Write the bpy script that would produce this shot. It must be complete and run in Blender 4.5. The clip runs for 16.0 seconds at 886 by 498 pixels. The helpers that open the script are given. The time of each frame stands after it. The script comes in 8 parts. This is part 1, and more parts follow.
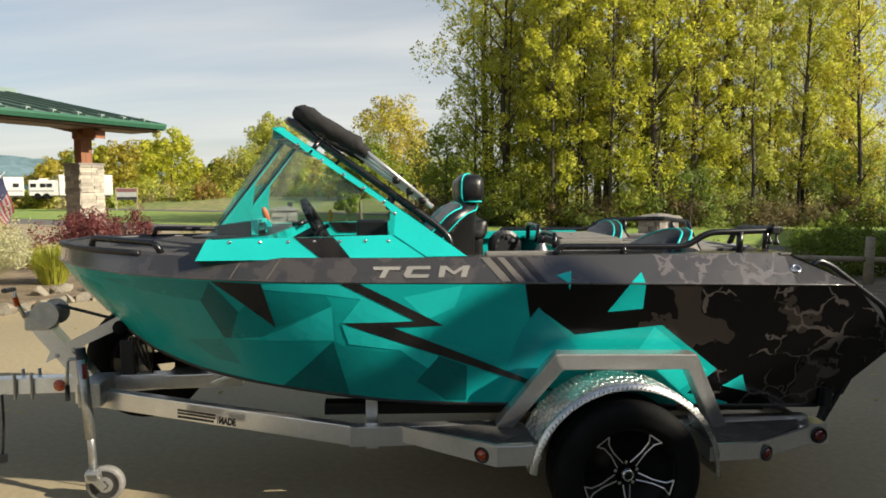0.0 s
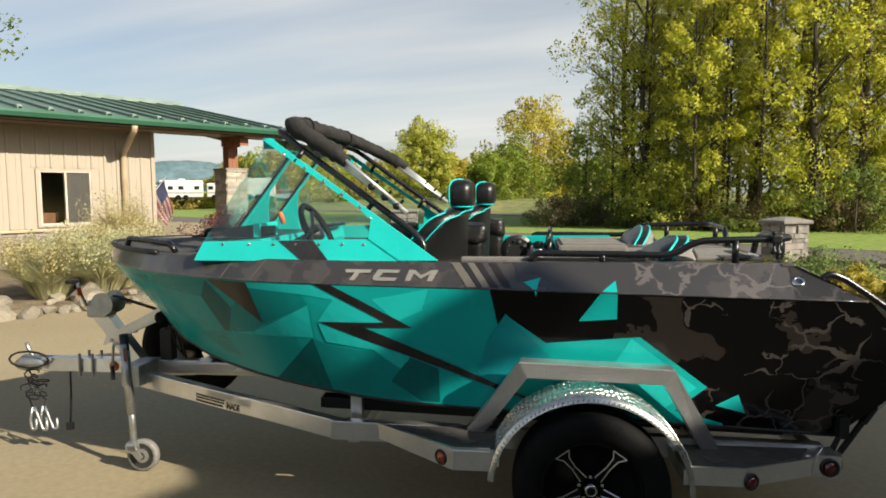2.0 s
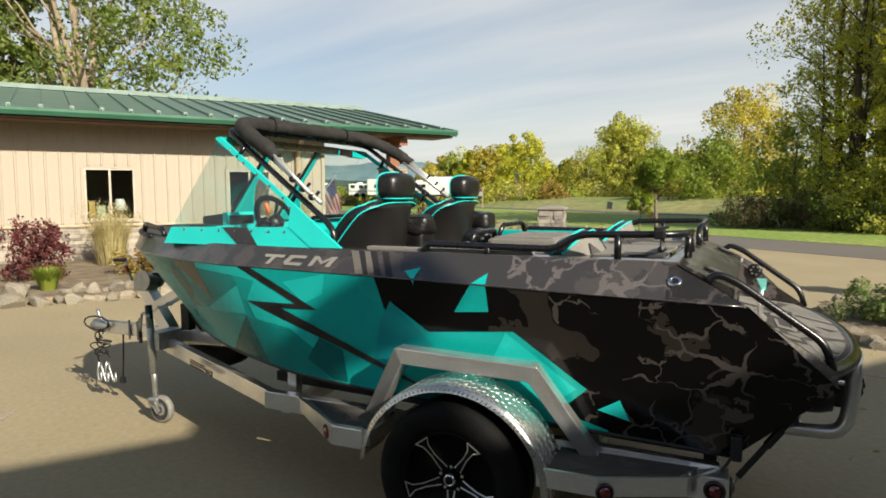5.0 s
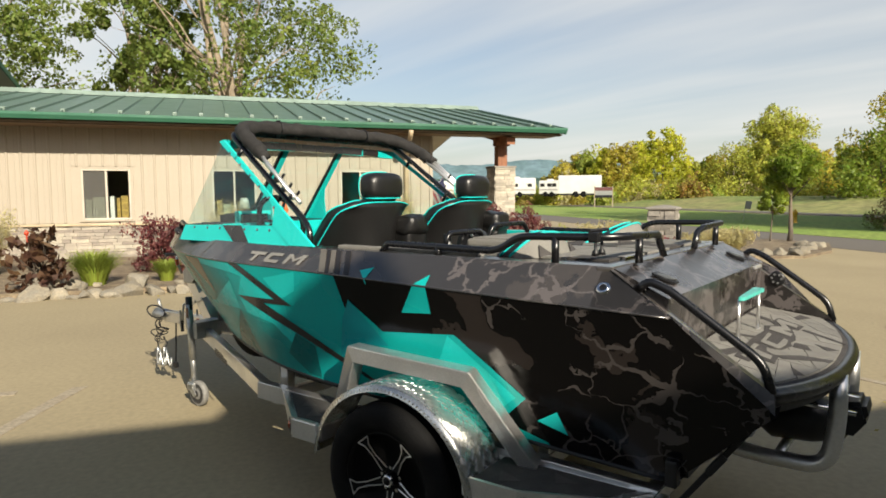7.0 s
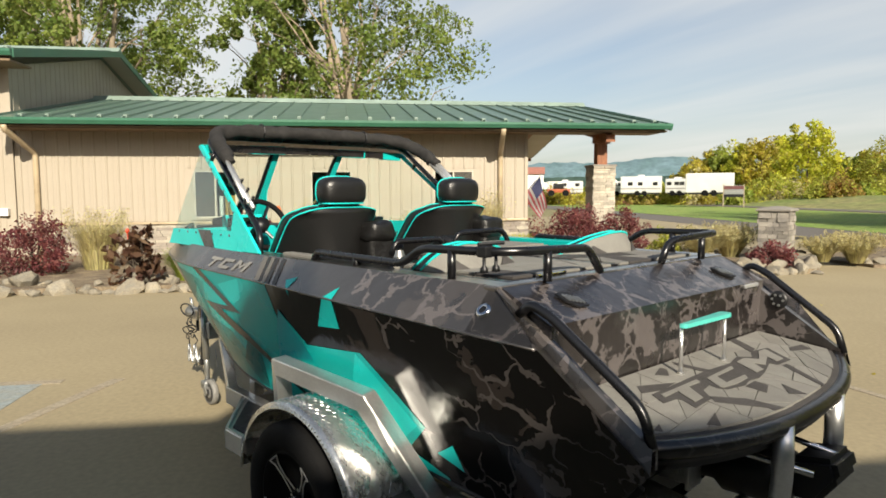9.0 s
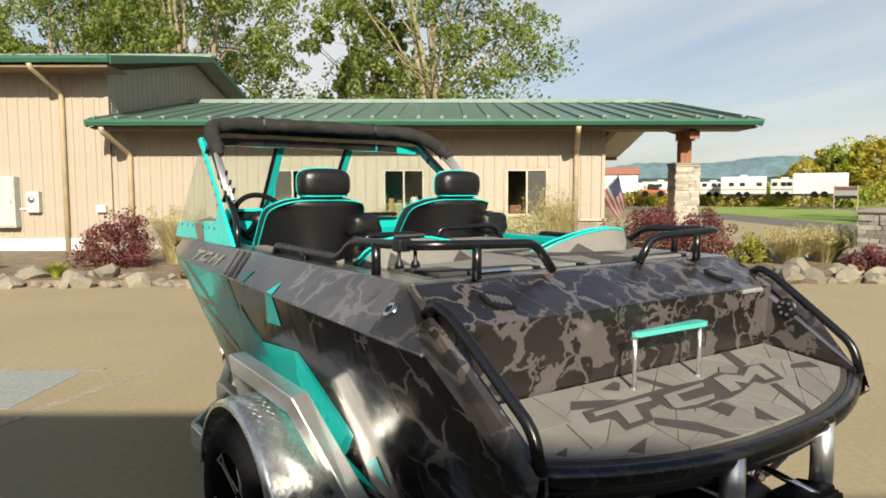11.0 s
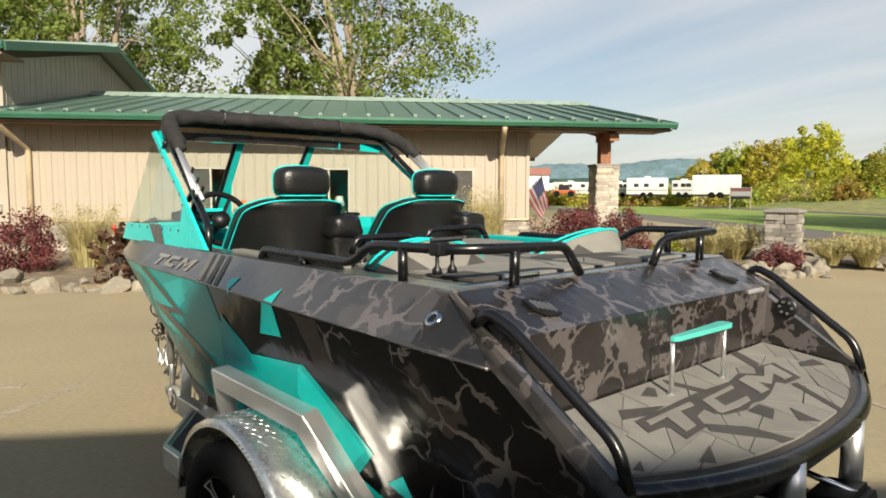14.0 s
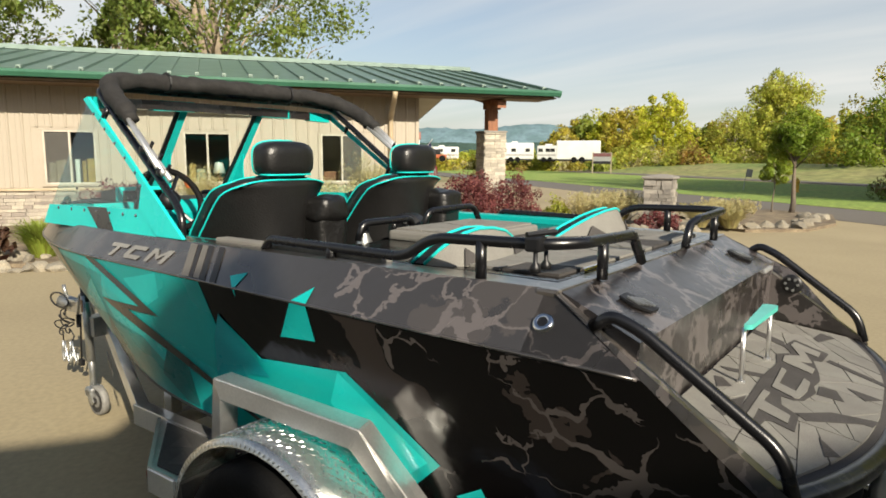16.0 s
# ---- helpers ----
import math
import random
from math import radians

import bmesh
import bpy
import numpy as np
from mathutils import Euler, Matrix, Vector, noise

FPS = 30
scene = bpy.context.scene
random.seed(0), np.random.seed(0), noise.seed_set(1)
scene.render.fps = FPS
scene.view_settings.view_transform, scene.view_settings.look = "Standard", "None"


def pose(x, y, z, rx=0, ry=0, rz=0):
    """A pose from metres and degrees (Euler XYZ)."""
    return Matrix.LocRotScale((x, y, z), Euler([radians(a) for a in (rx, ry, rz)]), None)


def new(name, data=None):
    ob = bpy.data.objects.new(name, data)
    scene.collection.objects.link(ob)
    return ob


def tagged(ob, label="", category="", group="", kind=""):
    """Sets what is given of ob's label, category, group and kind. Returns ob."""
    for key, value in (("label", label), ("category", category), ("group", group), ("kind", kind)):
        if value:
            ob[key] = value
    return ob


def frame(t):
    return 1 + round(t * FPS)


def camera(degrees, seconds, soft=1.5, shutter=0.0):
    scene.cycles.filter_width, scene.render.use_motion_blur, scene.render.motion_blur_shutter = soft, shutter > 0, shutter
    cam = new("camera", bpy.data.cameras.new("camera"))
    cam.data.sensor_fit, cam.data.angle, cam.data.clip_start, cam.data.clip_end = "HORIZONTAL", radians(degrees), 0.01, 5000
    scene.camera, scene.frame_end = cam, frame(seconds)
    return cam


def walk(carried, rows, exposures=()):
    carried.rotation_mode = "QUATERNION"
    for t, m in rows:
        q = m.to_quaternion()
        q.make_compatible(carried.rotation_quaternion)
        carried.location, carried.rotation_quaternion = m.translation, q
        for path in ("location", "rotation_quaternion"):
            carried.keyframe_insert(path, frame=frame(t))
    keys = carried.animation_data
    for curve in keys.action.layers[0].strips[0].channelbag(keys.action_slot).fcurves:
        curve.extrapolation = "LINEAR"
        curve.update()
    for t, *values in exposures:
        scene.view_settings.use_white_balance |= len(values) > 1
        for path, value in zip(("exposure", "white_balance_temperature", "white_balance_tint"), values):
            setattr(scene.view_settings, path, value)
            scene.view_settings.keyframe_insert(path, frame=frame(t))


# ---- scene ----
cam = camera(67.6, 16.0, soft=1.75)
METRES, EYE = 6.0, 1.68
ROWS = [
    (0.0, 0.0, 0.0, 0.0, -0.03, -4.83, 0.3),
    (0.5, 0.0297, -0.0023, 0.0033, 3.63, -4.71, 0.34),
    (1.0, 0.0664, -0.0109, 0.0032, 8.18, -4.61, 0.37),
    (1.5, 0.1021, -0.0077, 0.0011, 11.47, -4.64, 0.39),
    (2.0, 0.1432, 0.0048, 0.0033, 12.83, -4.69, 0.42),
    (2.5, 0.189, 0.008, 0.0033, 13.82, -4.66, 0.45),
    (3.0, 0.2346, 0.0119, 0.0039, 17.92, -4.65, 0.39),
    (5.5, 0.4161, 0.0989, -0.0049, 32.74, -4.75, 0.27),
    (6.0, 0.4464, 0.1186, -0.0023, 35.68, -4.78, 0.32),
    (6.5, 0.4769, 0.1405, -0.0033, 39.64, -4.73, 0.28),
    (7.0, 0.4993, 0.1688, -0.004, 42.05, -4.74, 0.28),
    (7.5, 0.5162, 0.2041, -0.0009, 42.26, -4.8, 0.21),
    (8.0, 0.5353, 0.2391, -0.0, 44.4, -4.85, 0.24),
    (8.5, 0.5565, 0.2728, 0.0014, 48.76, -4.82, 0.27),
    (11.0, 0.5961, 0.4107, -0.0062, 60.87, -4.72, 0.09),
    (11.5, 0.5979, 0.4086, -0.0088, 61.03, -4.67, -0.02),
    (12.0, 0.5887, 0.3998, -0.0098, 61.06, -4.62, -0.05),
    (12.5, 0.5775, 0.3889, -0.0094, 61.08, -4.57, -0.12),
    (13.0, 0.5673, 0.3861, -0.0111, 60.79, -4.65, -0.07),
    (13.5, 0.5571, 0.3788, -0.0132, 57.29, -4.74, -0.22),
    (14.0, 0.5425, 0.3692, -0.0058, 53.37, -4.77, -0.13),
    (14.5, 0.5169, 0.3616, -0.0042, 52.46, -4.77, -0.09),
    (15.0, 0.4936, 0.3529, -0.0016, 52.46, -4.77, -0.02),
    (15.5, 0.4703, 0.3349, 0.0013, 49.52, -6.94, -0.19),
    (16.0, 0.4462, 0.3155, 0.005, 41.98, -7.82, -0.24),
]
walk(cam, [(t, pose(METRES * x, METRES * y, EYE + METRES * z, 90 + pitch, roll, yaw)) for t, x, y, z, yaw, pitch, roll in ROWS])

# ---- directions of the place: U runs along the office front, N from the boat towards it ----
U, N = Vector((0.485, 0.875, 0)).normalized(), Vector((-0.875, 0.485, 0)).normalized()
BUILD = Matrix(((U.x, N.x, 0, 0), (U.y, N.y, 0, 0), (0, 0, 1, 0), (0, 0, 0, 1)))
BOAT = pose(0.998, 4.119, 0, 0, 0, 5.2)
TRAILER = pose(1.0, 4.10, 0, 0, 0, 6.5)

# ---- light ----
SUN_EL = radians(29)
ray_way = (N - 0.12 * U).normalized() * math.cos(SUN_EL) - Vector((0, 0, math.sin(SUN_EL)))
sun = new("sun", bpy.data.lights.new("sun", "SUN"))
sun.data.energy, sun.data.angle, sun.data.color = 5.0, radians(0.5), (1.0, 0.90, 0.74)
sun.matrix_world = Matrix.Translation((0, 0, 30)) @ ray_way.to_track_quat("-Z", "Y").to_matrix().to_4x4()

world = bpy.data.worlds.new("sky")
scene.world = world
world.use_nodes = True
wn, wl = world.node_tree.nodes, world.node_tree.links
wn.clear()


def wnode(kind, **kw):
    nd = wn.new(kind)
    for k, v in kw.items():
        nd.inputs[k].default_value = v
    return nd


sky = wn.new("ShaderNodeTexSky")
sky.sky_type, sky.sun_disc = "NISHITA", False
sky.sun_elevation = SUN_EL
sky.sun_rotation = math.atan2(-ray_way.x, -ray_way.y)
sky.air_density, sky.dust_density, sky.ozone_density = 1.0, 1.6, 1.0
gen = wn.new("ShaderNodeTexCoord")
sep = wn.new("ShaderNodeSeparateXYZ")
wl.new(gen.outputs["Generated"], sep.inputs[0])
up = wn.new("ShaderNodeMath"); up.operation = "ADD"; up.inputs[1].default_value = 0.16
wl.new(sep.outputs["Z"], up.inputs[0])
upm = wn.new("ShaderNodeMath"); upm.operation = "MAXIMUM"; upm.inputs[1].default_value = 0.05
wl.new(up.outputs[0], upm.inputs[0])
flat = wn.new("ShaderNodeVectorMath"); flat.operation = "DIVIDE"
comb = wn.new("ShaderNodeCombineXYZ")
for k in "XYZ":
    wl.new(upm.outputs[0], comb.inputs[k])
wl.new(gen.outputs["Generated"], flat.inputs[0])
wl.new(comb.outputs[0], flat.inputs[1])
mp = wn.new("ShaderNodeMapping")
mp.inputs["Rotation"].default_value = (0, 0, radians(24))
mp.inputs["Scale"].default_value = (0.34, 1.5, 0.0)
wl.new(flat.outputs[0], mp.inputs["Vector"])
c1 = wnode("ShaderNodeTexNoise", Scale=1.05, Detail=6.0, Roughness=0.46, Distortion=0.2)
wl.new(mp.outputs[0], c1.inputs["Vector"])
c2 = wnode("ShaderNodeTexNoise", Scale=0.5, Detail=4.0, Roughness=0.5)
wl.new(mp.outputs[0], c2.inputs["Vector"])
cm = wn.new("ShaderNodeMath"); cm.operation = "ADD"
wl.new(c1.outputs["Fac"], cm.inputs[0]); wl.new(c2.outputs["Fac"], cm.inputs[1])
cr = wn.new("ShaderNodeMapRange")
cr.inputs["From Min"].default_value, cr.inputs["From Max"].default_value = 0.82, 1.22
cr.inputs["To Min"].default_value, cr.inputs["To Max"].default_value = 0.22, 0.86
wl.new(cm.outputs[0], cr.inputs["Value"])
skymix = wn.new("ShaderNodeMixRGB")
skymix.inputs["Color2"].default_value = (7.35, 7.3, 6.95, 1)
# the thin cloud lies low and clears overhead
hi = wn.new("ShaderNodeMapRange")
hi.inputs["From Min"].default_value, hi.inputs["From Max"].default_value = 0.38, 0.66
hi.inputs["To Min"].default_value, hi.inputs["To Max"].default_value = 1.0, 0.05
wl.new(sep.outputs["Z"], hi.inputs["Value"])
thin = wn.new("ShaderNodeMath"); thin.operation = "MULTIPLY"
wl.new(cr.outputs[0], thin.inputs[0]); wl.new(hi.outputs[0], thin.inputs[1])
wl.new(thin.outputs[0], skymix.inputs["Fac"])
wl.new(sky.outputs[0], skymix.inputs["Color1"])
bg = wn.new("ShaderNodeBackground")
bg.inputs["Strength"].default_value = 0.07
wl.new(skymix.outputs[0], bg.inputs["Color"])
wo = wn.new("ShaderNodeOutputWorld")
wl.new(bg.outputs[0], wo.inputs["Surface"])
scene.view_settings.exposure = 0.75

# ---- helpers ----


def part(name, bm, material, parent=None, label="", smooth=False):
    """One mesh object from a bmesh, under a thing or a part."""
    me = bpy.data.meshes.new(name)
    bmesh.ops.recalc_face_normals(bm, faces=bm.faces[:])
    bm.to_mesh(me)
    bm.free()
    if smooth:
        for p in me.polygons:
            p.use_smooth = True
    me.materials.append(material)
    ob = new(name, me)
    if parent:
        ob.parent = parent
    if label:
        ob["label"] = label
    return ob


def thing(name, label, category, m=None, group="", kind=""):
    ob = new(name)
    ob.empty_display_size = 0.2
    if m is not None:
        ob.matrix_world = m
    return tagged(ob, label, category, group, kind)


def box(x0, x1, y0, y1, z0, z1, bevel=0.0, bm=None, m=None):
    own = bm is None
    bm = bm or bmesh.new()
    t = Matrix.LocRotScale(((x0 + x1) / 2, (y0 + y1) / 2, (z0 + z1) / 2), None, (abs(x1 - x0), abs(y1 - y0), abs(z1 - z0)))
    made = bmesh.ops.create_cube(bm, size=1, matrix=(m @ t) if m is not None else t)
    if bevel:
        edges = {e for v in made["verts"] for e in v.link_edges}
        bmesh.ops.bevel(bm, geom=list(edges), offset=bevel, segments=2, affect="EDGES", profile=0.6)
    return bm


def rounded(points, radius, steps=5):
    """A path with its corners rounded off."""
    pts = [Vector(p) for p in points]
    out = [pts[0]]
    for a, b, c in zip(pts, pts[1:], pts[2:]):
        r = min(radius, (a - b).length * 0.45, (c - b).length * 0.45)
        p, q = b + (a - b).normalized() * r, b + (c - b).normalized() * r
        for i in range(steps + 1):
            t = i / steps
            out.append(p * (1 - t) ** 2 + b * 2 * t * (1 - t) + q * t * t)
    out.append(pts[-1])
    return out


def tube(points, radius, sides=10, bm=None, radii=None, caps=True, square=False):
    """A pipe along a path. radii: one radius a point."""
    bm = bm or bmesh.new()
    pts = [Vector(p) for p in points]
    rings, side = [], None
    for i, p in enumerate(pts):
        way = (pts[min(i + 1, len(pts) - 1)] - pts[max(i - 1, 0)]).normalized()
        if side is None:
            side = way.cross(Vector((0, 0, 1)))
            if side.length < 0.05:
                side = way.cross(Vector((0, 1, 0)))
        side = (side - way * side.dot(way)).normalized()
        other = way.cross(side)
        r = radii[i] if radii else radius
        if square:
            ring = [bm.verts.new(p + side * r * a + other * r * b) for a, b in ((1, 1), (-1, 1), (-1, -1), (1, -1))]
        else:
            ring = [bm.verts.new(p + (side * math.cos(2 * math.pi * k / sides) + other * math.sin(2 * math.pi * k / sides)) * r) for k in range(sides)]
        rings.append(ring)
    for a, b in zip(rings, rings[1:]):
        for k in range(len(a)):
            bm.faces.new((a[k], a[(k + 1) % len(a)], b[(k + 1) % len(a)], b[k]))
    if caps:
        bm.faces.new(rings[0]), bm.faces.new(rings[-1][::-1])
    return bm


def prism(poly, way, bm=None):
    """A flat outline in space pushed along a vector."""
    bm = bm or bmesh.new()
    a = [bm.verts.new(Vector(p)) for p in poly]
    b = [bm.verts.new(Vector(p) + Vector(way)) for p in poly]
    bm.faces.new(a), bm.faces.new(b[::-1])
    for k in range(len(a)):
        j = (k + 1) % len(a)
        bm.faces.new((a[k], b[k], b[j], a[j]))
    return bm


def lathe(profile, m, steps=32, bm=None, closed=False):
    """Rows of (radius, height) turned round the z axis of m."""
    bm = bm or bmesh.new()
    rings = [[bm.verts.new(m @ Vector((r * math.cos(2 * math.pi * k / steps), r * math.sin(2 * math.pi * k / steps), h))) for k in range(steps)] for r, h in profile]
    if closed:
        rings.append(rings[0])
    for a, b in zip(rings, rings[1:]):
        for k in range(steps):
            bm.faces.new((a[k], a[(k + 1) % steps], b[(k + 1) % steps], b[k]))
    return bm


def quads(name, verts, material, parent=None, smooth=False, per=4, normals=None):
    """One mesh of loose four-cornered (or per-cornered) leaves from an array of corners."""
    verts = np.asarray(verts, dtype=np.float32).reshape(-1, 3)
    n = len(verts) // per
    me = bpy.data.meshes.new(name)
    me.vertices.add(len(verts)), me.loops.add(len(verts)), me.polygons.add(n)
    me.vertices.foreach_set("co", verts.ravel())
    me.loops.foreach_set("vertex_index", np.arange(len(verts), dtype=np.int32))
    me.polygons.foreach_set("loop_start", np.arange(0, len(verts), per, dtype=np.int32))
    if normals is not None:
        me.polygons.foreach_set("use_smooth", np.ones(n, dtype=bool))
    me.update(calc_edges=True)
    if normals is not None:
        soft_n = me.attributes.new("custom_normal", "FLOAT_VECTOR", "POINT")
        soft_n.data.foreach_set("vector", np.repeat(np.asarray(normals, dtype=np.float32), per, axis=0).ravel())
    me.materials.append(material)
    ob = new(name, me)
    if parent:
        ob.parent = parent
    return ob


# ---- materials ----


def surface(name, base, rough=0.6, metal=0.0, var=0.12, scale=3.0, fine=60.0, bump=0.08, coat=0.0, tint=None, island=0.0, piece=0.0, trans=0.0, spec=0.5, stretch=None):
    """A node material: one colour that varies at two scales, with fine relief. tint: a second colour that shows in blotches."""
    m = bpy.data.materials.new(name)
    m.use_nodes = True
    nt, ln = m.node_tree.nodes, m.node_tree.links
    b = nt["Principled BSDF"]
    tc = nt.new("ShaderNodeTexCoord")
    src = tc.outputs["Object"]
    if stretch:
        mpn = nt.new("ShaderNodeMapping")
        mpn.inputs["Scale"].default_value = stretch
        ln.new(src, mpn.inputs["Vector"])
        src = mpn.outputs[0]
    n1, n2 = nt.new("ShaderNodeTexNoise"), nt.new("ShaderNodeTexNoise")
    for nd, s, d in ((n1, scale, 4.0), (n2, fine, 3.0)):
        nd.inputs["Scale"].default_value, nd.inputs["Detail"].default_value = s, d
        ln.new(src, nd.inputs["Vector"])
    mixc = nt.new("ShaderNodeMixRGB")
    mixc.inputs["Color1"].default_value = (*base, 1)
    mixc.inputs["Color2"].default_value = (*(tint or [c * 0.75 for c in base]), 1)
    rng = nt.new("ShaderNodeMapRange")
    rng.inputs["From Min"].default_value, rng.inputs["From Max"].default_value = 0.35, 0.68
    ln.new(n1.outputs["Fac"], rng.inputs["Value"])
    ln.new(rng.outputs[0], mixc.inputs["Fac"])
    val = nt.new("ShaderNodeMapRange")
    val.inputs["From Min"].default_value, val.inputs["From Max"].default_value = 0.3, 0.7
    val.inputs["To Min"].default_value, val.inputs["To Max"].default_value = 1 - var, 1 + var
    ln.new(n2.outputs["Fac"], val.inputs["Value"])
    hsv = nt.new("ShaderNodeHueSaturation")
    ln.new(mixc.outputs[0], hsv.inputs["Color"])
    last = val.outputs[0]
    for amount, kind in ((island, "geo"), (piece, "obj")):
        if amount:
            g = nt.new("ShaderNodeNewGeometry") if kind == "geo" else nt.new("ShaderNodeObjectInfo")
            r = nt.new("ShaderNodeMapRange")
            r.inputs["To Min"].default_value, r.inputs["To Max"].default_value = 1 - amount, 1 + amount
            ln.new(g.outputs["Random Per Island" if kind == "geo" else "Random"], r.inputs["Value"])
            mu = nt.new("ShaderNodeMath"); mu.operation = "MULTIPLY"
            ln.new(last, mu.inputs[0]), ln.new(r.outputs[0], mu.inputs[1])
            last = mu.outputs[0]
            if kind == "geo":
                h = nt.new("ShaderNodeMapRange")
                h.inputs["To Min"].default_value, h.inputs["To Max"].default_value = 0.5 - amount * 0.06, 0.5 + amount * 0.05
                ln.new(g.outputs["Random Per Island"], h.inputs["Value"])
                ln.new(h.outputs[0], hsv.inputs["Hue"])
    ln.new(last, hsv.inputs["Value"])
    ln.new(hsv.outputs[0], b.inputs["Base Color"])
    b.inputs["Metallic"].default_value = metal
    b.inputs["Coat Weight"].default_value = coat
    b.inputs["Coat Roughness"].default_value = 0.06
    b.inputs["Specular IOR Level"].default_value = spec
    rr = nt.new("ShaderNodeMapRange")
    rr.inputs["To Min"].default_value, rr.inputs["To Max"].default_value = max(0.02, rough - 0.12 * min(1, rough * 2)), min(1, rough + 0.12 * min(1, rough * 2))
    ln.new(n1.outputs["Fac"], rr.inputs["Value"])
    ln.new(rr.outputs[0], b.inputs["Roughness"])
    if bump:
        bp = nt.new("ShaderNodeBump")
        bp.inputs["Strength"].default_value, bp.inputs["Distance"].default_value = bump, 0.01
        ln.new(n2.outputs["Fac"], bp.inputs["Height"])
        ln.new(bp.outputs[0], b.inputs["Normal"])
    if trans:
        t = nt.new("ShaderNodeBsdfTranslucent")
        ln.new(hsv.outputs[0], t.inputs["Color"])
        ms = nt.new("ShaderNodeMixShader")
        ms.inputs[0].default_value = trans
        ln.new(b.outputs[0], ms.inputs[1]), ln.new(t.outputs[0], ms.inputs[2])
        ln.new(ms.outputs[0], nt["Material Output"].inputs["Surface"])
    return m


def camo(name, dark, mid, light, scale=5.0, rough=0.25, coat=0.6, share=0.5, crack=0.035, start=None, blots=0.635, spec=0.5, least=-0.25, fore=False):
    """Printed wrap: black ground, brown ragged patches, a net of thin pale cracks with blots. start: how far aft the print begins."""
    m = surface(name, dark, rough=rough, coat=coat, var=0.05, bump=0.0)
    nt, ln = m.node_tree.nodes, m.node_tree.links
    b = nt["Principled BSDF"]
    tc = nt.new("ShaderNodeTexCoord")
    pos = tc.outputs["Object"]

    def tex(kind, sc, vec, detail=2.0):
        n = nt.new(kind)
        n.inputs["Scale"].default_value = sc
        if kind == "ShaderNodeTexNoise":
            n.inputs["Detail"].default_value = detail
        ln.new(vec, n.inputs["Vector"])
        return n

    def calc(op, a, c):
        n = nt.new("ShaderNodeMath")
        n.operation = op
        for k, v in enumerate((a, c)):
            if isinstance(v, (int, float)):
                n.inputs[k].default_value = v
            else:
                ln.new(v, n.inputs[k])
        return n.outputs[0]

    def mapped(v, a0, a1, b0, b1):
        n = nt.new("ShaderNodeMapRange")
        for k, q in (("From Min", a0), ("From Max", a1), ("To Min", b0), ("To Max", b1)):
            n.inputs[k].default_value = q
        ln.new(v, n.inputs["Value"])
        return n.outputs[0]

    def mix(fac, c1, c2):
        n = nt.new("ShaderNodeMixRGB")
        ln.new(fac, n.inputs["Fac"])
        for k, v in (("Color1", c1), ("Color2", c2)):
            if isinstance(v, tuple):
                n.inputs[k].default_value = (*v, 1)
            else:
                ln.new(v, n.inputs[k])
        return n.outputs[0]

    wv = nt.new("ShaderNodeVectorMath")
    wv.operation = "MULTIPLY_ADD"
    wv.inputs[1].default_value = (0.16, 0.16, 0.16)
    ln.new(tex("ShaderNodeTexNoise", scale * 2.2, pos, 4.0).outputs["Color"], wv.inputs[0]), ln.new(pos, wv.inputs[2])
    vo = tex("ShaderNodeTexVoronoi", scale, wv.outputs[0])
    vo.feature = "DISTANCE_TO_EDGE"
    width = mapped(tex("ShaderNodeTexNoise", scale * 0.9, pos, 3.0).outputs["Fac"], 0.42, 0.72, least * crack, 2.2 * crack)
    net = calc("LESS_THAN", vo.outputs["Distance"], width)
    big = tex("ShaderNodeTexNoise", scale * 0.42, wv.outputs[0], 5.0).outputs["Fac"]
    brown = calc("GREATER_THAN", big, 1.04 - share)
    blot = calc("GREATER_THAN", tex("ShaderNodeTexNoise", scale * 0.75, wv.outputs[0], 4.0).outputs["Fac"], blots)
    pale = calc("MAXIMUM", net, blot)
    if start is not None:
        sep = nt.new("ShaderNodeSeparateXYZ")
        ln.new(pos, sep.inputs[0])
        ragged = calc("ADD", sep.outputs["X"], mapped(tex("ShaderNodeTexNoise", 4.0, pos, 5.0).outputs["Fac"], 0.3, 0.7, -0.16, 0.16))
        pale = calc("MULTIPLY", pale, calc("GREATER_THAN", ragged, start))
        if fore:
            fleck = calc("GREATER_THAN", tex("ShaderNodeTexNoise", 9.0, wv.outputs[0], 3.0).outputs["Fac"], 0.53)
            ahead = calc("LESS_THAN", ragged, start - 0.72)
            brown = calc("MAXIMUM", calc("MULTIPLY", fleck, ahead), calc("MULTIPLY", brown, calc("SUBTRACT", 1.0, ahead)))
        brown = brown if fore else calc("MAXIMUM", calc("MULTIPLY", brown, calc("GREATER_THAN", ragged, start)), calc("MULTIPLY", calc("GREATER_THAN", ragged, start - 0.36), calc("LESS_THAN", ragged, start - 0.02)))
    ln.new(mix(pale, mix(brown, dark, mid), light), b.inputs["Base Color"])
    b.inputs["Specular IOR Level"].default_value = spec
    b.inputs["Coat Roughness"].default_value = 0.26
    # the sheet metal under the wrap is not quite flat
    bp = nt.new("ShaderNodeBump")
    bp.inputs["Strength"].default_value, bp.inputs["Distance"].default_value = 0.16, 0.02
    ln.new(tex("ShaderNodeTexNoise", 9.0, pos, 2.0).outputs["Fac"], bp.inputs["Height"])
    ln.new(bp.outputs[0], b.inputs["Normal"]), ln.new(bp.outputs[0], b.inputs["Coat Normal"])
    return m


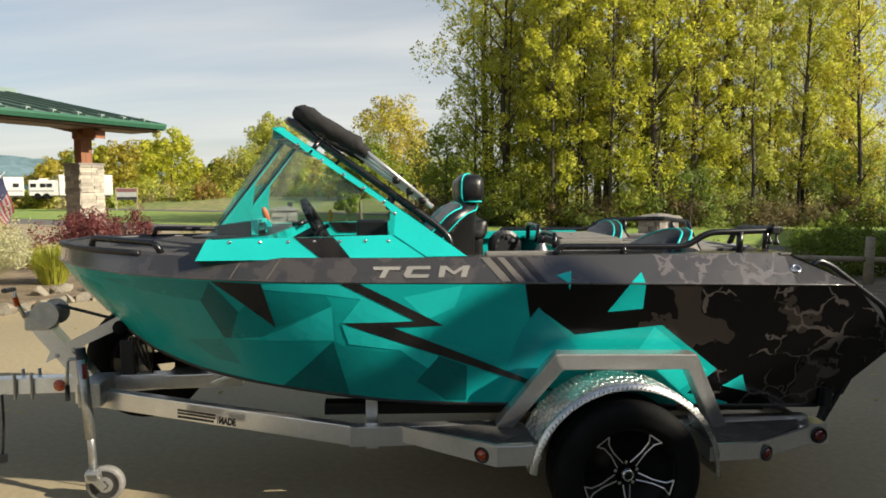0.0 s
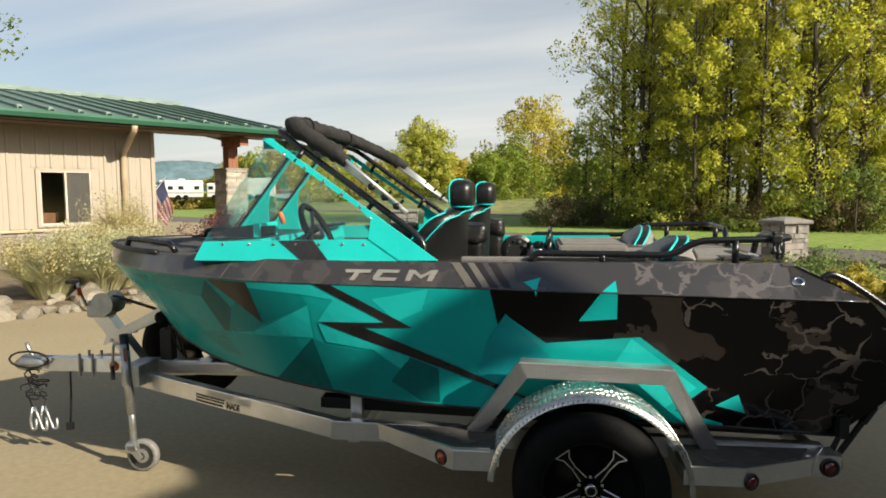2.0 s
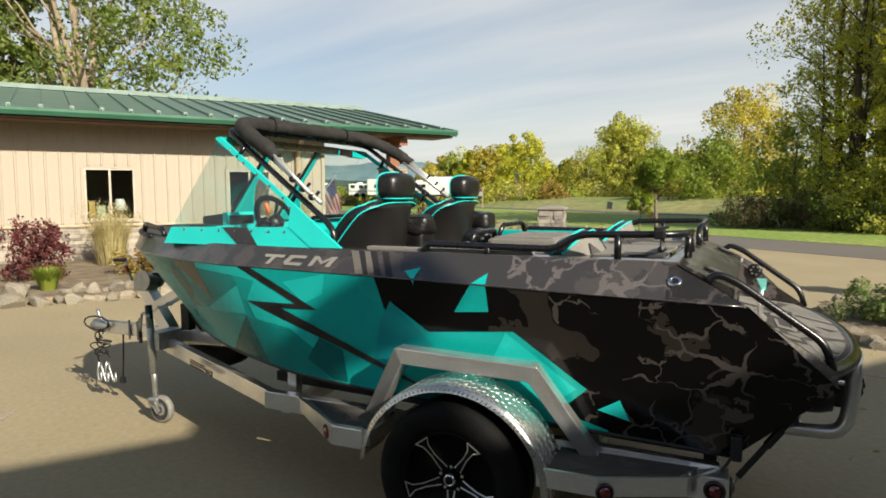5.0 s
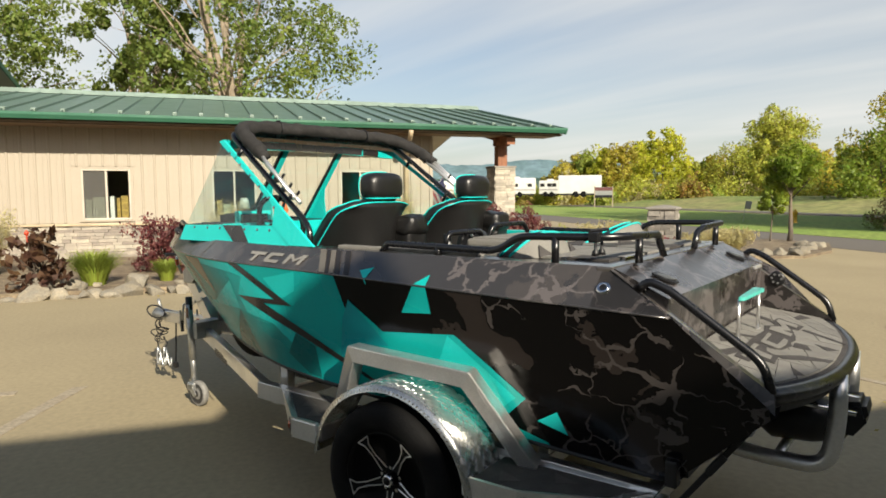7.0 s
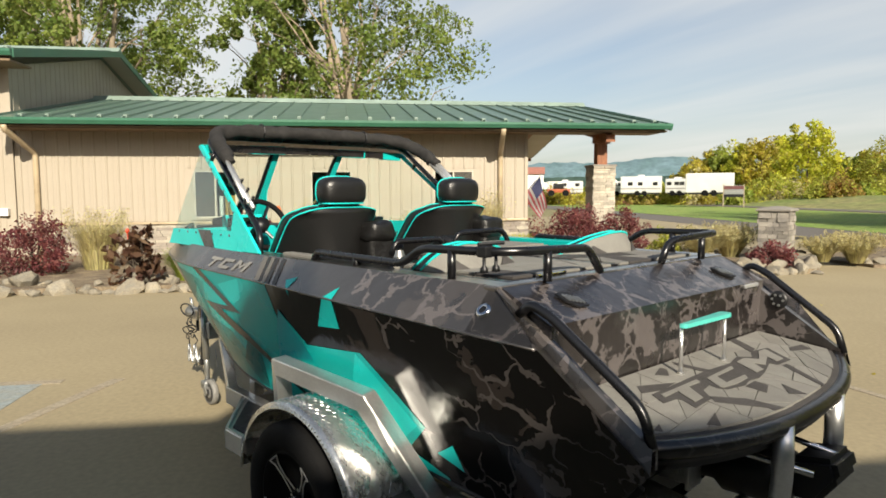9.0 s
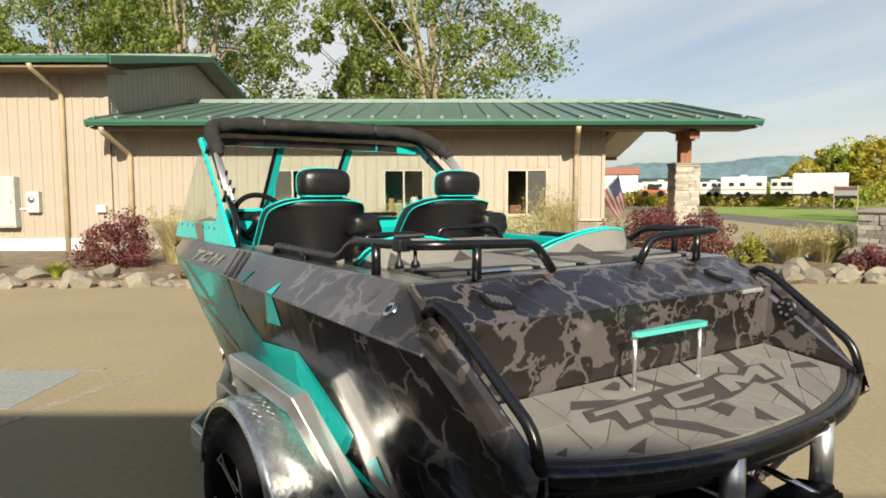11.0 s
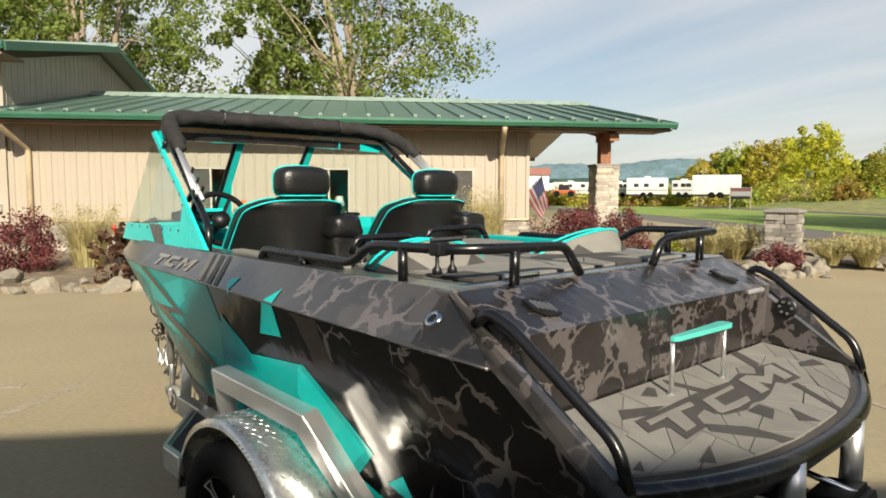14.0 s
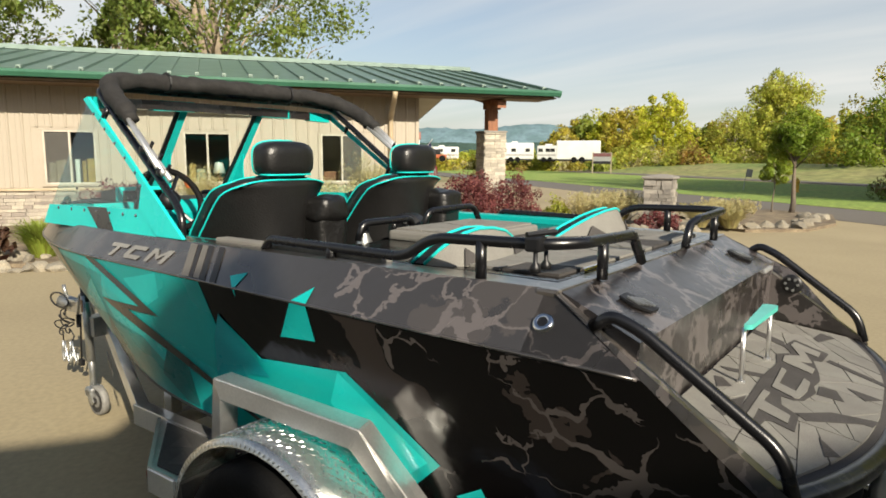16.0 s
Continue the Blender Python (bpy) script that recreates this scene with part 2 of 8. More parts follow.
def screen(name, colour):
    """Fine grey mesh, more than half of it open."""
    m = bpy.data.materials.new(name)
    m.use_nodes = True
    nt, ln = m.node_tree.nodes, m.node_tree.links
    tr, mx = nt.new("ShaderNodeBsdfTransparent"), nt.new("ShaderNodeMixShader")
    b = nt["Principled BSDF"]
    b.inputs["Base Color"].default_value = (*colour, 1)
    b.inputs["Roughness"].default_value = 0.8
    mx.inputs[0].default_value = 0.3
    ln.new(tr.outputs[0], mx.inputs[1]), ln.new(b.outputs[0], mx.inputs[2])
    ln.new(mx.outputs[0], nt["Material Output"].inputs["Surface"])
    return m


def glass(name, tint=(0.93, 0.97, 0.96), rough=0.0, clear=0.86):
    m = bpy.data.materials.new(name)
    m.use_nodes = True
    nt, ln = m.node_tree.nodes, m.node_tree.links
    nt.remove(nt["Principled BSDF"])
    tr, gl, mx, fr = nt.new("ShaderNodeBsdfTransparent"), nt.new("ShaderNodeBsdfGlossy"), nt.new("ShaderNodeMixShader"), nt.new("ShaderNodeLayerWeight")
    tr.inputs["Color"].default_value = (*tint, 1)
    gl.inputs["Roughness"].default_value = rough
    fr.inputs["Blend"].default_value = 0.5
    pw, ad = nt.new("ShaderNodeMath"), nt.new("ShaderNodeMath")
    pw.operation, ad.operation = "POWER", "MULTIPLY_ADD"
    pw.inputs[1].default_value = 4.0
    ad.inputs[1].default_value, ad.inputs[2].default_value = 0.55, 0.04
    ln.new(fr.outputs["Facing"], pw.inputs[0]), ln.new(pw.outputs[0], ad.inputs[0])
    ln.new(ad.outputs[0], mx.inputs[0]), ln.new(tr.outputs[0], mx.inputs[1]), ln.new(gl.outputs[0], mx.inputs[2])
    ln.new(mx.outputs[0], nt["Material Output"].inputs["Surface"])
    return m


def diamond_plate(name):
    """Bare aluminium tread plate with raised bars in two directions."""
    return surface(name, (0.62, 0.63, 0.61), rough=0.27, metal=0.92, var=0.12, scale=14, fine=46, bump=0.10, tint=(0.52, 0.53, 0.51))


M_TEAL = surface("teal_paint", (0.006, 0.425, 0.397), rough=0.28, coat=0.10, spec=0.18, var=0.03, scale=1.2, tint=(0.006, 0.34, 0.322), bump=0.0)
M_TEAL_LIGHT = surface("teal_paint_light", (0.016, 0.585, 0.545), rough=0.28, coat=0.10, spec=0.18, var=0.02, bump=0.0, tint=(0.014, 0.50, 0.47))
M_TEAL_MID = surface("teal_paint_mid", (0.004, 0.295, 0.279), rough=0.28, coat=0.10, spec=0.18, var=0.03, bump=0.0, tint=(0.005, 0.24, 0.23))
M_TEAL_DARK = surface("teal_paint_dark", (0.003, 0.138, 0.134), rough=0.28, coat=0.10, spec=0.18, var=0.03, bump=0.0, tint=(0.003, 0.118, 0.115))
M_TEAL_BLUE = surface("teal_paint_blue", (0.008, 0.31, 0.335), rough=0.28, coat=0.10, spec=0.18, var=0.03, bump=0.0, tint=(0.009, 0.27, 0.30))
M_CAMO = camo("dark_cracked_wrap", (0.0036, 0.0030, 0.0028), (0.0250, 0.0198, 0.0172), (0.062, 0.054, 0.050), scale=4.6, rough=0.15, coat=0.0, share=0.42, crack=0.031, start=0.27, blots=0.72, spec=0.36, least=0.0)
M_CAMO_STERN = camo("stern_cracked_wrap", (0.0125, 0.0102, 0.0095), (0.020, 0.0165, 0.0155), (0.092, 0.080, 0.077), scale=6.2, rough=0.28, coat=0.6, share=0.5, crack=0.050, blots=0.588, least=0.25, spec=0.7)
M_BAND = camo("gunwale_wrap", (0.034, 0.031, 0.028), (0.054, 0.047, 0.041), (0.105, 0.092, 0.086), scale=5.0, rough=0.28, coat=0.8, share=0.53, crack=0.050, start=-0.02, blots=0.60, least=0.15, spec=0.8, fore=True)
M_RIM_WRAP = camo("platform_rim_wrap", (0.004, 0.0035, 0.0035), (0.010, 0.0085, 0.008), (0.034, 0.030, 0.029), scale=6.0, rough=0.30, coat=0.2, share=0.45, crack=0.045, blots=0.70, least=0.1)
M_BLACKWRAP = surface("black_wrap", (0.010, 0.009, 0.009), rough=0.28, coat=0.5, var=0.1, tint=(0.022, 0.018, 0.017), scale=7, bump=0.0)
M_BAND_LIGHT = surface("pale_wrap_stripe", (0.30, 0.29, 0.28), rough=0.4, var=0.06, bump=0.0)
M_STRIPE = surface("dull_pale_stripe", (0.125, 0.115, 0.10), rough=0.4, var=0.06, bump=0.0)
M_MINT = surface("mint_paint", (0.10, 0.56, 0.48), rough=0.32, coat=0.1, var=0.02, bump=0.0)
M_MARK = surface("silver_mark", (0.23, 0.22, 0.20), rough=0.4, var=0.06, bump=0.0)
M_BAND_DARK = surface("dark_wrap_stripe", (0.022, 0.020, 0.020), rough=0.4, var=0.06, bump=0.0)
M_BOTTOM = surface("black_bottom_paint", (0.007, 0.007, 0.0075), rough=0.45, var=0.2, bump=0.05)
M_PIPE = surface("black_powder_coat", (0.007, 0.007, 0.008), rough=0.28, var=0.1, scale=12, fine=300, bump=0.04, spec=0.6)
M_ALU = surface("brushed_aluminium", (0.88, 0.875, 0.86), rough=0.31, metal=0.9, var=0.05, scale=4, fine=90, bump=0.0, tint=(0.70, 0.695, 0.68))
M_TUBE = surface("satin_tube", (0.80, 0.80, 0.79), rough=0.38, metal=0.75, var=0.04, bump=0.0)
M_PLATE = diamond_plate("tread_plate")
M_CHROME = surface("polished_metal", (0.80, 0.80, 0.80), rough=0.12, metal=1.0, var=0.04, bump=0.0)
M_ZINC = surface("zinc_plate", (0.50, 0.51, 0.50), rough=0.42, metal=0.9, var=0.14, scale=14, fine=160, bump=0.08)
M_RUBBER = surface("black_rubber", (0.006, 0.006, 0.006), spec=0.14, rough=0.75, var=0.2, scale=9, fine=120, bump=0.25)
M_RIM = surface("black_rim_paint", (0.004, 0.004, 0.0042), rough=0.5, var=0.1, bump=0.0, spec=0.15)
M_FOAM = surface("grey_deck_foam", (0.196, 0.191, 0.168), rough=0.85, var=0.10, scale=10, fine=240, bump=0.25, tint=(0.172, 0.163, 0.147), piece=0.10)
M_FOAM_DARK = surface("charcoal_deck_foam", (0.055, 0.050, 0.047), rough=0.85, var=0.12, scale=10, fine=240, bump=0.25)
M_VINYL = surface("black_embossed_vinyl", (0.0105, 0.0102, 0.0100), rough=0.36, var=0.25, scale=9, fine=110, bump=0.28, spec=0.5)
VNT = M_VINYL.node_tree
croc = VNT.nodes.new("ShaderNodeTexVoronoi")
croc.feature = "DISTANCE_TO_EDGE"
croc.inputs["Scale"].default_value = 80.0
for node in list(VNT.nodes):
    if node.bl_idname == "ShaderNodeBump":
        VNT.links.new(croc.outputs["Distance"], node.inputs["Height"])
        node.inputs["Distance"].default_value = 0.004
        node.inputs["Strength"].default_value = 0.34
croc_place = VNT.nodes.new("ShaderNodeTexCoord")
VNT.links.new(croc_place.outputs["Object"], croc.inputs["Vector"])
M_POUCH = surface("soft_black_leather", (0.0085, 0.0082, 0.0080), rough=0.40, var=0.2, scale=9, fine=60, bump=0.3)
M_CLOTH = surface("black_canvas", (0.0185, 0.0172, 0.0160), rough=0.85, var=0.25, scale=7, fine=30, bump=0.4)
M_DISPLAY = surface("dark_display", (0.010, 0.022, 0.016), rough=0.12, var=0.05, bump=0.0)
M_PLASTIC = surface("black_plastic", (0.008, 0.008, 0.009), rough=0.42, var=0.15, bump=0.05)
M_NONSKID = surface("dark_nonskid_deck", (0.035, 0.034, 0.033), rough=0.8, var=0.25, scale=6, fine=260, bump=0.4, tint=(0.055, 0.052, 0.05))
M_AMBER = surface("amber_lens", (0.45, 0.06, 0.012), rough=0.15, var=0.05, bump=0.0, coat=0.6)
M_RED = surface("red_lens", (0.11, 0.008, 0.008), rough=0.15, var=0.05, bump=0.0, coat=0.6)
M_GLASS = glass("clear_windscreen")
M_PANE = glass("window_pane", (0.80, 0.85, 0.82))
M_SCREEN = screen("insect_screen", (0.15, 0.145, 0.13))
M_WHITE = surface("white_plastic", (0.78, 0.78, 0.76), rough=0.4, var=0.04, bump=0.03)
M_SIDING = surface("cream_steel_siding", (0.362, 0.317, 0.252), rough=0.42, var=0.04, scale=1.3, fine=30, bump=0.04, tint=(0.338, 0.294, 0.228))
M_FRAME = surface("cream_window_frame", (0.50, 0.455, 0.375), rough=0.45, var=0.05, scale=3, bump=0.02)
M_TRIM_TAN = surface("tan_trim", (0.47, 0.375, 0.245), rough=0.4, var=0.05, scale=3, bump=0.03)
M_ROOF = surface("green_steel_roof", (0.085, 0.145, 0.112), rough=0.36, var=0.06, scale=1.5, fine=20, bump=0.03, tint=(0.105, 0.165, 0.13))
M_SOFFIT = surface("brown_soffit", (0.20, 0.135, 0.075), rough=0.6, var=0.08, scale=3, bump=0.03)
M_RIDGE = surface("pale_green_trim", (0.25, 0.325, 0.275), rough=0.36, var=0.05, scale=2, bump=0.02)
M_GUTTER = surface("green_gutter", (0.034, 0.118, 0.072), rough=0.32, var=0.05, scale=2, bump=0.02, tint=(0.042, 0.138, 0.086))
M_TIMBER = surface("stained_timber", (0.26, 0.10, 0.04), rough=0.55, var=0.2, scale=4, fine=40, bump=0.15, stretch=(6, 6, 0.6), tint=(0.16, 0.06, 0.025))
M_STONE = surface("ledge_stone", (0.37, 0.325, 0.26), rough=0.85, var=0.18, scale=5, fine=45, bump=0.6, piece=0.28, island=0.28, tint=(0.28, 0.25, 0.21))
M_FIELDSTONE = surface("grey_fieldstone", (0.29, 0.265, 0.225), rough=0.9, var=0.2, scale=5, fine=45, bump=0.7, piece=0.35, tint=(0.20, 0.185, 0.165))
M_MORTAR = surface("mortar", (0.26, 0.24, 0.21), rough=0.95, var=0.15, bump=0.4)
M_CONCRETE = surface("tan_concrete", (0.325, 0.270, 0.163), rough=0.85, var=0.10, scale=0.35, fine=22, bump=0.12, tint=(0.275, 0.228, 0.138))
M_ASPHALT = surface("worn_asphalt", (0.12, 0.108, 0.092), rough=0.9, var=0.15, scale=0.5, fine=30, bump=0.2, tint=(0.13, 0.118, 0.105))
M_LAWN = surface("lawn", (0.16, 0.26, 0.035), rough=0.95, var=0.35, scale=0.35, fine=4.0, bump=0.6, tint=(0.22, 0.27, 0.055))
M_PASTURE = surface("rough_pasture", (0.15, 0.20, 0.045), rough=0.95, var=0.4, scale=0.10, fine=1.2, bump=0.6, tint=(0.25, 0.22, 0.09))
M_FIELD = surface("dry_field", (0.24, 0.20, 0.10), rough=0.95, var=0.3, scale=0.12, fine=2.0, bump=0.5, tint=(0.17, 0.17, 0.07))
M_SOIL = surface("mulch_bed", (0.12, 0.09, 0.06), rough=0.95, var=0.35, scale=3, fine=28, bump=0.8, tint=(0.24, 0.19, 0.12))
M_ROCK = surface("bed_rock", (0.19, 0.16, 0.118), rough=0.9, var=0.2, scale=6, fine=40, bump=0.6, piece=0.25, island=0.25, tint=(0.16, 0.145, 0.12))
M_LINE = surface("worn_white_line", (0.315, 0.27, 0.195), rough=0.8, var=0.25, scale=7, fine=30, bump=0.1, tint=(0.29, 0.24, 0.17))
M_BLUE = surface("worn_blue_paint", (0.25, 0.29, 0.29), rough=0.8, var=0.2, scale=6, fine=30, bump=0.1, tint=(0.28, 0.28, 0.24))
M_BARK = surface("grey_bark", (0.16, 0.125, 0.09), rough=0.95, var=0.3, scale=3, fine=18, bump=0.8, stretch=(3, 3, 0.5), tint=(0.09, 0.075, 0.06))
M_BARK_PALE = surface("pale_oak_bark", (0.30, 0.24, 0.17), rough=0.95, var=0.3, scale=3, fine=18, bump=0.8, stretch=(3, 3, 0.5), tint=(0.17, 0.14, 0.10))
M_BARK_DARK = surface("dark_bark", (0.07, 0.055, 0.04), rough=0.95, var=0.3, scale=3, fine=18, bump=0.8, stretch=(3, 3, 0.5))


def leaf(name, base, tint):
    return surface(name, base, rough=0.55, var=0.12, scale=0.6, fine=6, bump=0.0, tint=tint, island=0.30, trans=0.55)


L_COTTON = leaf("leaf_cottonwood", (0.48, 0.51, 0.05), (0.58, 0.55, 0.05))
L_GREEN = leaf("leaf_green", (0.26, 0.34, 0.06), (0.36, 0.40, 0.06))
L_YELLOW = leaf("leaf_yellow", (0.52, 0.43, 0.06), (0.44, 0.40, 0.06))
L_DEEP = leaf("leaf_deep_green", (0.17, 0.25, 0.03), (0.25, 0.30, 0.035))
L_PRUNED = leaf("leaf_pruned_green", (0.20, 0.29, 0.03), (0.33, 0.37, 0.04))
L_BRUSH = leaf("leaf_dry_brush", (0.20, 0.145, 0.07), (0.14, 0.12, 0.05))
L_JUNIPER = leaf("leaf_juniper", (0.17, 0.24, 0.07), (0.24, 0.30, 0.08))
L_OAK = leaf("leaf_oak", (0.16, 0.23, 0.05), (0.26, 0.31, 0.06))
L_RUST = leaf("leaf_rust", (0.36, 0.22, 0.06), (0.38, 0.33, 0.08))
L_BARBERRY = leaf("leaf_barberry", (0.27, 0.075, 0.075), (0.16, 0.06, 0.055))
L_STRAW = leaf("leaf_straw", (0.58, 0.50, 0.27), (0.48, 0.45, 0.21))
L_SAGE = leaf("leaf_sage", (0.56, 0.57, 0.33), (0.62, 0.59, 0.37))
L_LIME = leaf("leaf_lime", (0.40, 0.44, 0.07), (0.48, 0.46, 0.07))
L_CANNA = leaf("leaf_bronze", (0.11, 0.055, 0.04), (0.16, 0.09, 0.04))

# ---- ground ----
ROAD_WAY, ROAD_OUT = Vector((0.83, -0.56, 0)).normalized(), Vector((0.56, 0.83, 0)).normalized()
ROAD = Matrix(((ROAD_WAY.x, ROAD_OUT.x, 0, 0), (ROAD_WAY.y, ROAD_OUT.y, 0, 0), (0, 0, 1, 0), (0, 0, 0, 1)))


def sheet(x0, x1, y0, y1, z, nx=1, ny=1, wave=0.0):
    bm = bmesh.new()
    rows = [[bm.verts.new((x0 + (x1 - x0) * i / nx, y0 + (y1 - y0) * j / ny, z + wave * noise.noise((i * 1.7, j * 1.3, 3)))) for i in range(nx + 1)] for j in range(ny + 1)]
    for a, b in zip(rows, rows[1:]):
        for i in range(nx):
            bm.faces.new((a[i], a[i + 1], b[i + 1], b[i]))
    return bm


def slab(name, bm, material, m, label, category):
    ob = part(name, bm, material)
    ob.matrix_world = m
    return tagged(ob, label, category, kind="structure")


slab("ground", sheet(-2500, 2500, -2500, 2500, -0.03), M_FIELD, Matrix(), "dry brown grass field reaching the horizon", "ground")
slab("lawn", box(-140, 120, 22.4, 39, -0.02, 0.02), M_LAWN, ROAD, "mown green grass strip beside the road", "lawn")
slab("road", box(-160, 140, 18.5, 22.8, -0.02, 0.008), M_ASPHALT, ROAD, "worn grey asphalt road with dusty edges", "road")
slab("far_road", box(-160, 140, 41, 48, -0.02, 0.008), M_ASPHALT, ROAD, "dusty grey farm road beyond the grass strip", "road")
slab("far_field", prism(((-400, 44, -0.02), (-400, 56, 1.2), (-400, 700, 1.3), (-400, 700, -0.5), (-400, 44, -0.5)), (800, 0, 0)), M_PASTURE, ROAD, "rough green and straw-coloured pasture on slightly higher land", "field")
slab("parking_lot", box(-45, 60, -40, 18.7, -0.02, 0.0), M_CONCRETE, ROAD, "tan concrete parking lot with worn stains", "pavement")

# painted marks on the lot
marks = thing("parking_marks", "worn white and blue painted parking lines on the concrete", "marking", BUILD, kind="structure")
part("blue_patch", box(-1.2, 0.55, 3.05, 4.15, 0.0, 0.004), M_BLUE, marks, "faded blue accessible-bay paint")
part("white_line", box(-1.2, 0.70, 4.15, 4.27, 0.0, 0.005), M_LINE, marks)
part("white_line", prism(((1.12, 4.22, 0), (1.24, 4.22, 0), (0.60, 2.2, 0), (0.48, 2.2, 0)), (0, 0, 0.005)), M_LINE, marks)
part("white_line", prism(((7.45, 3.25, 0), (7.53, 3.25, 0), (8.1, 0.6, 0), (8.0, 0.6, 0)), (0, 0, 0.005)), M_LINE, marks)


def grit(name, label, mat, boxes, count, size, seed, z=0.0, cat="litter"):
    """Many small flat chips lying about, as one object."""
    rng = np.random.default_rng(seed)
    vs = []
    for _ in range(count):
        x0, x1, y0, y1 = boxes[rng.integers(len(boxes))]
        c = np.array([rng.uniform(x0, x1), rng.uniform(y0, y1), z + 0.006])
        a = rng.uniform(0, 6.28)
        r = size * rng.uniform(0.5, 1.5)
        d = np.array([math.cos(a), math.sin(a), 0.2]) * r
        e = np.array([-math.sin(a), math.cos(a), 0.15]) * r * 0.6
        vs += [c - d, c - e, c + d, c + e]
    ob = quads(name, vs, mat)
    return tagged(ob, label, cat, kind="stuff")


grit("fallen_leaves", "small dry fallen leaves scattered on the concrete lot", L_YELLOW, ((-9, 0, 5, 14), (-6, 6, 7, 16), (2, 5, 5, 9)), 260, 0.022, 5)

# ---- office ----
WALL_N, WALL_TOP, S0, S1 = 16.6, 3.42, -5.25, 8.42
office = thing("office_building", "cream metal-sided office with a green steel roof and stone base", "building", BUILD, kind="structure")


def wall_run(parent, s0, s1, n, z0, z1, openings, thick=0.2):
    """A wall along s, its face at n, with openings (s0, s1, z0, z1) through it."""
    bm = bmesh.new()
    cuts = sorted({s0, s1, *[o[0] for o in openings], *[o[1] for o in openings]})
    for a, b in zip(cuts, cuts[1:]):
        hole = [o for o in openings if o[0] <= a and b <= o[1]]
        if hole:
            box(a, b, n, n + thick, z0, hole[0][2], bm=bm), box(a, b, n, n + thick, hole[0][3], z1, bm=bm)
        else:
            box(a, b, n, n + thick, z0, z1, bm=bm)
    return part("wall", bm, M_SIDING, parent)


def siding(parent, s0, s1, n, z0, z1, openings, pitch=0.3):
    """Ribbed steel sheets on a wall: one strip a rib, each its own piece."""
    shapes = {}
    k = int((s1 - s0) / pitch)
    for i in range(k):
        a, b = s0 + i * pitch, s0 + (i + 1) * pitch
        hole = [o for o in openings if o[0] < b - 0.02 and a + 0.02 < o[1]]
        spans = [(z0, hole[0][2] - 0.07), (hole[0][3] + 0.07, z1)] if hole else [(z0, z1)]
        for lo, hi in spans:
            if hi - lo < 0.05:
                continue
            key = (round(lo, 3), round(hi, 3))
            if key not in shapes:
                bm = bmesh.new()
                prof = ((0, 0), (0.10, 0), (0.115, -0.022), (0.15, -0.022), (0.165, 0), (pitch - 0.003, 0), (pitch - 0.003, 0.012), (0, 0.012))
                prism([(p, q, lo) for p, q in prof], (0, 0, hi - lo), bm)
                shapes[key] = part("siding_sheet", bm, M_SIDING, parent)
                shapes[key].location = (a, n - 0.014, 0)
            else:
                ob = shapes[key].copy()
                scene.collection.objects.link(ob)
                ob.location = (a, n - 0.014, 0)


def ledge_stones(bm, s0, s1, n, z0, z1, rng, depth=0.07, row=0.085, long=0.34, face="n"):
    """Courses of thin split stones on a face, uneven in length and depth."""
    z = z0
    while z < z1 - 0.02:
        h = min(row * rng.uniform(0.75, 1.25), z1 - z)
        a = s0
        while a < s1 - 0.01:
            b = min(s1, a + long * rng.uniform(0.45, 1.5))
            d = depth * rng.uniform(0.55, 1.1)
            if face == "n":
                box(a + 0.004, b - 0.004, n - d, n + 0.01, z + 0.004, z + h - 0.004, bm=bm)
            else:
                box(n - d, n + 0.01, a + 0.004, b - 0.004, z + 0.004, z + h - 0.004, bm=bm)
            a = b
        z += h
    return bm


WINDOWS = ((-0.82, 0.30, 1.05, 2.33), (2.28, 3.40, 1.05, 2.33), (5.70, 6.84, 1.05, 2.33))
wall_run(office, S0, S1, WALL_N, 0.0, WALL_TOP, WINDOWS)
siding(office, S0, S1, WALL_N, 0.98, WALL_TOP, WINDOWS)
rng0 = random.Random(3)
st = bmesh.new()
ledge_stones(st, S0 + 0.9, S1 + 0.05, WALL_N, 0.0, 0.90, rng0)
tagged(part("base_stones", st, M_STONE, office, "stacked tan and grey ledge-stone wainscot"), kind="stuff")
part("stone_cap", box(S0 + 0.85, S1 + 0.07, WALL_N - 0.10, WALL_N, 0.90, 0.96, 0.008), M_TRIM_TAN, office)
# end wall and back, so that the house is closed
part("end_wall", box(S1 - 0.2, S1, WALL_N + 0.2, 28, 0, WALL_TOP), M_SIDING, office)
part("gable", prism(((S1 - 0.1, WALL_N + 0.1, WALL_TOP), (S1 - 0.1, 22.3, 4.60), (S1 - 0.1, 28, WALL_TOP)), (0.1, 0, 0)), M_SIDING, office)
part("back_wall", box(S0, S1, 28, 28.2, 0, WALL_TOP), M_SIDING, office)
part("corner_trim", box(S1 - 0.08, S1 + 0.02, WALL_N - 0.045, WALL_N - 0.002, 0.96, WALL_TOP, 0.005), M_SIDING, office)
rm = bmesh.new()
box(S0 + 0.02, S1 - 0.22, WALL_N + 0.22, 27.9, -0.02, 0.05, bm=rm)
part("room_floor", rm, M_FIELD, office)
part("room_wall", box(S0 + 0.02, S1 - 0.22, 21.0, 21.1, 0.05, 3.3), M_TRIM_TAN, office)
part("room_ceiling", box(S0 + 0.02, S1 - 0.22, WALL_N + 0.22, 21, 3.3, 3.36), M_WHITE, office)


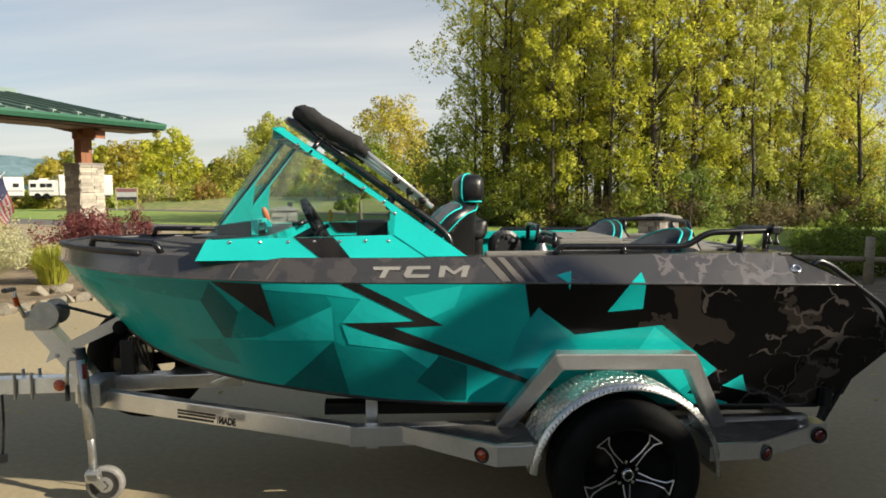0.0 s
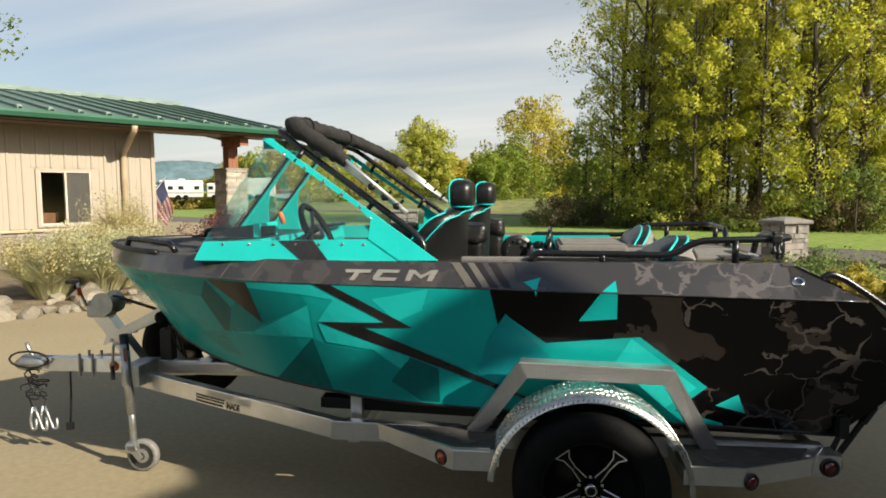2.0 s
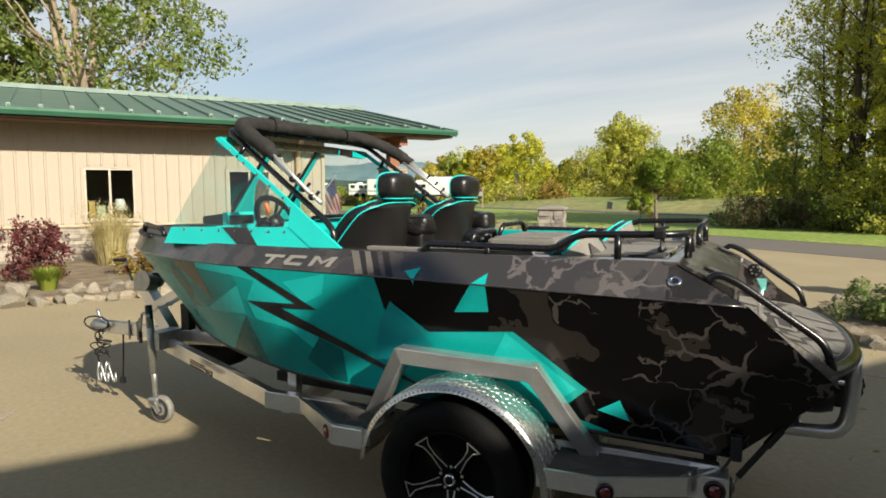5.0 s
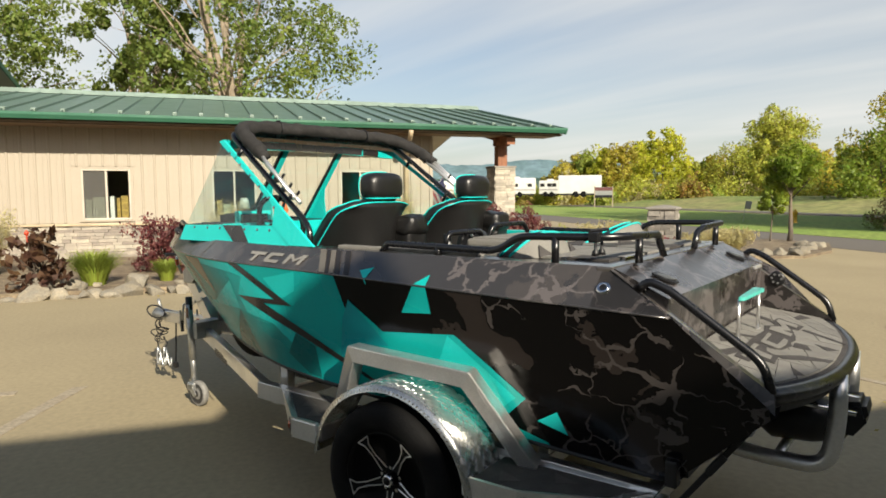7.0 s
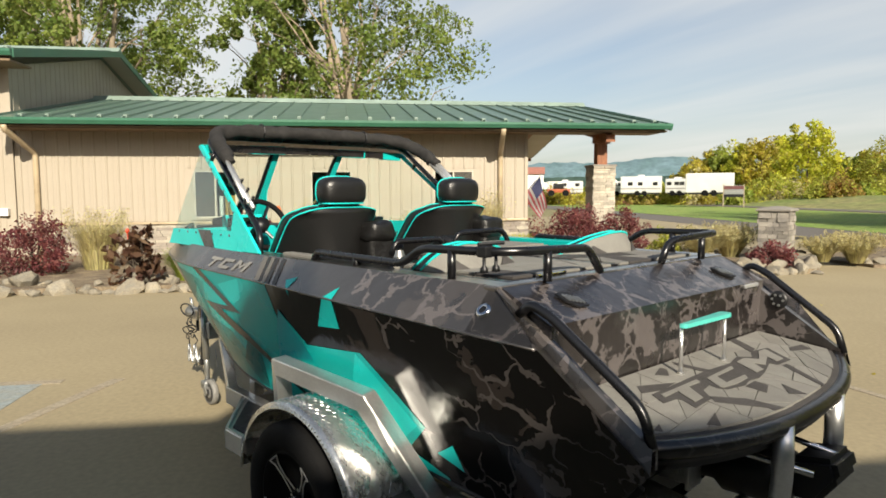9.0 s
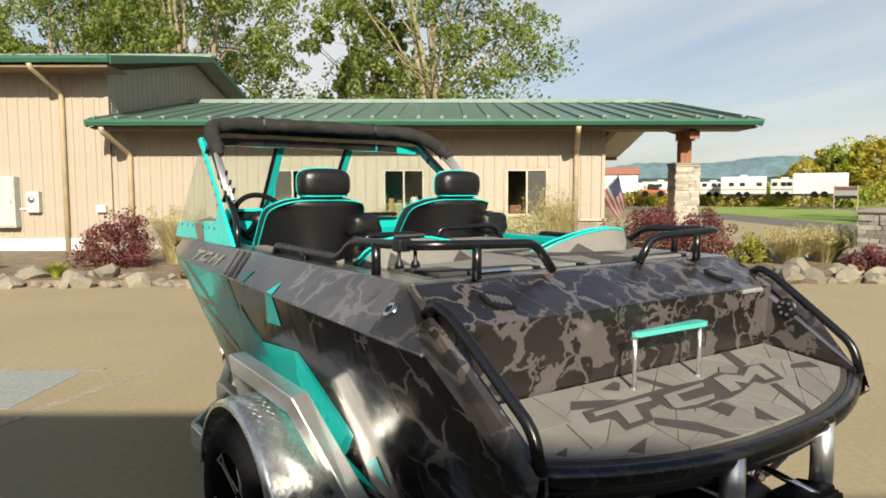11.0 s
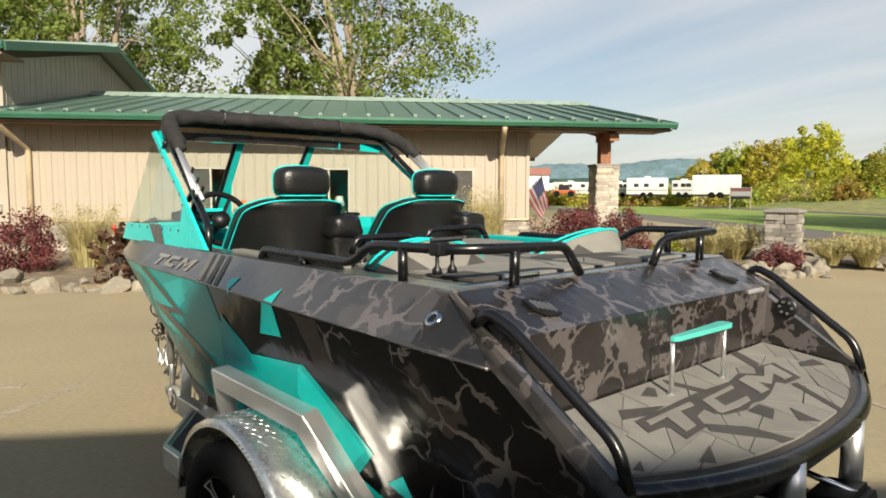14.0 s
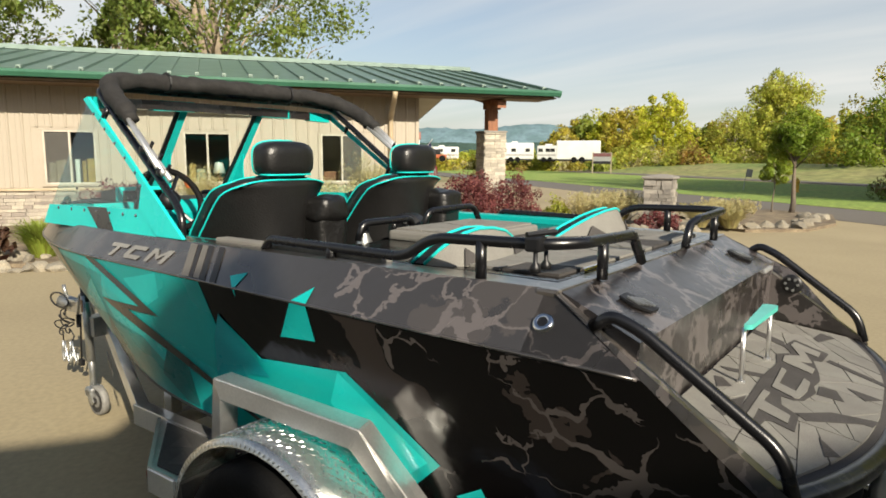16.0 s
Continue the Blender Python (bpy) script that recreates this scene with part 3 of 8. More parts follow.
def office_window(s0, s1, z0, z1, seed):
    w = part("window", box(s0, s0 + 0.042, WALL_N - 0.04, WALL_N + 0.09, z0, z1, 0.006), M_FRAME, office)
    for a, b, c, d in ((s1 - 0.042, s1, z0, z1), (s0 + 0.042, s1 - 0.042, z0, z0 + 0.042), (s0 + 0.042, s1 - 0.042, z1 - 0.042, z1)):
        part("window_frame", box(a, b, WALL_N - 0.04, WALL_N + 0.09, c, d, 0.006), M_FRAME, w)
    mid = (s0 + s1) / 2
    part("mullion", box(mid - 0.025, mid + 0.025, WALL_N - 0.03, WALL_N + 0.07, z0 + 0.042, z1 - 0.042, 0.006), M_FRAME, w)
    for a, b, k in ((s0 + 0.042, mid - 0.035, 0.0), (mid + 0.035, s1 - 0.042, 0.025)):
        p = part("pane", box(a, b, WALL_N + 0.02 + k, WALL_N + 0.028 + k, z0 + 0.042, z1 - 0.042), M_PANE, w)
        p.visible_shadow = False
    a, b = (s0 + 0.042, mid - 0.026) if s0 < 2 else (mid + 0.026, s1 - 0.042)
    if not 2 < s0 < 4:
        part("insect_screen", box(a, b, WALL_N - 0.004, WALL_N - 0.001, z0 + 0.042, z1 - 0.042), M_SCREEN, w, "grey insect screen")
    for a, b, c, d in ((s0 - 0.07, s1 + 0.07, z1, z1 + 0.05), (s0 - 0.07, s1 + 0.07, z0 - 0.05, z0), (s0 - 0.07, s0, z0, z1), (s1, s1 + 0.07, z0, z1)):
        part("trim", box(a, b, WALL_N - 0.05, WALL_N, c, d, 0.004), M_SIDING, w)


for k, (a, b, c, d) in enumerate(WINDOWS):
    office_window(a, b, c, d, k)


def gable_roof(parent, s0, s1, n_front, n_ridge, n_back, z_eave, z_ridge, thick=0.10, pitch=0.61, seams=True):
    for n0, n1, tag in ((n_front, n_ridge, 1), (n_back, n_ridge, 0)):
        part("roof_slope", prism(((s0, n0, z_eave), (s0, n1, z_ridge), (s0, n1, z_ridge - thick), (s0, n0, z_eave - thick)), (s1 - s0, 0, 0)), M_ROOF, parent)
        if not tag or not seams:
            continue
        first = None
        k = int((s1 - s0) / pitch)
        for i in range(k + 1):
            if first is None:
                run, rise = n1 - n0, z_ridge - z_eave
                bm = prism(((-0.02, 0, 0), (0.02, 0, 0), (0.012, 0, 0.055), (-0.012, 0, 0.055)), (0, run, rise))
                first = ob = part("roof_seam", bm, M_ROOF, parent)
            else:
                ob = first.copy()
                scene.collection.objects.link(ob)
            ob.location = (s0 + 0.03 + i * pitch, n0, z_eave + 0.001)
    # snow clips along the seams, small raised blocks
    clip = None
    for i in range(int((s1 - s0) / pitch) + 1 if seams else 0):
        k = 0.34 / (n_ridge - n_front)
        if clip is None:
            clip = ob = part("snow_clip", box(-0.05, 0.05, -0.09, 0.09, 0.0, 0.075, 0.012, m=pose(0, 0, 0, math.degrees(math.atan2(z_ridge - z_eave, n_ridge - n_front)), 0, 0)), M_RIDGE, parent)
        else:
            ob = clip.copy()
            scene.collection.objects.link(ob)
        ob.location = (s0 + 0.03 + i * pitch, n_front + 0.34, z_eave + k * (z_ridge - z_eave) + 0.01)
    part("ridge_cap", prism(((s0 - 0.02, n_ridge - 0.22, z_ridge - 0.02), (s0 - 0.02, n_ridge, z_ridge + 0.15), (s0 - 0.02, n_ridge + 0.22, z_ridge - 0.02)), (s1 - s0 + 0.04, 0, 0)), M_RIDGE, parent)
    g = bmesh.new()
    prism(((s0, n_front, z_eave + 0.02), (s0, n_front - 0.13, z_eave + 0.01), (s0, n_front - 0.13, z_eave - 0.05), (s0, n_front - 0.08, z_eave - 0.14), (s0, n_front, z_eave - 0.14)), (s1 - s0, 0, 0), g)
    part("gutter", g, M_GUTTER, parent, "deep green pressed-steel gutter")
    part("fascia", box(s0 + 0.12, s1 - 0.12, n_front + 0.10, n_front + 0.15, z_eave - 0.22, z_eave - 0.10), M_BARK_DARK, parent)
    for s in (s0, s1):
        for n0 in (n_front, n_back):
            part("rake_board", prism(((s - 0.02, n0, z_eave + 0.03), (s - 0.02, n_ridge, z_ridge + 0.03), (s - 0.02, n_ridge, z_ridge - 0.17), (s - 0.02, n0, z_eave - 0.17)), (0.045, 0, 0)), M_GUTTER, parent)


gable_roof(office, -5.28, 12.19, 15.38, 22.4, 29.4, 3.56, 4.94)
part("soffit", box(-5.2, 12.1, 15.42, WALL_N, 3.36, 3.40), M_SOFFIT, office)
part("porch_soffit", prism(((S1, 15.5, 3.38), (S1, 22.3, 4.72), (S1, 22.3, 4.70), (S1, 15.5, 3.36)), (12.05 - S1, 0, 0)), M_SIDING, office)
part("porch_beam", box(10.38, 10.84, 16.35, 16.60, 3.10, 3.34, 0.01), M_TIMBER, office, "stained timber porch beam")
part("porch_rafter", prism(((10.47, 15.75, 3.30), (10.47, 22.4, 4.62), (10.47, 22.4, 4.36), (10.47, 15.75, 3.10)), (0.26, 0, 0)), M_TIMBER, office)
part("porch_rafter", prism(((10.47, 28.6, 3.42), (10.47, 22.42, 4.62), (10.47, 22.42, 4.36), (10.47, 28.6, 3.20)), (0.26, 0, 0)), M_TIMBER, office)
part("porch_soffit", prism(((S1, 29.3, 3.36), (S1, 22.42, 4.72), (S1, 22.42, 4.70), (S1, 29.3, 3.34)), (12.10 - S1, 0, 0)), M_SIDING, office)
part("porch_far_fascia", box(S1, 12.1, 29.25, 29.35, 3.22, 3.50), M_TIMBER, office)


def downspout(parent, s, n_wall, n_eave, z_eave, z_low):
    bm = tube(rounded(((s - 0.18, n_eave, z_eave), (s - 0.18, n_eave + 0.05, z_eave - 0.12), (s, n_wall - 0.08, z_eave - 0.62), (s, n_wall - 0.08, z_low)), 0.12), 0.072, 8)
    return part("downspout", bm, M_TRIM_TAN, parent, "tan metal downspout", smooth=True)


downspout(office, -4.72, WALL_N, 15.36, 3.40, 0.1)
downspout(office, 7.62, WALL_N, 15.36, 3.40, 0.1)


def stone_column(name, s, n, half, top, label, m=BUILD, seed=1, cap=None, row=0.085, long=0.32, mat=None):
    """A pier faced with split stones, each a piece of its own."""
    rng = random.Random(seed)
    col = thing(name, label, "stone column", m @ Matrix.Translation((s, n, 0)))
    part("core", box(-half, half, -half, half, 0, top), M_MORTAR, col)
    for side in range(4):
        turn = Matrix.Rotation(side * math.pi / 2, 4, "Z")
        z = 0.0
        while z < top - 0.01:
            h = min(row * rng.uniform(0.7, 1.35), top - z)
            a = -half - 0.03
            while a < half + 0.02:
                b = min(half + 0.03, a + long * rng.uniform(0.5, 1.4))
                if half + 0.03 - b < 0.08:
                    b = half + 0.03
                d = rng.uniform(0.025, 0.06)
                part("stone", box(a + 0.005, b - 0.005, -half - d, -half + 0.01, z + 0.004, z + h - 0.004, m=turn), mat or M_STONE, col)
                a = b
            z += h
    if cap:
        w = cap * math.sqrt(2)
        part("cap", lathe(((0.0, 0.0), (w * 0.97, 0.0), (w, 0.015), (w, 0.045), (w * 0.94, 0.062), (w * 0.35, 0.112), (0.0, 0.122)), pose(0, 0, top, 0, 0, 45), 4), M_MORTAR, col, "rough sloped stone cap")
    return col


porch_col = stone_column("porch_column", 10.60, 16.50, 0.29, 2.44, "tan ledge-stone porch column with a timber post", seed=2)
part("column_cap", box(-0.36, 0.36, -0.36, 0.36, 2.44, 2.49, 0.01), M_MORTAR, porch_col)
part("timber_post", box(-0.15, 0.15, -0.15, 0.15, 2.49, 3.10, 0.012), M_TIMBER, porch_col, "red-brown stained timber post")

# ---- taller wing ----
tall = thing("workshop_wing", "taller cream metal-sided wing with a green gable roof", "building", BUILD, kind="structure")
TN = 16.54
part("wall", box(-16, -5.26, TN, TN + 0.2, 0, 5.0), M_SIDING, tall)
siding(tall, -16, -5.28, TN, 0.46, 5.0, ())
part("base_board", box(-16, -6.1, TN - 0.05, TN, 0, 0.44, 0.005), M_WHITE, tall, "white painted concrete base")
part("base_trim", box(-16, -6.1, TN - 0.06, TN, 0.44, 0.48), M_TRIM_TAN, tall)
part("end_wall", box(-5.46, -5.26, TN + 0.2, 29.8, 0, 5.0), M_SIDING, tall)
part("gable", prism(((-5.46, TN, 5.0), (-5.46, 23.2, 6.45), (-5.46, 29.9, 5.0)), (0.2, 0, 0)), M_SIDING, tall)
for i in range(40):
    n = 16.7 + i * 0.33
    top = 5.0 + 1.45 * (1 - abs(n - 23.2) / 6.66)
    part("siding_rib", box(-5.262, -5.252, n, n + 0.04, 3.3, top), M_SIDING, tall)
gable_roof(tall, -16.5, -4.62, 15.40, 23.2, 31.0, 5.17, 6.72)
part("rake_soffit", prism(((-5.24, 15.4, 5.06), (-5.24, 23.2, 6.61), (-5.24, 31.0, 5.06), (-5.24, 31.0, 5.02), (-5.24, 23.2, 6.57), (-5.24, 15.4, 5.02)), (0.58, 0, 0)), M_SIDING, tall)
part("soffit", box(-16.4, -4.7, 15.42, TN, 4.92, 4.97), M_SOFFIT, tall)
downspout(tall, -6.50, TN, 15.38, 5.03, 0.1)
part("corner_trim", box(-5.36, -5.24, TN - 0.045, TN - 0.002, 0.3, 5.0, 0.005), M_SIDING, tall)

# boxes on the wing's wall
M_CABINET = surface("grey_cabinet_paint", (0.50, 0.52, 0.48), rough=0.45, var=0.06, scale=3, bump=0.02)
pb = thing("electrical_panel", "large pale grey electrical cabinet on the cream wall", "electrical box", BUILD)
part("body", box(-8.75, -7.80, TN - 0.28, TN, 0.75, 2.15, 0.012), M_CABINET, pb)
part("door", box(-8.72, -7.83, TN - 0.305, TN - 0.282, 0.79, 2.11, 0.006), M_CABINET, pb)
part("latch", box(-7.90, -7.87, TN - 0.33, TN - 0.305, 1.4, 1.55, 0.004), M_ZINC, pb)
mb = thing("electric_meter", "white electric meter box with a round dial", "meter", BUILD)
part("body", box(-7.56, -7.20, TN - 0.18, TN, 1.16, 1.74, 0.012), M_CABINET, mb)
part("dial", lathe(((0.0, 0.06), (0.08, 0.05), (0.095, 0.0)), BUILD.inverted() @ BUILD @ pose(-7.40, TN - 0.18, 1.52, 90, 0, 0), 20), M_ZINC, mb, smooth=True)
part("conduit", box(-7.80, -7.56, TN - 0.07, TN - 0.03, 1.24, 1.28), M_WHITE, mb)
jb = thing("junction_box", "small white covered outlet box on the wall", "outlet box", BUILD)
part("body", box(-5.66, -5.40, TN - 0.14, TN, 1.16, 1.36, 0.02), M_WHITE, jb)

# ---- unseen workshop behind the camera: added to throw the long shade over the lot ----
# dark, so that the unseen wall bounces little fill light onto the boat
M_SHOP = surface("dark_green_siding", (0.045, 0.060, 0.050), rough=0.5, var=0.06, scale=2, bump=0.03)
shop = thing("workshop", "unseen dark green workshop added to shade the lot, with two roof heights", "building", BUILD, kind="structure")
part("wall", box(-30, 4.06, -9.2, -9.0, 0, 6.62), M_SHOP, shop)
# unseen step added to keep the ground by the jack in shade
part("shade_step", box(4.08, 4.22, -9.2, -9.0, 5.87, 6.24), M_SHOP, shop)
# unseen slab over the roof edge, shaped to shade a strip of the gunwale
part("shade_block", prism(((3.70, -9.2, 6.67), (3.98, -9.2, 6.97), (4.32, -9.2, 7.0), (4.32, -9.2, 6.62), (4.07, -9.2, 6.68), (4.07, -9.2, 6.67)), (0, 0.2, 0)), M_SHOP, shop)
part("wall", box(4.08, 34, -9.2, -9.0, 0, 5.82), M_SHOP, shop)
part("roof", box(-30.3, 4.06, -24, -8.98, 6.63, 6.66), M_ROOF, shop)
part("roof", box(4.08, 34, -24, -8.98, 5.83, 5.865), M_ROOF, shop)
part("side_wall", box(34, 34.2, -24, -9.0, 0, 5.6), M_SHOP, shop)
# doors invented for the unseen wall
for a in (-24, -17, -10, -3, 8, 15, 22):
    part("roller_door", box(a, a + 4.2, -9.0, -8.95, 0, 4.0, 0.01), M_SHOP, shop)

# ---- planting beds ----
def bed(name, poly, m, label, height=0.10):
    bm = prism([(a, b, 0.0) for a, b in poly], (0, 0, height))
    return slab(name, bm, M_SOIL, m, label, "planting bed")


bed("planting_bed", ((-16, 9.75), (12.9, 10.25), (13.6, 11.2), (13.4, 13.4), (11.6, 15.6), (11.0, 16.4), (-16, 16.55)), BUILD, "mulched planting bed with a rock edge along the office")
bed("island_bed", ((2.5, 9.0), (4.2, 8.2), (9.5, 7.6), (10.5, 11.2), (5.0, 13.6), (3.0, 13.2), (2.2, 11.0)), Matrix(), "mulched island bed edged with pale gravel")


def rock(name, x, y, z, size, rng, m, group):
    bm = bmesh.new()
    bmesh.ops.create_icosphere(bm, subdivisions=2, radius=1)
    off = rng.uniform(0, 90)
    cuts = [(Vector((rng.uniform(-1, 1), rng.uniform(-1, 1), rng.uniform(-0.6, 1))).normalized(), rng.uniform(0.50, 0.78)) for _ in range(7)]
    sx, sy, sz = size * rng.uniform(0.9, 1.4), size * rng.uniform(0.8, 1.1), size * rng.uniform(0.62, 0.95)
    for v in bm.verts:
        k = 1 + 0.35 * noise.noise(v.co * 1.3 + Vector((off, 0, 0))) + 0.12 * noise.noise(v.co * 3.1 + Vector((off, 5, 0)))
        p = v.co * k
        for way, deep in cuts:
            over = p.dot(way) - deep
            if over > 0:
                p = p - way * over
        v.co = Vector((p.x * sx * 1.15, p.y * sy * 1.15, p.z * sz * 1.15))
    bmesh.ops.dissolve_limit(bm, angle_limit=radians(9), verts=bm.verts[:], edges=bm.edges[:])
    ob = part(name, bm, M_ROCK)
    ob.matrix_world = m @ pose(x, y, z + sz * 0.45, 0, 0, rng.uniform(0, 360))
    return tagged(ob, "rough tan-grey landscape rock at the bed edge", "rock", group)


rr = random.Random(8)
a = -12.0
while a < 12.8:
    sz = rr.choice((0.10, 0.13, 0.16, 0.21, 0.09))
    rock("rock", a, 9.80 + 0.35 * max(0, a / 12) + rr.uniform(-0.05, 0.15), 0, sz, rr, BUILD, "rocks along the bed edge")
    if rr.random() < 0.75:
        rock("rock", a + 0.1, 10.22 + 0.3 * max(0, a / 12) + rr.uniform(-0.1, 0.35), 0.1, sz * rr.uniform(0.7, 1.3), rr, BUILD, "rocks along the bed edge")
    a += sz * 1.75
for i in range(30):
    t = i / 29
    rock("rock", 12.8 + 1.0 * math.sin(t * 3), 10.4 + 5.0 * t, 0.02, rr.uniform(0.12, 0.34), rr, BUILD, "rocks along the bed edge")
for i in range(46):
    p = Vector((2.45, 9.1, 0)).lerp(Vector((4.2, 8.2, 0)), i / 23) if i < 23 else Vector((2.45, 9.1, 0)).lerp(Vector((2.6, 13.0, 0)), (i - 23) / 23)
    rock("rock", p.x + rr.uniform(-0.12, 0.12), p.y + rr.uniform(-0.1, 0.1), 0, rr.uniform(0.05, 0.13), rr, Matrix(), "pale stones round the island bed")

# gate piers
stone_column("gate_pier", 0, 0, 0.285, 1.235, "square grey fieldstone pier with a rough cap", m=pose(-4.15, 17.35, 0, 0, 0, 12), seed=4, cap=0.37, mat=M_FIELDSTONE, row=0.10, long=0.24)
stone_column("gate_pier", 0, 0, 0.225, 1.15, "square grey fieldstone pier with a rough cap", m=pose(4.15, 12.75, 0, 0, 0, 29), seed=5, cap=0.31, mat=M_FIELDSTONE, row=0.10, long=0.20)

# log fence beside the pier
fence = thing("rail_fence", "weathered round-log post and rail fence", "fence", None)
M_LOG = surface("weathered_log", (0.34, 0.29, 0.20), rough=0.85, var=0.2, scale=4, fine=40, bump=0.4, tint=(0.24, 0.20, 0.14))
posts = ((5.3, 12.2), (7.25, 11.2), (9.4, 10.3), (11.5, 9.4))
for (x, y) in posts[1:]:
    part("post", tube(((x, y, 0), (x, y, 0.5), (x + 0.01, y, 0.90)), 0.075, 10, radii=(0.08, 0.075, 0.07)), M_LOG, fence, smooth=True)
for z in (0.10, 0.52):
    for (x0, y0), (x1, y1) in zip(((4.5, 12.35),) + posts[1:], posts[1:]):
        part("rail", tube(((x0, y0, z), ((x0 + x1) / 2, (y0 + y1) / 2, z - 0.015), (x1, y1, z)), 0.05, 9), M_LOG, fence, smooth=True)

# ---- plants ----


def leaf_cards(centres, spreads, count, size, rng, flat=1.0, droop=0.0):
    """Corners of small leaves thrown round clump centres."""
    k = rng.integers(0, len(centres), count)
    g = rng.normal(size=(count, 3))
    g /= np.linalg.norm(g, axis=1, keepdims=True)
    p = centres[k] + g * (spreads[k, None] * rng.uniform(0.25, 1.0, (count, 1)) ** 0.5) * np.array([1, 1, flat])
    if droop:
        p[:, 2] -= droop * rng.uniform(0, 1, count) ** 2
    a = rng.normal(size=(count, 3))
    a /= np.linalg.norm(a, axis=1, keepdims=True)
    b = np.cross(a, rng.normal(size=(count, 3)))
    b /= np.linalg.norm(b, axis=1, keepdims=True)
    s = size * rng.uniform(0.6, 1.4, (count, 1))
    a, b = a * s, b * s * 0.62
    nrm = np.cross(a + b, b - a)
    nrm /= np.linalg.norm(nrm, axis=1, keepdims=True) + 1e-9
    out = 0.75 * g + np.array([0, 0, 0.25])
    turn = np.where((nrm * out).sum(1, keepdims=True) < 0, -1.0, 1.0)
    b = b * turn
    soft_n = out + 0.45 * nrm * turn
    soft_n /= np.linalg.norm(soft_n, axis=1, keepdims=True) + 1e-9
    return np.stack((p - a, p - b * 0.9, p + a, p + b * 0.9), axis=1), soft_n


def tree(name, x, y, height, spread, base, trunk, leaves, size, leafmat, bark, seed, label, category="tree", group="", clumps=26, shape=1.0, lean=0.0, forks=1, gap=0.9, twigs=True, knit=0.20, limbs=1):
    """A tapered trunk with limbs and a crown of many small leaves in uneven clumps. base: the height at which the crown begins."""
    rng = np.random.default_rng(seed)
    r = random.Random(seed)
    root = thing(name, label, category, Matrix.Translation((x, y, 0)), group)
    bm = bmesh.new()
    tops = []
    for f in range(forks):
        ang = r.uniform(0, 6.28)
        tilt = lean if forks == 1 else 0.10 + 0.12 * r.random()
        hh = height * (0.94 if f == 0 else r.uniform(0.75, 0.92))
        pts = []
        for i in range(8):
            t = i / 7
            w = tilt * hh * max(0.0, t - 0.12)
            pts.append(Vector((math.cos(ang) * w + 0.16 * trunk * 6 * noise.noise((seed, f, t * 3)), math.sin(ang) * w + 0.16 * trunk * 6 * noise.noise((seed + 9, f, t * 3)), hh * t)))
        tube(pts, trunk, 8, bm, radii=[trunk * (1.15 if i == 0 else 1) * (1 - 0.88 * i / 7) for i in range(8)])
        tops.append(pts)
    centres, spreads = [], []
    for c in range(clumps):
        pts = tops[c % forks]
        t = (c + r.random()) / clumps
        zc = base + (height - base) * t
        wide = spread * (math.sin(math.pi * min(0.98, 0.16 + 0.80 * t ** shape)) ** 0.8)
        ang = c * 2.4 + r.uniform(-0.6, 0.6)
        rad = wide * r.uniform(0.25, 0.95) ** 0.6
        i = min(6, int(7 * zc / height))
        hub = pts[i].lerp(pts[i + 1], 7 * zc / height - i) if zc < pts[-1].z else pts[-1]
        tip = Vector((hub.x + math.cos(ang) * rad, hub.y + math.sin(ang) * rad, zc))
        start_z = max(base * 0.6, zc - rad * r.uniform(0.5, 1.0))
        j = min(6, int(7 * start_z / height))
        st = pts[j].lerp(pts[j + 1], min(1.0, 7 * start_z / height - j))
        if twigs and c % limbs == 0:
            bend = 0.4 if limbs == 1 else 0.9
            mid = st.lerp(tip, 0.5) + Vector((r.uniform(-0.2, 0.2), r.uniform(-0.2, 0.2), r.uniform(-0.1, 0.25))) * rad * bend
            lr = max(0.012, trunk * 0.34 * (1 - t * 0.6))
            if limbs == 1:
                tube((st, mid, tip), lr, 5, bm, radii=(lr, lr * 0.6, lr * 0.15))
            else:
                kinks = [st, st.lerp(mid, 0.5), mid, mid.lerp(tip, 0.4), mid.lerp(tip, 0.75), tip]
                kinks = [k + Vector((r.uniform(-1, 1), r.uniform(-1, 1), r.uniform(-1, 1))) * rad * (0.07 if 0 < i < 5 else 0) for i, k in enumerate(kinks)]
                tube(kinks, lr, 6, bm, radii=[lr * w for w in (1, 0.8, 0.6, 0.42, 0.28, 0.1)])
            for q in range(2 if limbs == 1 else 1):
                e = tip + Vector((r.uniform(-1, 1), r.uniform(-1, 1), r.uniform(-0.3, 1))) * spread * 0.28
                tube((mid, mid.lerp(e, 0.6), e), lr * 0.4, 4, bm, radii=(lr * 0.34, lr * 0.2, lr * 0.06))
        for q in range(3):
            centres.append(tip + Vector((r.gauss(0, 1), r.gauss(0, 1), r.gauss(0, 0.8))) * spread * knit)
            spreads.append(spread * r.uniform(0.12, 0.30) * gap)
    part("trunk", bm, bark, root, smooth=True)
    cards, soft_n = leaf_cards(np.array([tuple(c) for c in centres]), np.array(spreads), leaves, size, rng)
    quads("crown", cards, leafmat, root, normals=soft_n)
    return root


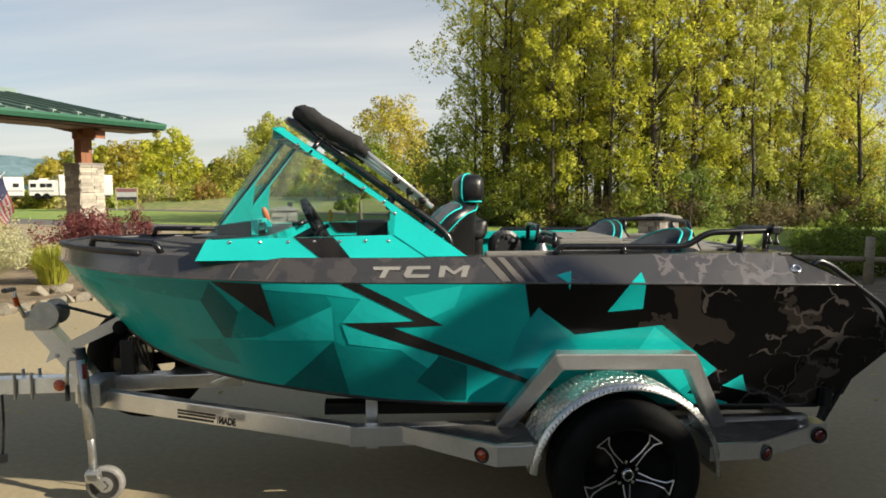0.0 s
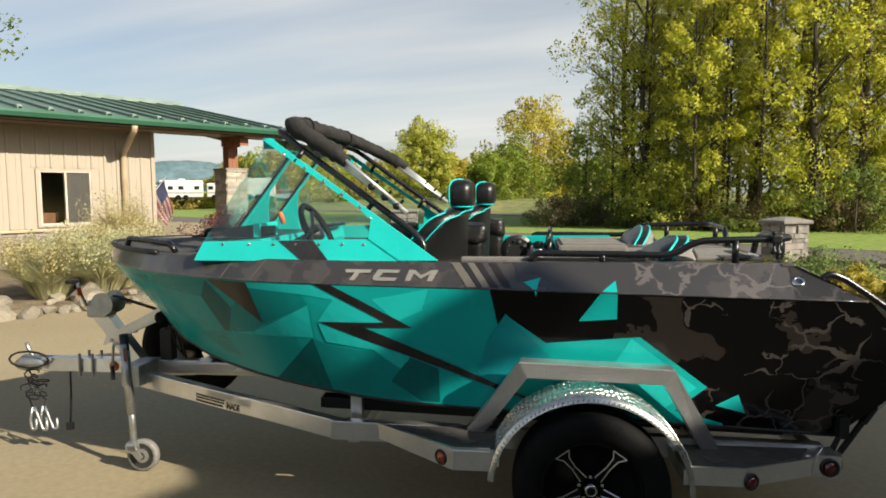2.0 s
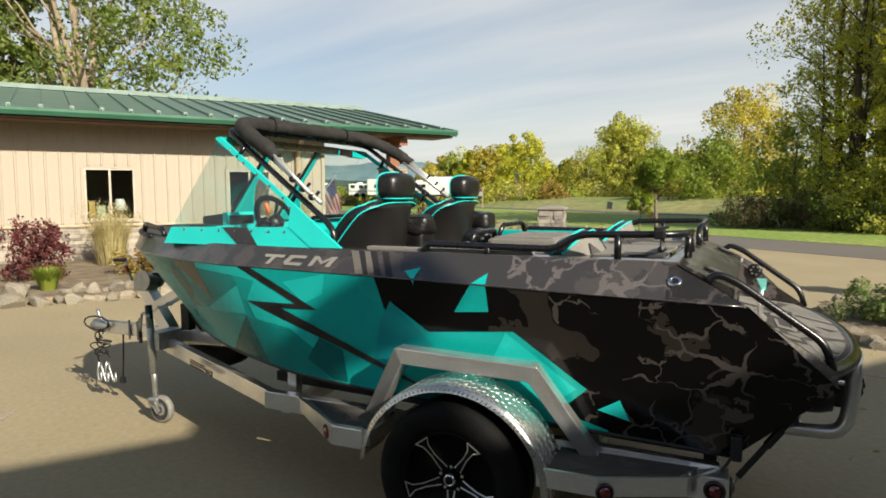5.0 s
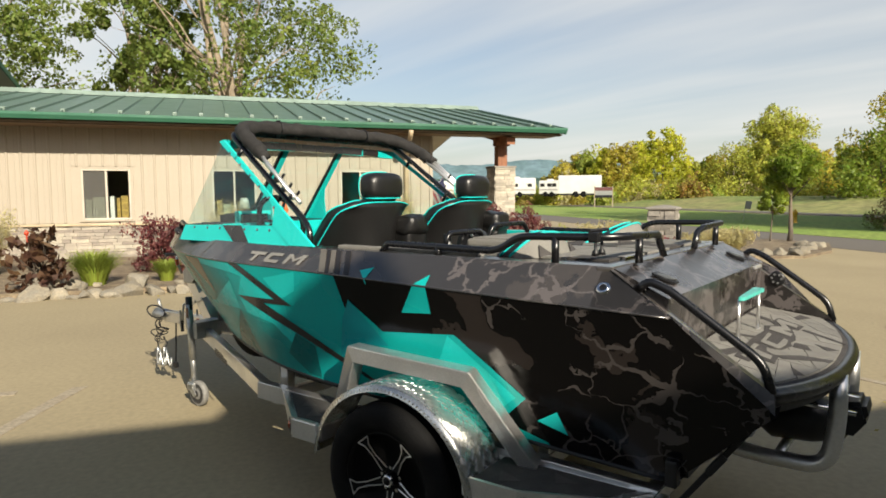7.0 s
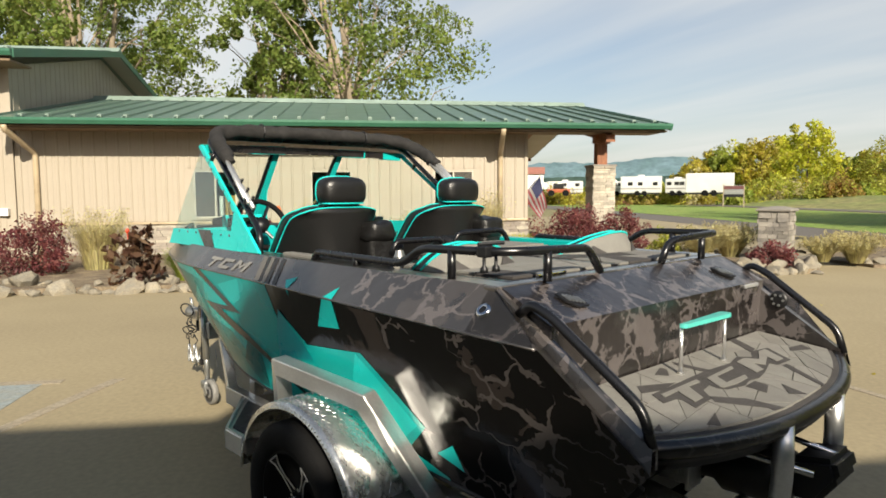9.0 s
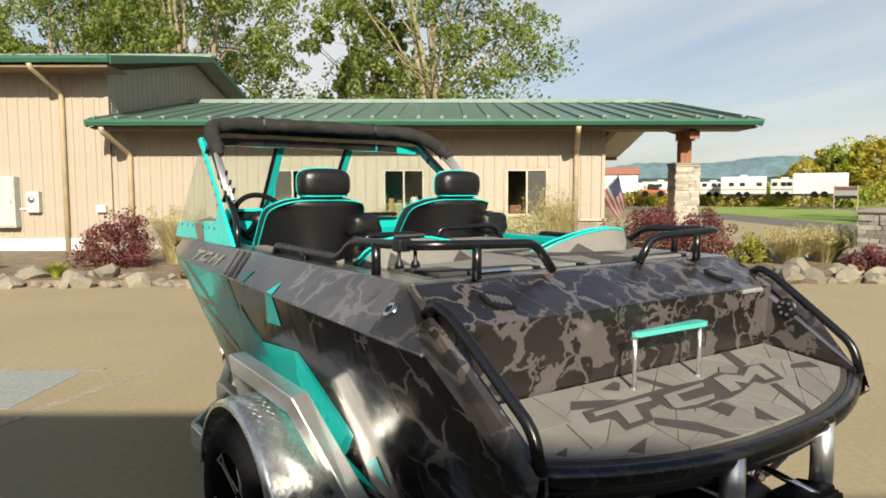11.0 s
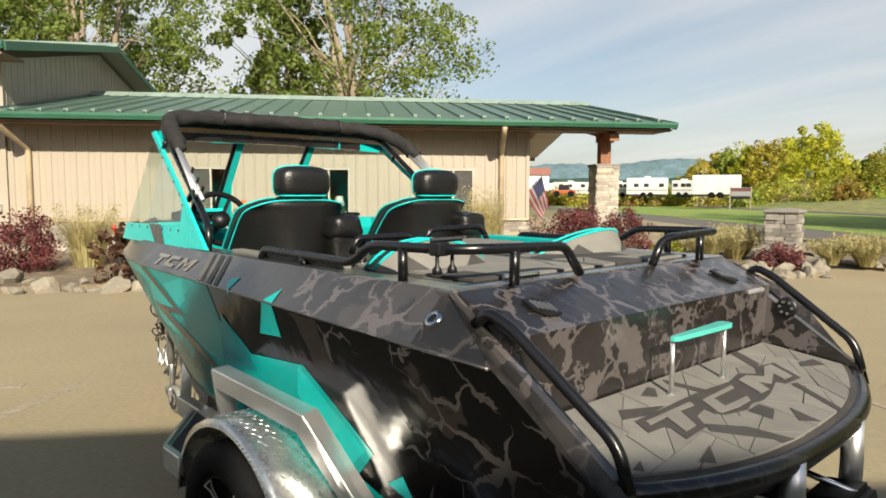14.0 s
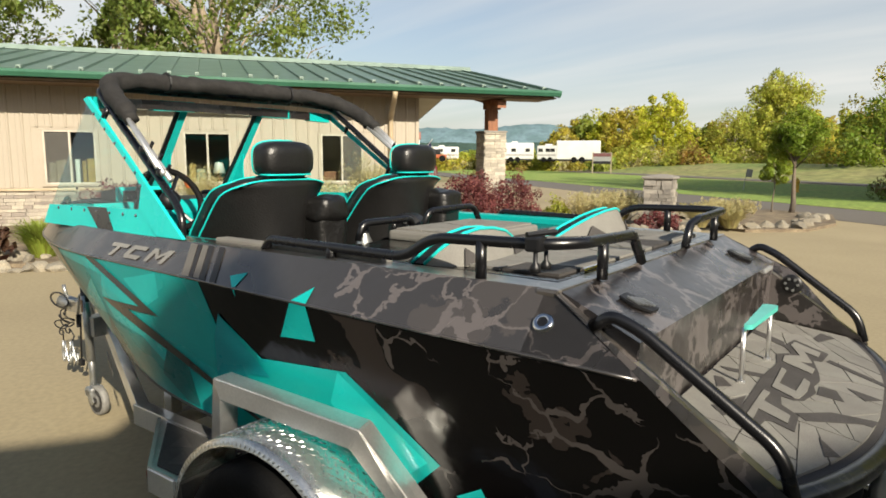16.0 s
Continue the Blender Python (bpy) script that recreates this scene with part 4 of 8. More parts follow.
# cottonwood stand beyond the road
wr = random.Random(21)
spots = []
for i in range(46):
    for _ in range(30):
        x, y = wr.uniform(2.4, 35), wr.uniform(31, 47)
        y += max(0, (8 - x)) * 0.5
        if all((x - a) ** 2 + (y - b) ** 2 > 4.2 for a, b in spots):
            spots.append((x, y))
            break
for i, (x, y) in enumerate(spots):
    if x > 0.60 * y + 1:
        continue
    front = y < 38
    mat = (L_COTTON, L_COTTON, L_LIME, L_COTTON, L_YELLOW)[i % 5] if not front else (L_COTTON, L_LIME, L_COTTON, L_COTTON)[i % 4]
    tree("cottonwood_tree", x, y, wr.uniform(14, 19), wr.uniform(2.3, 3.4), wr.uniform(1.6, 5.2) * (0.45 if x > 12 else 1), wr.uniform(0.13, 0.24), (15500 if x > 12 else 12000) if front else 7000, 0.064 if front else 0.08, mat, M_BARK_DARK if i % 3 else M_BARK, 100 + i,
         "tall slim cottonwood with yellowing autumn leaves", "tree", "cottonwood stand", clumps=34, shape=0.8, gap=1.1 if x > 12 else 1.0)
# slim half-bare young trees along the edge of the stand
for i in range(16):
    x = 2.2 + 1.25 * i + wr.uniform(-0.5, 0.5)
    y = wr.uniform(30.8, 35) + max(0, (8 - x)) * 0.5
    tree("young_cottonwood", x, y, wr.uniform(11, 16), wr.uniform(1.0, 1.6), wr.uniform(3.5, 6.5) * (0.4 if x > 13 else 1), wr.uniform(0.07, 0.12), 6000 if x > 13 else 3000, 0.062, (L_COTTON, L_LIME, L_YELLOW)[i % 3], M_BARK_DARK, 400 + i,
         "slim half-bare young cottonwood with a dark trunk", "tree", "young cottonwoods", clumps=22, shape=0.8, gap=1.3 if x > 13 else 1.0, lean=wr.uniform(-0.04, 0.04))
for i, (x, y) in enumerate(((5.2, 31.6), (6.6, 32.4), (7.9, 31.2))):
    tree("young_cottonwood", x, y, 13.0 + 1.2 * i, 1.7, 2.2, 0.10, 9000, 0.064, (L_COTTON, L_LIME, L_COTTON)[i], M_BARK_DARK, 430 + i,
         "slim leafy young cottonwood in yellow-green leaf", "tree", "young cottonwoods", clumps=26, shape=0.8, gap=1.2)
# undergrowth at the edge of the stand
for i in range(26):
    x = wr.uniform(1.0, 22.5)
    y = 31.5 + wr.uniform(-1.5, 6) + max(0, (8 - x)) * 0.45
    tree("undergrowth_bush", x, y, wr.uniform(1.6, 4.2), wr.uniform(1.0, 1.9), 0.1, 0.05, 2600, 0.06, (L_LIME, L_OAK, L_OAK, L_COTTON, L_GREEN)[i % 5], M_BARK_DARK, 300 + i,
         "loose green and straw-coloured undergrowth bush", "bush", "undergrowth", clumps=12, twigs=False, gap=1.5)

# dry brown brush under the stand
for i in range(34):
    x = -2.0 + 0.74 * i + wr.uniform(-0.3, 0.3)
    y = 31.0 + wr.uniform(-0.8, 2.5) + max(0, (8 - x)) * 0.45
    tree("brush_bush", x, y, wr.uniform(0.7, 1.5), wr.uniform(0.9, 1.4), 0.0, 0.03, 2200, 0.05, L_BRUSH if i % 3 else L_OAK, M_BARK_DARK, 340 + i,
         "dry brown brush under the trees", "bush", "brush under the trees", clumps=10, twigs=False, gap=1.4)

# yellow tree beyond the end of the stand, and single trees in the field
tree("yellow_tree", -7.0, 88, 12.8, 5.4, 1.0, 0.3, 15000, 0.17, L_YELLOW, M_BARK, 41, "rounded tree in bright yellow autumn leaf", clumps=40, gap=1.3)
tree("green_tree", -8.5, 76, 6.6, 4.2, 0.3, 0.2, 7500, 0.17, L_DEEP, M_BARK, 42, "bushy green tree beside the yellow one", clumps=32, gap=1.35)
tree("green_tree", 0.3, 48, 6.0, 2.6, 0.4, 0.15, 6500, 0.11, L_GREEN, M_BARK, 43, "bushy green tree at the stand's edge", clumps=28, gap=1.3)
tree("round_tree", -33, 131, 15.2, 6.0, 4.5, 0.4, 15000, 0.24, L_LIME, M_BARK, 44, "lone rounded green tree in the field", clumps=44, gap=1.35)
tree("small_tree", -3.05, 24.6, 2.95, 0.80, 1.95, 0.085, 12000, 0.038, L_PRUNED, M_BARK, 45, "small layered green tree with a bent trunk", clumps=22, lean=0.04, gap=1.35, shape=0.7)
tree("tree_shoot", -3.55, 24.3, 1.62, 0.40, 1.12, 0.03, 3600, 0.036, L_PRUNED, M_BARK, 47, "low leafy shoot beside the small tree", clumps=8, lean=-0.1, gap=1.5)
tree("round_tree", -30, 100, 8, 3.4, 0.8, 0.2, 5000, 0.15, L_LIME, M_BARK, 46, "rounded yellow-green tree in the field", clumps=26, gap=1.3)
bed("tree_bed", ((-4.6, 19.2), (-2.4, 18.2), (-1.35, 19.4), (-1.2, 21.6), (-1.9, 24.6), (-4.0, 25.4)), Matrix(), "mulch island with rocks round the small tree", 0.07)
for i in range(22):
    t = i / 21
    p = Vector((-2.7, 18.5, 0)).lerp(Vector((-1.4, 19.6, 0)), t * 3) if t < 1 / 3 else Vector((-1.4, 19.6, 0)).lerp(Vector((-1.9, 23.2, 0)), 1.5 * t - 0.5)
    rock("rock", p.x + wr.uniform(-0.45, 0.1), p.y + wr.uniform(-0.2, 0.3), 0.03, wr.uniform(0.08, 0.20), wr, Matrix(), "rocks round the small tree")

# far tree line
fr = random.Random(5)
for i in range(64):
    ang = radians(-62 + 66 * i / 63 + fr.uniform(-0.5, 0.5))
    d = fr.uniform(105, 150)
    mat = (L_GREEN, L_LIME, L_LIME, L_GREEN, L_COTTON, L_COTTON, L_LIME, L_GREEN, L_YELLOW, L_LIME, L_YELLOW)[fr.randrange(11)]
    g = math.degrees(ang)
    h = fr.uniform(8.4, 10.8) if -30 < g < -22 else fr.uniform(6.0, 8.5) if g > -22 else fr.uniform(1.8, 3.4) if g < -30.6 else fr.uniform(6.0, 8.5)
    tree("field_tree", d * math.sin(ang), d * math.cos(ang), h, h * fr.uniform(0.36, 0.5), h * 0.05, 0.22, 6500, 0.235, mat, M_BARK, 500 + i, "autumn-coloured tree in the distant tree line", "tree", "far tree line", clumps=24, twigs=False, gap=1.1)
for i in range(60):
    ang = radians(-62 + 64 * i / 59 + fr.uniform(-0.5, 0.5))
    d = fr.uniform(92, 108)
    tree("field_bush", d * math.sin(ang), d * math.cos(ang), (fr.uniform(1.6, 3.0) if math.degrees(ang) > -31 else fr.uniform(0.7, 1.4)), fr.uniform(2.0, 3.6), 0.0, 0.08, 1500, 0.20, (L_LIME, L_STRAW, L_YELLOW, L_LIME, L_RUST, L_GREEN, L_YELLOW)[i % 7], M_BARK, 700 + i, "low autumn scrub in front of the far tree line", "bush", "far scrub", clumps=12, twigs=False, gap=1.5)

# big oaks behind the office
def by_office(s, n):
    p = BUILD @ Vector((s, n, 0))
    return p.x, p.y


for k, (s, n, h, sp, b, seed) in enumerate(((4.1, 43, 19.5, 7.0, 5.0, 61), (-2.2, 48, 15.5, 2.6, 5.0, 66), (-13.5, 44, 17.5, 6.2, 5.0, 62), (-23, 47, 18, 6.5, 4.5, 63), (-18, 52, 19, 6.0, 4.0, 64), (-34, 48, 17, 6.5, 4.0, 65))):
    x, y = by_office(s, n)
    tree("oak_tree", x, y, h, sp * 1.28, b, 0.46, 26000, 0.135, L_OAK, M_BARK_PALE, seed, "large spreading oak with thinning olive-green leaves", "tree", "oaks behind the office", clumps=84, forks=5, gap=0.52, shape=0.9, knit=0.10, limbs=3)

# hills
def ridge(name, d, base_h, amp, ang0, ang1, seed, mat, label):
    bm = bmesh.new()
    lo, hi, back = [], [], []
    for i in range(121):
        t = i / 120
        a = radians(ang0 + (ang1 - ang0) * t)
        h = base_h * math.sin(math.pi * t) ** 0.6 * (1 + amp * noise.noise((t * 6, seed, 0)) + 0.05 * noise.noise((t * 70, seed, 4))) + 1
        lo.append(bm.verts.new((d * math.sin(a), d * math.cos(a), -2)))
        hi.append(bm.verts.new((d * 1.12 * math.sin(a), d * 1.12 * math.cos(a), h)))
        back.append(bm.verts.new((d * 1.4 * math.sin(a), d * 1.4 * math.cos(a), -2)))
    for i in range(120):
        bm.faces.new((lo[i], lo[i + 1], hi[i + 1], hi[i])), bm.faces.new((hi[i], hi[i + 1], back[i + 1], back[i]))
    return tagged(part(name, bm, mat, smooth=True), label, "hill", kind="structure")


# M_HILL has the blue of distance haze mixed into its colour
M_HILL = surface("haze_tinted_hill", (0.16, 0.24, 0.27), rough=1.0, var=0.2, scale=0.02, fine=0.08, bump=0.0, tint=(0.12, 0.19, 0.20), spec=0.0)
M_HILL2 = surface("wooded_hill", (0.07, 0.11, 0.09), rough=1.0, var=0.2, scale=0.02, fine=0.1, bump=0.0, tint=(0.05, 0.085, 0.07), spec=0.0)
ridge("backdrop_hill", 1500, 78, 0.35, -62, -12, 3, M_HILL, "wooded hill on the horizon with blue haze painted into its colour")
ridge("backdrop_hill", 620, 17, 0.5, -58, -24, 7, M_HILL2, "dark green wooded rise on the horizon")


# parked vans and trailer beyond the road
M_CAMPER = surface("weathered_white_panel", (0.58, 0.58, 0.57), rough=0.5, var=0.1, scale=0.6, bump=0.02, tint=(0.48, 0.48, 0.47))


def caravan(x, y, turn, long, tall, label, cat, seed, plain=False):
    r = thing("camper" if not plain else "box_trailer", label, cat, pose(x, y, 1.24, 0, 0, turn), "parked campers")
    part("body", box(-long / 2, long / 2, -1.1, 1.1, 0.38, tall - 0.2, 0.12), M_CAMPER, r)
    for s in (-1, 1):
        for wx in (-0.45, 0.45):
            part("wheel", lathe(((0.0, -0.1), (0.28, -0.1), (0.34, -0.06), (0.34, 0.06), (0.28, 0.1), (0.0, 0.1)), pose(wx, s * 1.05, 0.34, 90, 0, 0), 16), M_RUBBER, r)
    part("skirt", box(-long / 2 + 0.25, long / 2 - 0.25, -1.02, 1.02, 0.20, 0.40), M_BAND_DARK, r)
    if not plain:
        for k in range(3):
            wx = -long / 2 + long * (k + 0.6 + 0.2 * ((seed + k) % 2)) / 3.3
            part("window", box(wx - 0.3, wx + 0.3, -1.125, -1.095, 1.35, 1.8, 0.02), M_PLASTIC, r)
        part("stripe", box(-long / 2 + 0.1, long / 2 - 0.1, -1.12, -1.1, 0.85, 1.02), M_BAND_LIGHT, r)
        part("roof_unit", box(-0.4, 0.4, -0.4, 0.4, tall - 0.2, tall + 0.02, 0.05), M_CAMPER, r)
    return r


caravan(-37.95, 70.8, 28, 5.0, 2.75, "plain white box trailer parked in the field", "trailer", 1, True)
for k, (x, y, t, l, h) in enumerate(((-47.4, 79.0, 20, 2.7, 2.4), (-51.2, 76.4, 33, 5.2, 2.75), (-56.4, 77.2, 36, 3.2, 2.2), (-62.5, 74.0, 40, 5.0, 2.3))):
    caravan(x, y, t, l, h, "white camper with dark windows parked in the field", "camper", k)
shed = thing("field_shed", "pale shed with a dull-red roof beyond the field", "shed", pose(-75.8, 78.6, 1.0, 0, 0, 44))
part("wall", box(-3.2, 3.2, -2, 2, 0, 3.7), M_WHITE, shed)
part("roof", prism(((-3.4, -2.3, 3.7), (-3.4, 0, 4.9), (-3.4, 2.3, 3.7)), (6.8, 0, 0)), surface("red_shed_roof", (0.34, 0.15, 0.11), rough=0.6, var=0.15), shed)
van = thing("white_van", "small white van parked by the far shed", "van", pose(-69.5, 77.4, 1.3, 0, 0, 42))
part("body", box(-1.9, 1.9, -0.9, 0.9, 0.35, 2.0, 0.2), M_WHITE, van)
for wx in (-1.1, 1.1):
    part("wheel", lathe(((0.0, -0.1), (0.3, -0.1), (0.3, 0.1), (0.0, 0.1)), pose(wx, -0.85, 0.32, 90, 0, 0), 14), M_RUBBER, van)
tr = thing("orange_tractor", "orange utility tractor parked on the far grass", "tractor", pose(-58.1, 67.9, 1.24, 0, 0, 40))
part("body", box(-1.5, 1.5, -0.6, 0.6, 0.45, 0.95, 0.1), surface("orange_paint", (0.36, 0.09, 0.03), rough=0.5), tr)
part("cab", box(-0.7, 0.7, -0.55, 0.55, 0.95, 1.65, 0.1), M_PLASTIC, tr)
for wx in (-0.95, 0.95):
    part("wheel", lathe(((0.0, -0.15), (0.42, -0.15), (0.42, 0.15), (0.0, 0.15)), pose(wx, -0.6, 0.42, 90, 0, 0), 14), M_RUBBER, tr)

# roadside sign and hydrant
sg = thing("roadside_sign", "grey and dull-red board sign on two posts", "sign", pose(-25.5, 53.6, 0.45, 0, 0, 30) @ Matrix.Scale(0.78, 4))
part("board", box(-0.95, 0.95, -0.05, 0.05, 1.05, 2.25, 0.01), M_ZINC, sg)
part("header", box(-0.95, 0.95, -0.06, -0.052, 1.85, 2.22), surface("dull_red_board", (0.13, 0.045, 0.045), rough=0.6), sg, "dull red header strip")
part("lower_board", box(-0.95, 0.95, -0.062, -0.052, 1.05, 1.35), M_PLASTIC, sg)
for s in (-0.98, 0.98):
    part("post", box(s - 0.06, s + 0.06, -0.06, 0.06, 0, 2.35, 0.01), M_LOG, sg)
hy = thing("fire_hydrant", "yellow fire hydrant on the grass verge", "hydrant", pose(-6.8, 40.1, 0))
M_HYD = surface("hydrant_yellow", (0.65, 0.38, 0.03), rough=0.5, var=0.1)
part("barrel", lathe(((0.15, 0), (0.15, 0.05), (0.11, 0.06), (0.11, 0.5), (0.14, 0.52), (0.14, 0.57), (0.09, 0.68), (0.03, 0.72), (0.03, 0.77), (0, 0.77)), Matrix(), 16), M_HYD, hy, smooth=True)
part("outlet", lathe(((0.0, -0.17), (0.06, -0.17), (0.06, 0.17), (0, 0.17)), pose(0, 0, 0.42, 90, 0, 0), 12), M_HYD, hy)
ms = thing("leaning_sign", "small pale sign leaning on a thin stake", "sign", pose(-9.6, 40.5, 0, 0, 0, 25) @ Matrix.Scale(0.8, 4))
part("stake", tube(((0, 0, 0), (0.16, 0, 1.25)), 0.02, 6), M_ZINC, ms)
part("plate", box(-0.02, 0.38, -0.02, 0.0, 0.95, 1.5, m=pose(0, 0, 0, 0, 7, 0)), M_BAND_LIGHT, ms)


# ---- shrubs and grasses in the beds ----
def blades(name, label, cat, x, y, m, count, tall, lean, mat, seed, width=0.008, group="", plume=None, leafy="blades"):
    """A tuft of arching blades, with seed plumes where given."""
    rng = np.random.default_rng(seed)
    root = thing(name, label, cat, m @ Matrix.Translation((x, y, 0.08)), group)
    ang = rng.uniform(0, 6.28, count)
    r0 = rng.uniform(0, 0.24, count) * tall
    h = tall * rng.uniform(0.55, 1.0, count)
    out = lean * tall * rng.uniform(0.2, 1.0, count)
    d = np.stack((np.cos(ang), np.sin(ang), np.zeros(count)), 1)
    sd = np.stack((-np.sin(ang), np.cos(ang), np.zeros(count)), 1) * width
    zz = np.zeros(3); zz[2] = 1
    p0 = d * r0[:, None]
    p1 = p0 + d * (out * 0.35)[:, None] + h[:, None] * 0.62 * zz
    p2 = p0 + d * out[:, None] + (h * 0.94)[:, None] * zz
    vs = np.concatenate((np.stack((p0 - sd, p0 + sd, p1 + sd * 0.8, p1 - sd * 0.8), 1), np.stack((p1 - sd * 0.8, p1 + sd * 0.8, p2 + sd * 0.15, p2 - sd * 0.15), 1)))
    quads(leafy, vs, mat, root)
    if plume:
        k = max(8, count // 14)
        quads("plumes", leaf_cards(p2[:k] + zz * tall * 0.12, np.full(k, 0.07 * tall), k * 24, 0.02, rng, flat=2.6)[0], plume, root)
    return root


def shrub(name, label, s, n, height, spread, mat, seed, m=BUILD, leaves=3000, size=0.03, group=""):
    p = m @ Vector((s, n, 0))
    return tree(name, p.x, p.y, height, spread, 0.08, 0.03, leaves, size, mat, M_BARK_DARK, seed, label, "shrub", group, clumps=26, forks=3, gap=1.15)


shrub("barberry_shrub", "dark red barberry shrub in the bed", -3.0, 12.3, 1.05, 0.80, L_BARBERRY, 801, leaves=6000)
shrub("barberry_shrub", "dark red barberry shrub in the bed", 1.3, 12.7, 1.15, 0.62, L_BARBERRY, 812, leaves=5000)
shrub("barberry_shrub", "dark red barberry shrub in the bed", 8.9, 13.8, 1.12, 1.0, L_BARBERRY, 802, leaves=8000)
shrub("barberry_shrub", "dark red barberry shrub in the bed", 10.2, 14.3, 1.05, 0.85, L_BARBERRY, 803, leaves=6500)
shrub("barberry_shrub", "low dark red barberry shrub by the pier", 12.4, 11.0, 0.45, 0.5, L_BARBERRY, 804, leaves=2500)
shrub("spirea_shrub", "small orange-gold rounded shrub", 3.1, 12.6, 0.62, 0.42, L_RUST, 805, leaves=2500)
shrub("spirea_shrub", "small yellow-green rounded shrub", 10.9, 13.0, 0.6, 0.45, L_LIME, 806, leaves=2500)
shrub("juniper_shrub", "spreading blue-green juniper in the island bed", 4.3, 11.1, 0.40, 1.0, L_JUNIPER, 808, Matrix(), 20000, 0.024)
shrub("juniper_shrub", "spreading blue-green juniper in the island bed", 3.3, 10.1, 0.36, 0.75, L_JUNIPER, 809, Matrix(), 15000, 0.024)
shrub("spirea_shrub", "yellow and red leaved rounded shrub in the island bed", 4.12, 9.6, 0.64, 0.42, L_YELLOW, 810, Matrix(), 3500, 0.03)
shrub("juniper_shrub", "spreading blue-green juniper in the island bed", 7.9, 12.7, 0.95, 1.0, L_DEEP, 811, Matrix(), 12000, 0.03)
for k, (s, n, c, h, ln, mat, pl) in enumerate(((0.30, 10.75, 560, 0.68, 0.70, L_GREEN, None), (2.7, 15.0, 300, 1.3, 0.35, L_STRAW, L_STRAW), (6.7, 14.6, 380, 1.55, 0.35, L_STRAW, L_STRAW), (5.35, 11.5, 1300, 1.05, 0.8, L_SAGE, L_STRAW), (4.75, 10.7, 1500, 0.95, 0.95, L_SAGE, L_SAGE), (4.05, 10.9, 1100, 0.85, 0.95, L_SAGE, L_STRAW),
                                        (6.9, 11.8, 420, 0.8, 0.7, L_LIME, None), (-2.05, 13.0, 420, 1.15, 0.5, L_STRAW, L_STRAW), (-5.6, 11.5, 260, 0.55, 0.5, L_LIME, None), (-3.35, 10.45, 160, 0.32, 0.8, L_LIME, None), (4.7, 11.1, 420, 0.72, 0.95, L_SAGE, None),
                                        (12.6, 13.0, 700, 0.74, 0.95, L_STRAW, L_STRAW), (11.6, 12.6, 600, 0.70, 0.95, L_STRAW, L_STRAW), (1.45, 10.95, 300, 0.45, 0.6, L_GREEN, None), (13.2, 12.0, 240, 0.6, 0.5, L_GREEN, None), (-7.4, 12.4, 120, 0.9, 0.4, L_STRAW, L_STRAW))):
    blades("ornamental_grass", "tuft of pale arching ornamental grass" if mat in (L_STRAW, L_SAGE) else "low tuft of fresh green grass blades", "grass", s, n, BUILD, c * 3, h, ln, mat, 900 + k, group="grasses in the bed", plume=pl)
cx, cy = (BUILD @ Vector((-0.45, 10.25, 0))).xy
canna = tree("canna_plant", cx, cy, 1.02, 0.40, 0.06, 0.014, 520, 0.085, L_CANNA, M_BARK_DARK, 961, "bronze-leaved canna with broad dark leaves and an orange bloom", "plant", clumps=34, forks=6, gap=1.0, shape=0.75)
part("bloom", tube(((-0.12, -0.1, 0.90), (-0.13, -0.1, 1.0), (-0.13, -0.1, 1.05), (-0.13, -0.1, 1.10)), 0.03, 8, radii=(0.006, 0.012, 0.042, 0.012)), surface("canna_bloom", (0.55, 0.06, 0.02), rough=0.5), canna)

for k, (x, y, h) in enumerate(((-3.35, 17.9, 0.52), (-3.0, 18.7, 0.60), (-2.75, 18.2, 0.55))):
    blades("ornamental_grass", "tuft of pale arching ornamental grass", "grass", x, y, Matrix(), 1500, h, 0.9, L_STRAW, 970 + k, group="grasses in the bed", plume=L_STRAW)

# small flag on a slanted pole at the porch corner
fl = thing("small_flag", "small striped flag hanging from a slanted pole at the porch corner", "flag", BUILD @ Matrix.Translation((8.46, 17.3, 0)))
# red and white dimmed: the porch shade is put into the cloth colours
M_FRED, M_FBLUE = surface("shaded_flag_red", (0.18, 0.03, 0.035), rough=0.8, bump=0.02), surface("flag_blue", (0.02, 0.025, 0.07), rough=0.8, bump=0.02)
M_FWHITE = surface("shaded_flag_white", (0.22, 0.21, 0.20), rough=0.8, bump=0.02)
part("pole", tube(((0.0, 0.0, 1.50), (0.62, 0, 2.26)), 0.012, 6), M_ZINC, fl)


def flag_point(a, b):
    """a along the fly, b down the hoist from the pole's tip."""
    return Vector((0.56 - 0.54 * b + (0.22 - 0.02 * b) * a + 0.34 * a * b, 0.05 * math.sin(a * 6 + b * 5), 2.20 - 0.58 * b - (0.95 - 0.22 * b) * a))


for i in range(9):
    bm = bmesh.new()
    for j in range(8):
        q = [flag_point(a * 0.125, b / 9) for a, b in ((j, i), (j + 1, i), (j + 1, i + 1), (j, i + 1))]
        bm.faces.new([bm.verts.new(v) for v in q])
    bmesh.ops.remove_doubles(bm, verts=bm.verts[:], dist=1e-5)
    part("stripe", bm, M_FRED if i % 2 == 0 else M_FWHITE, fl)
bm = bmesh.new()
for i in range(5):
    for j in range(4):
        q = [flag_point(a * 0.115, b / 9) + Vector((0, -0.006, 0)) for a, b in ((j, i), (j + 1, i), (j + 1, i + 1), (j, i + 1))]
        bm.faces.new([bm.verts.new(v) for v in q])
bmesh.ops.remove_doubles(bm, verts=bm.verts[:], dist=1e-5)
part("canton", bm, M_FBLUE, fl)

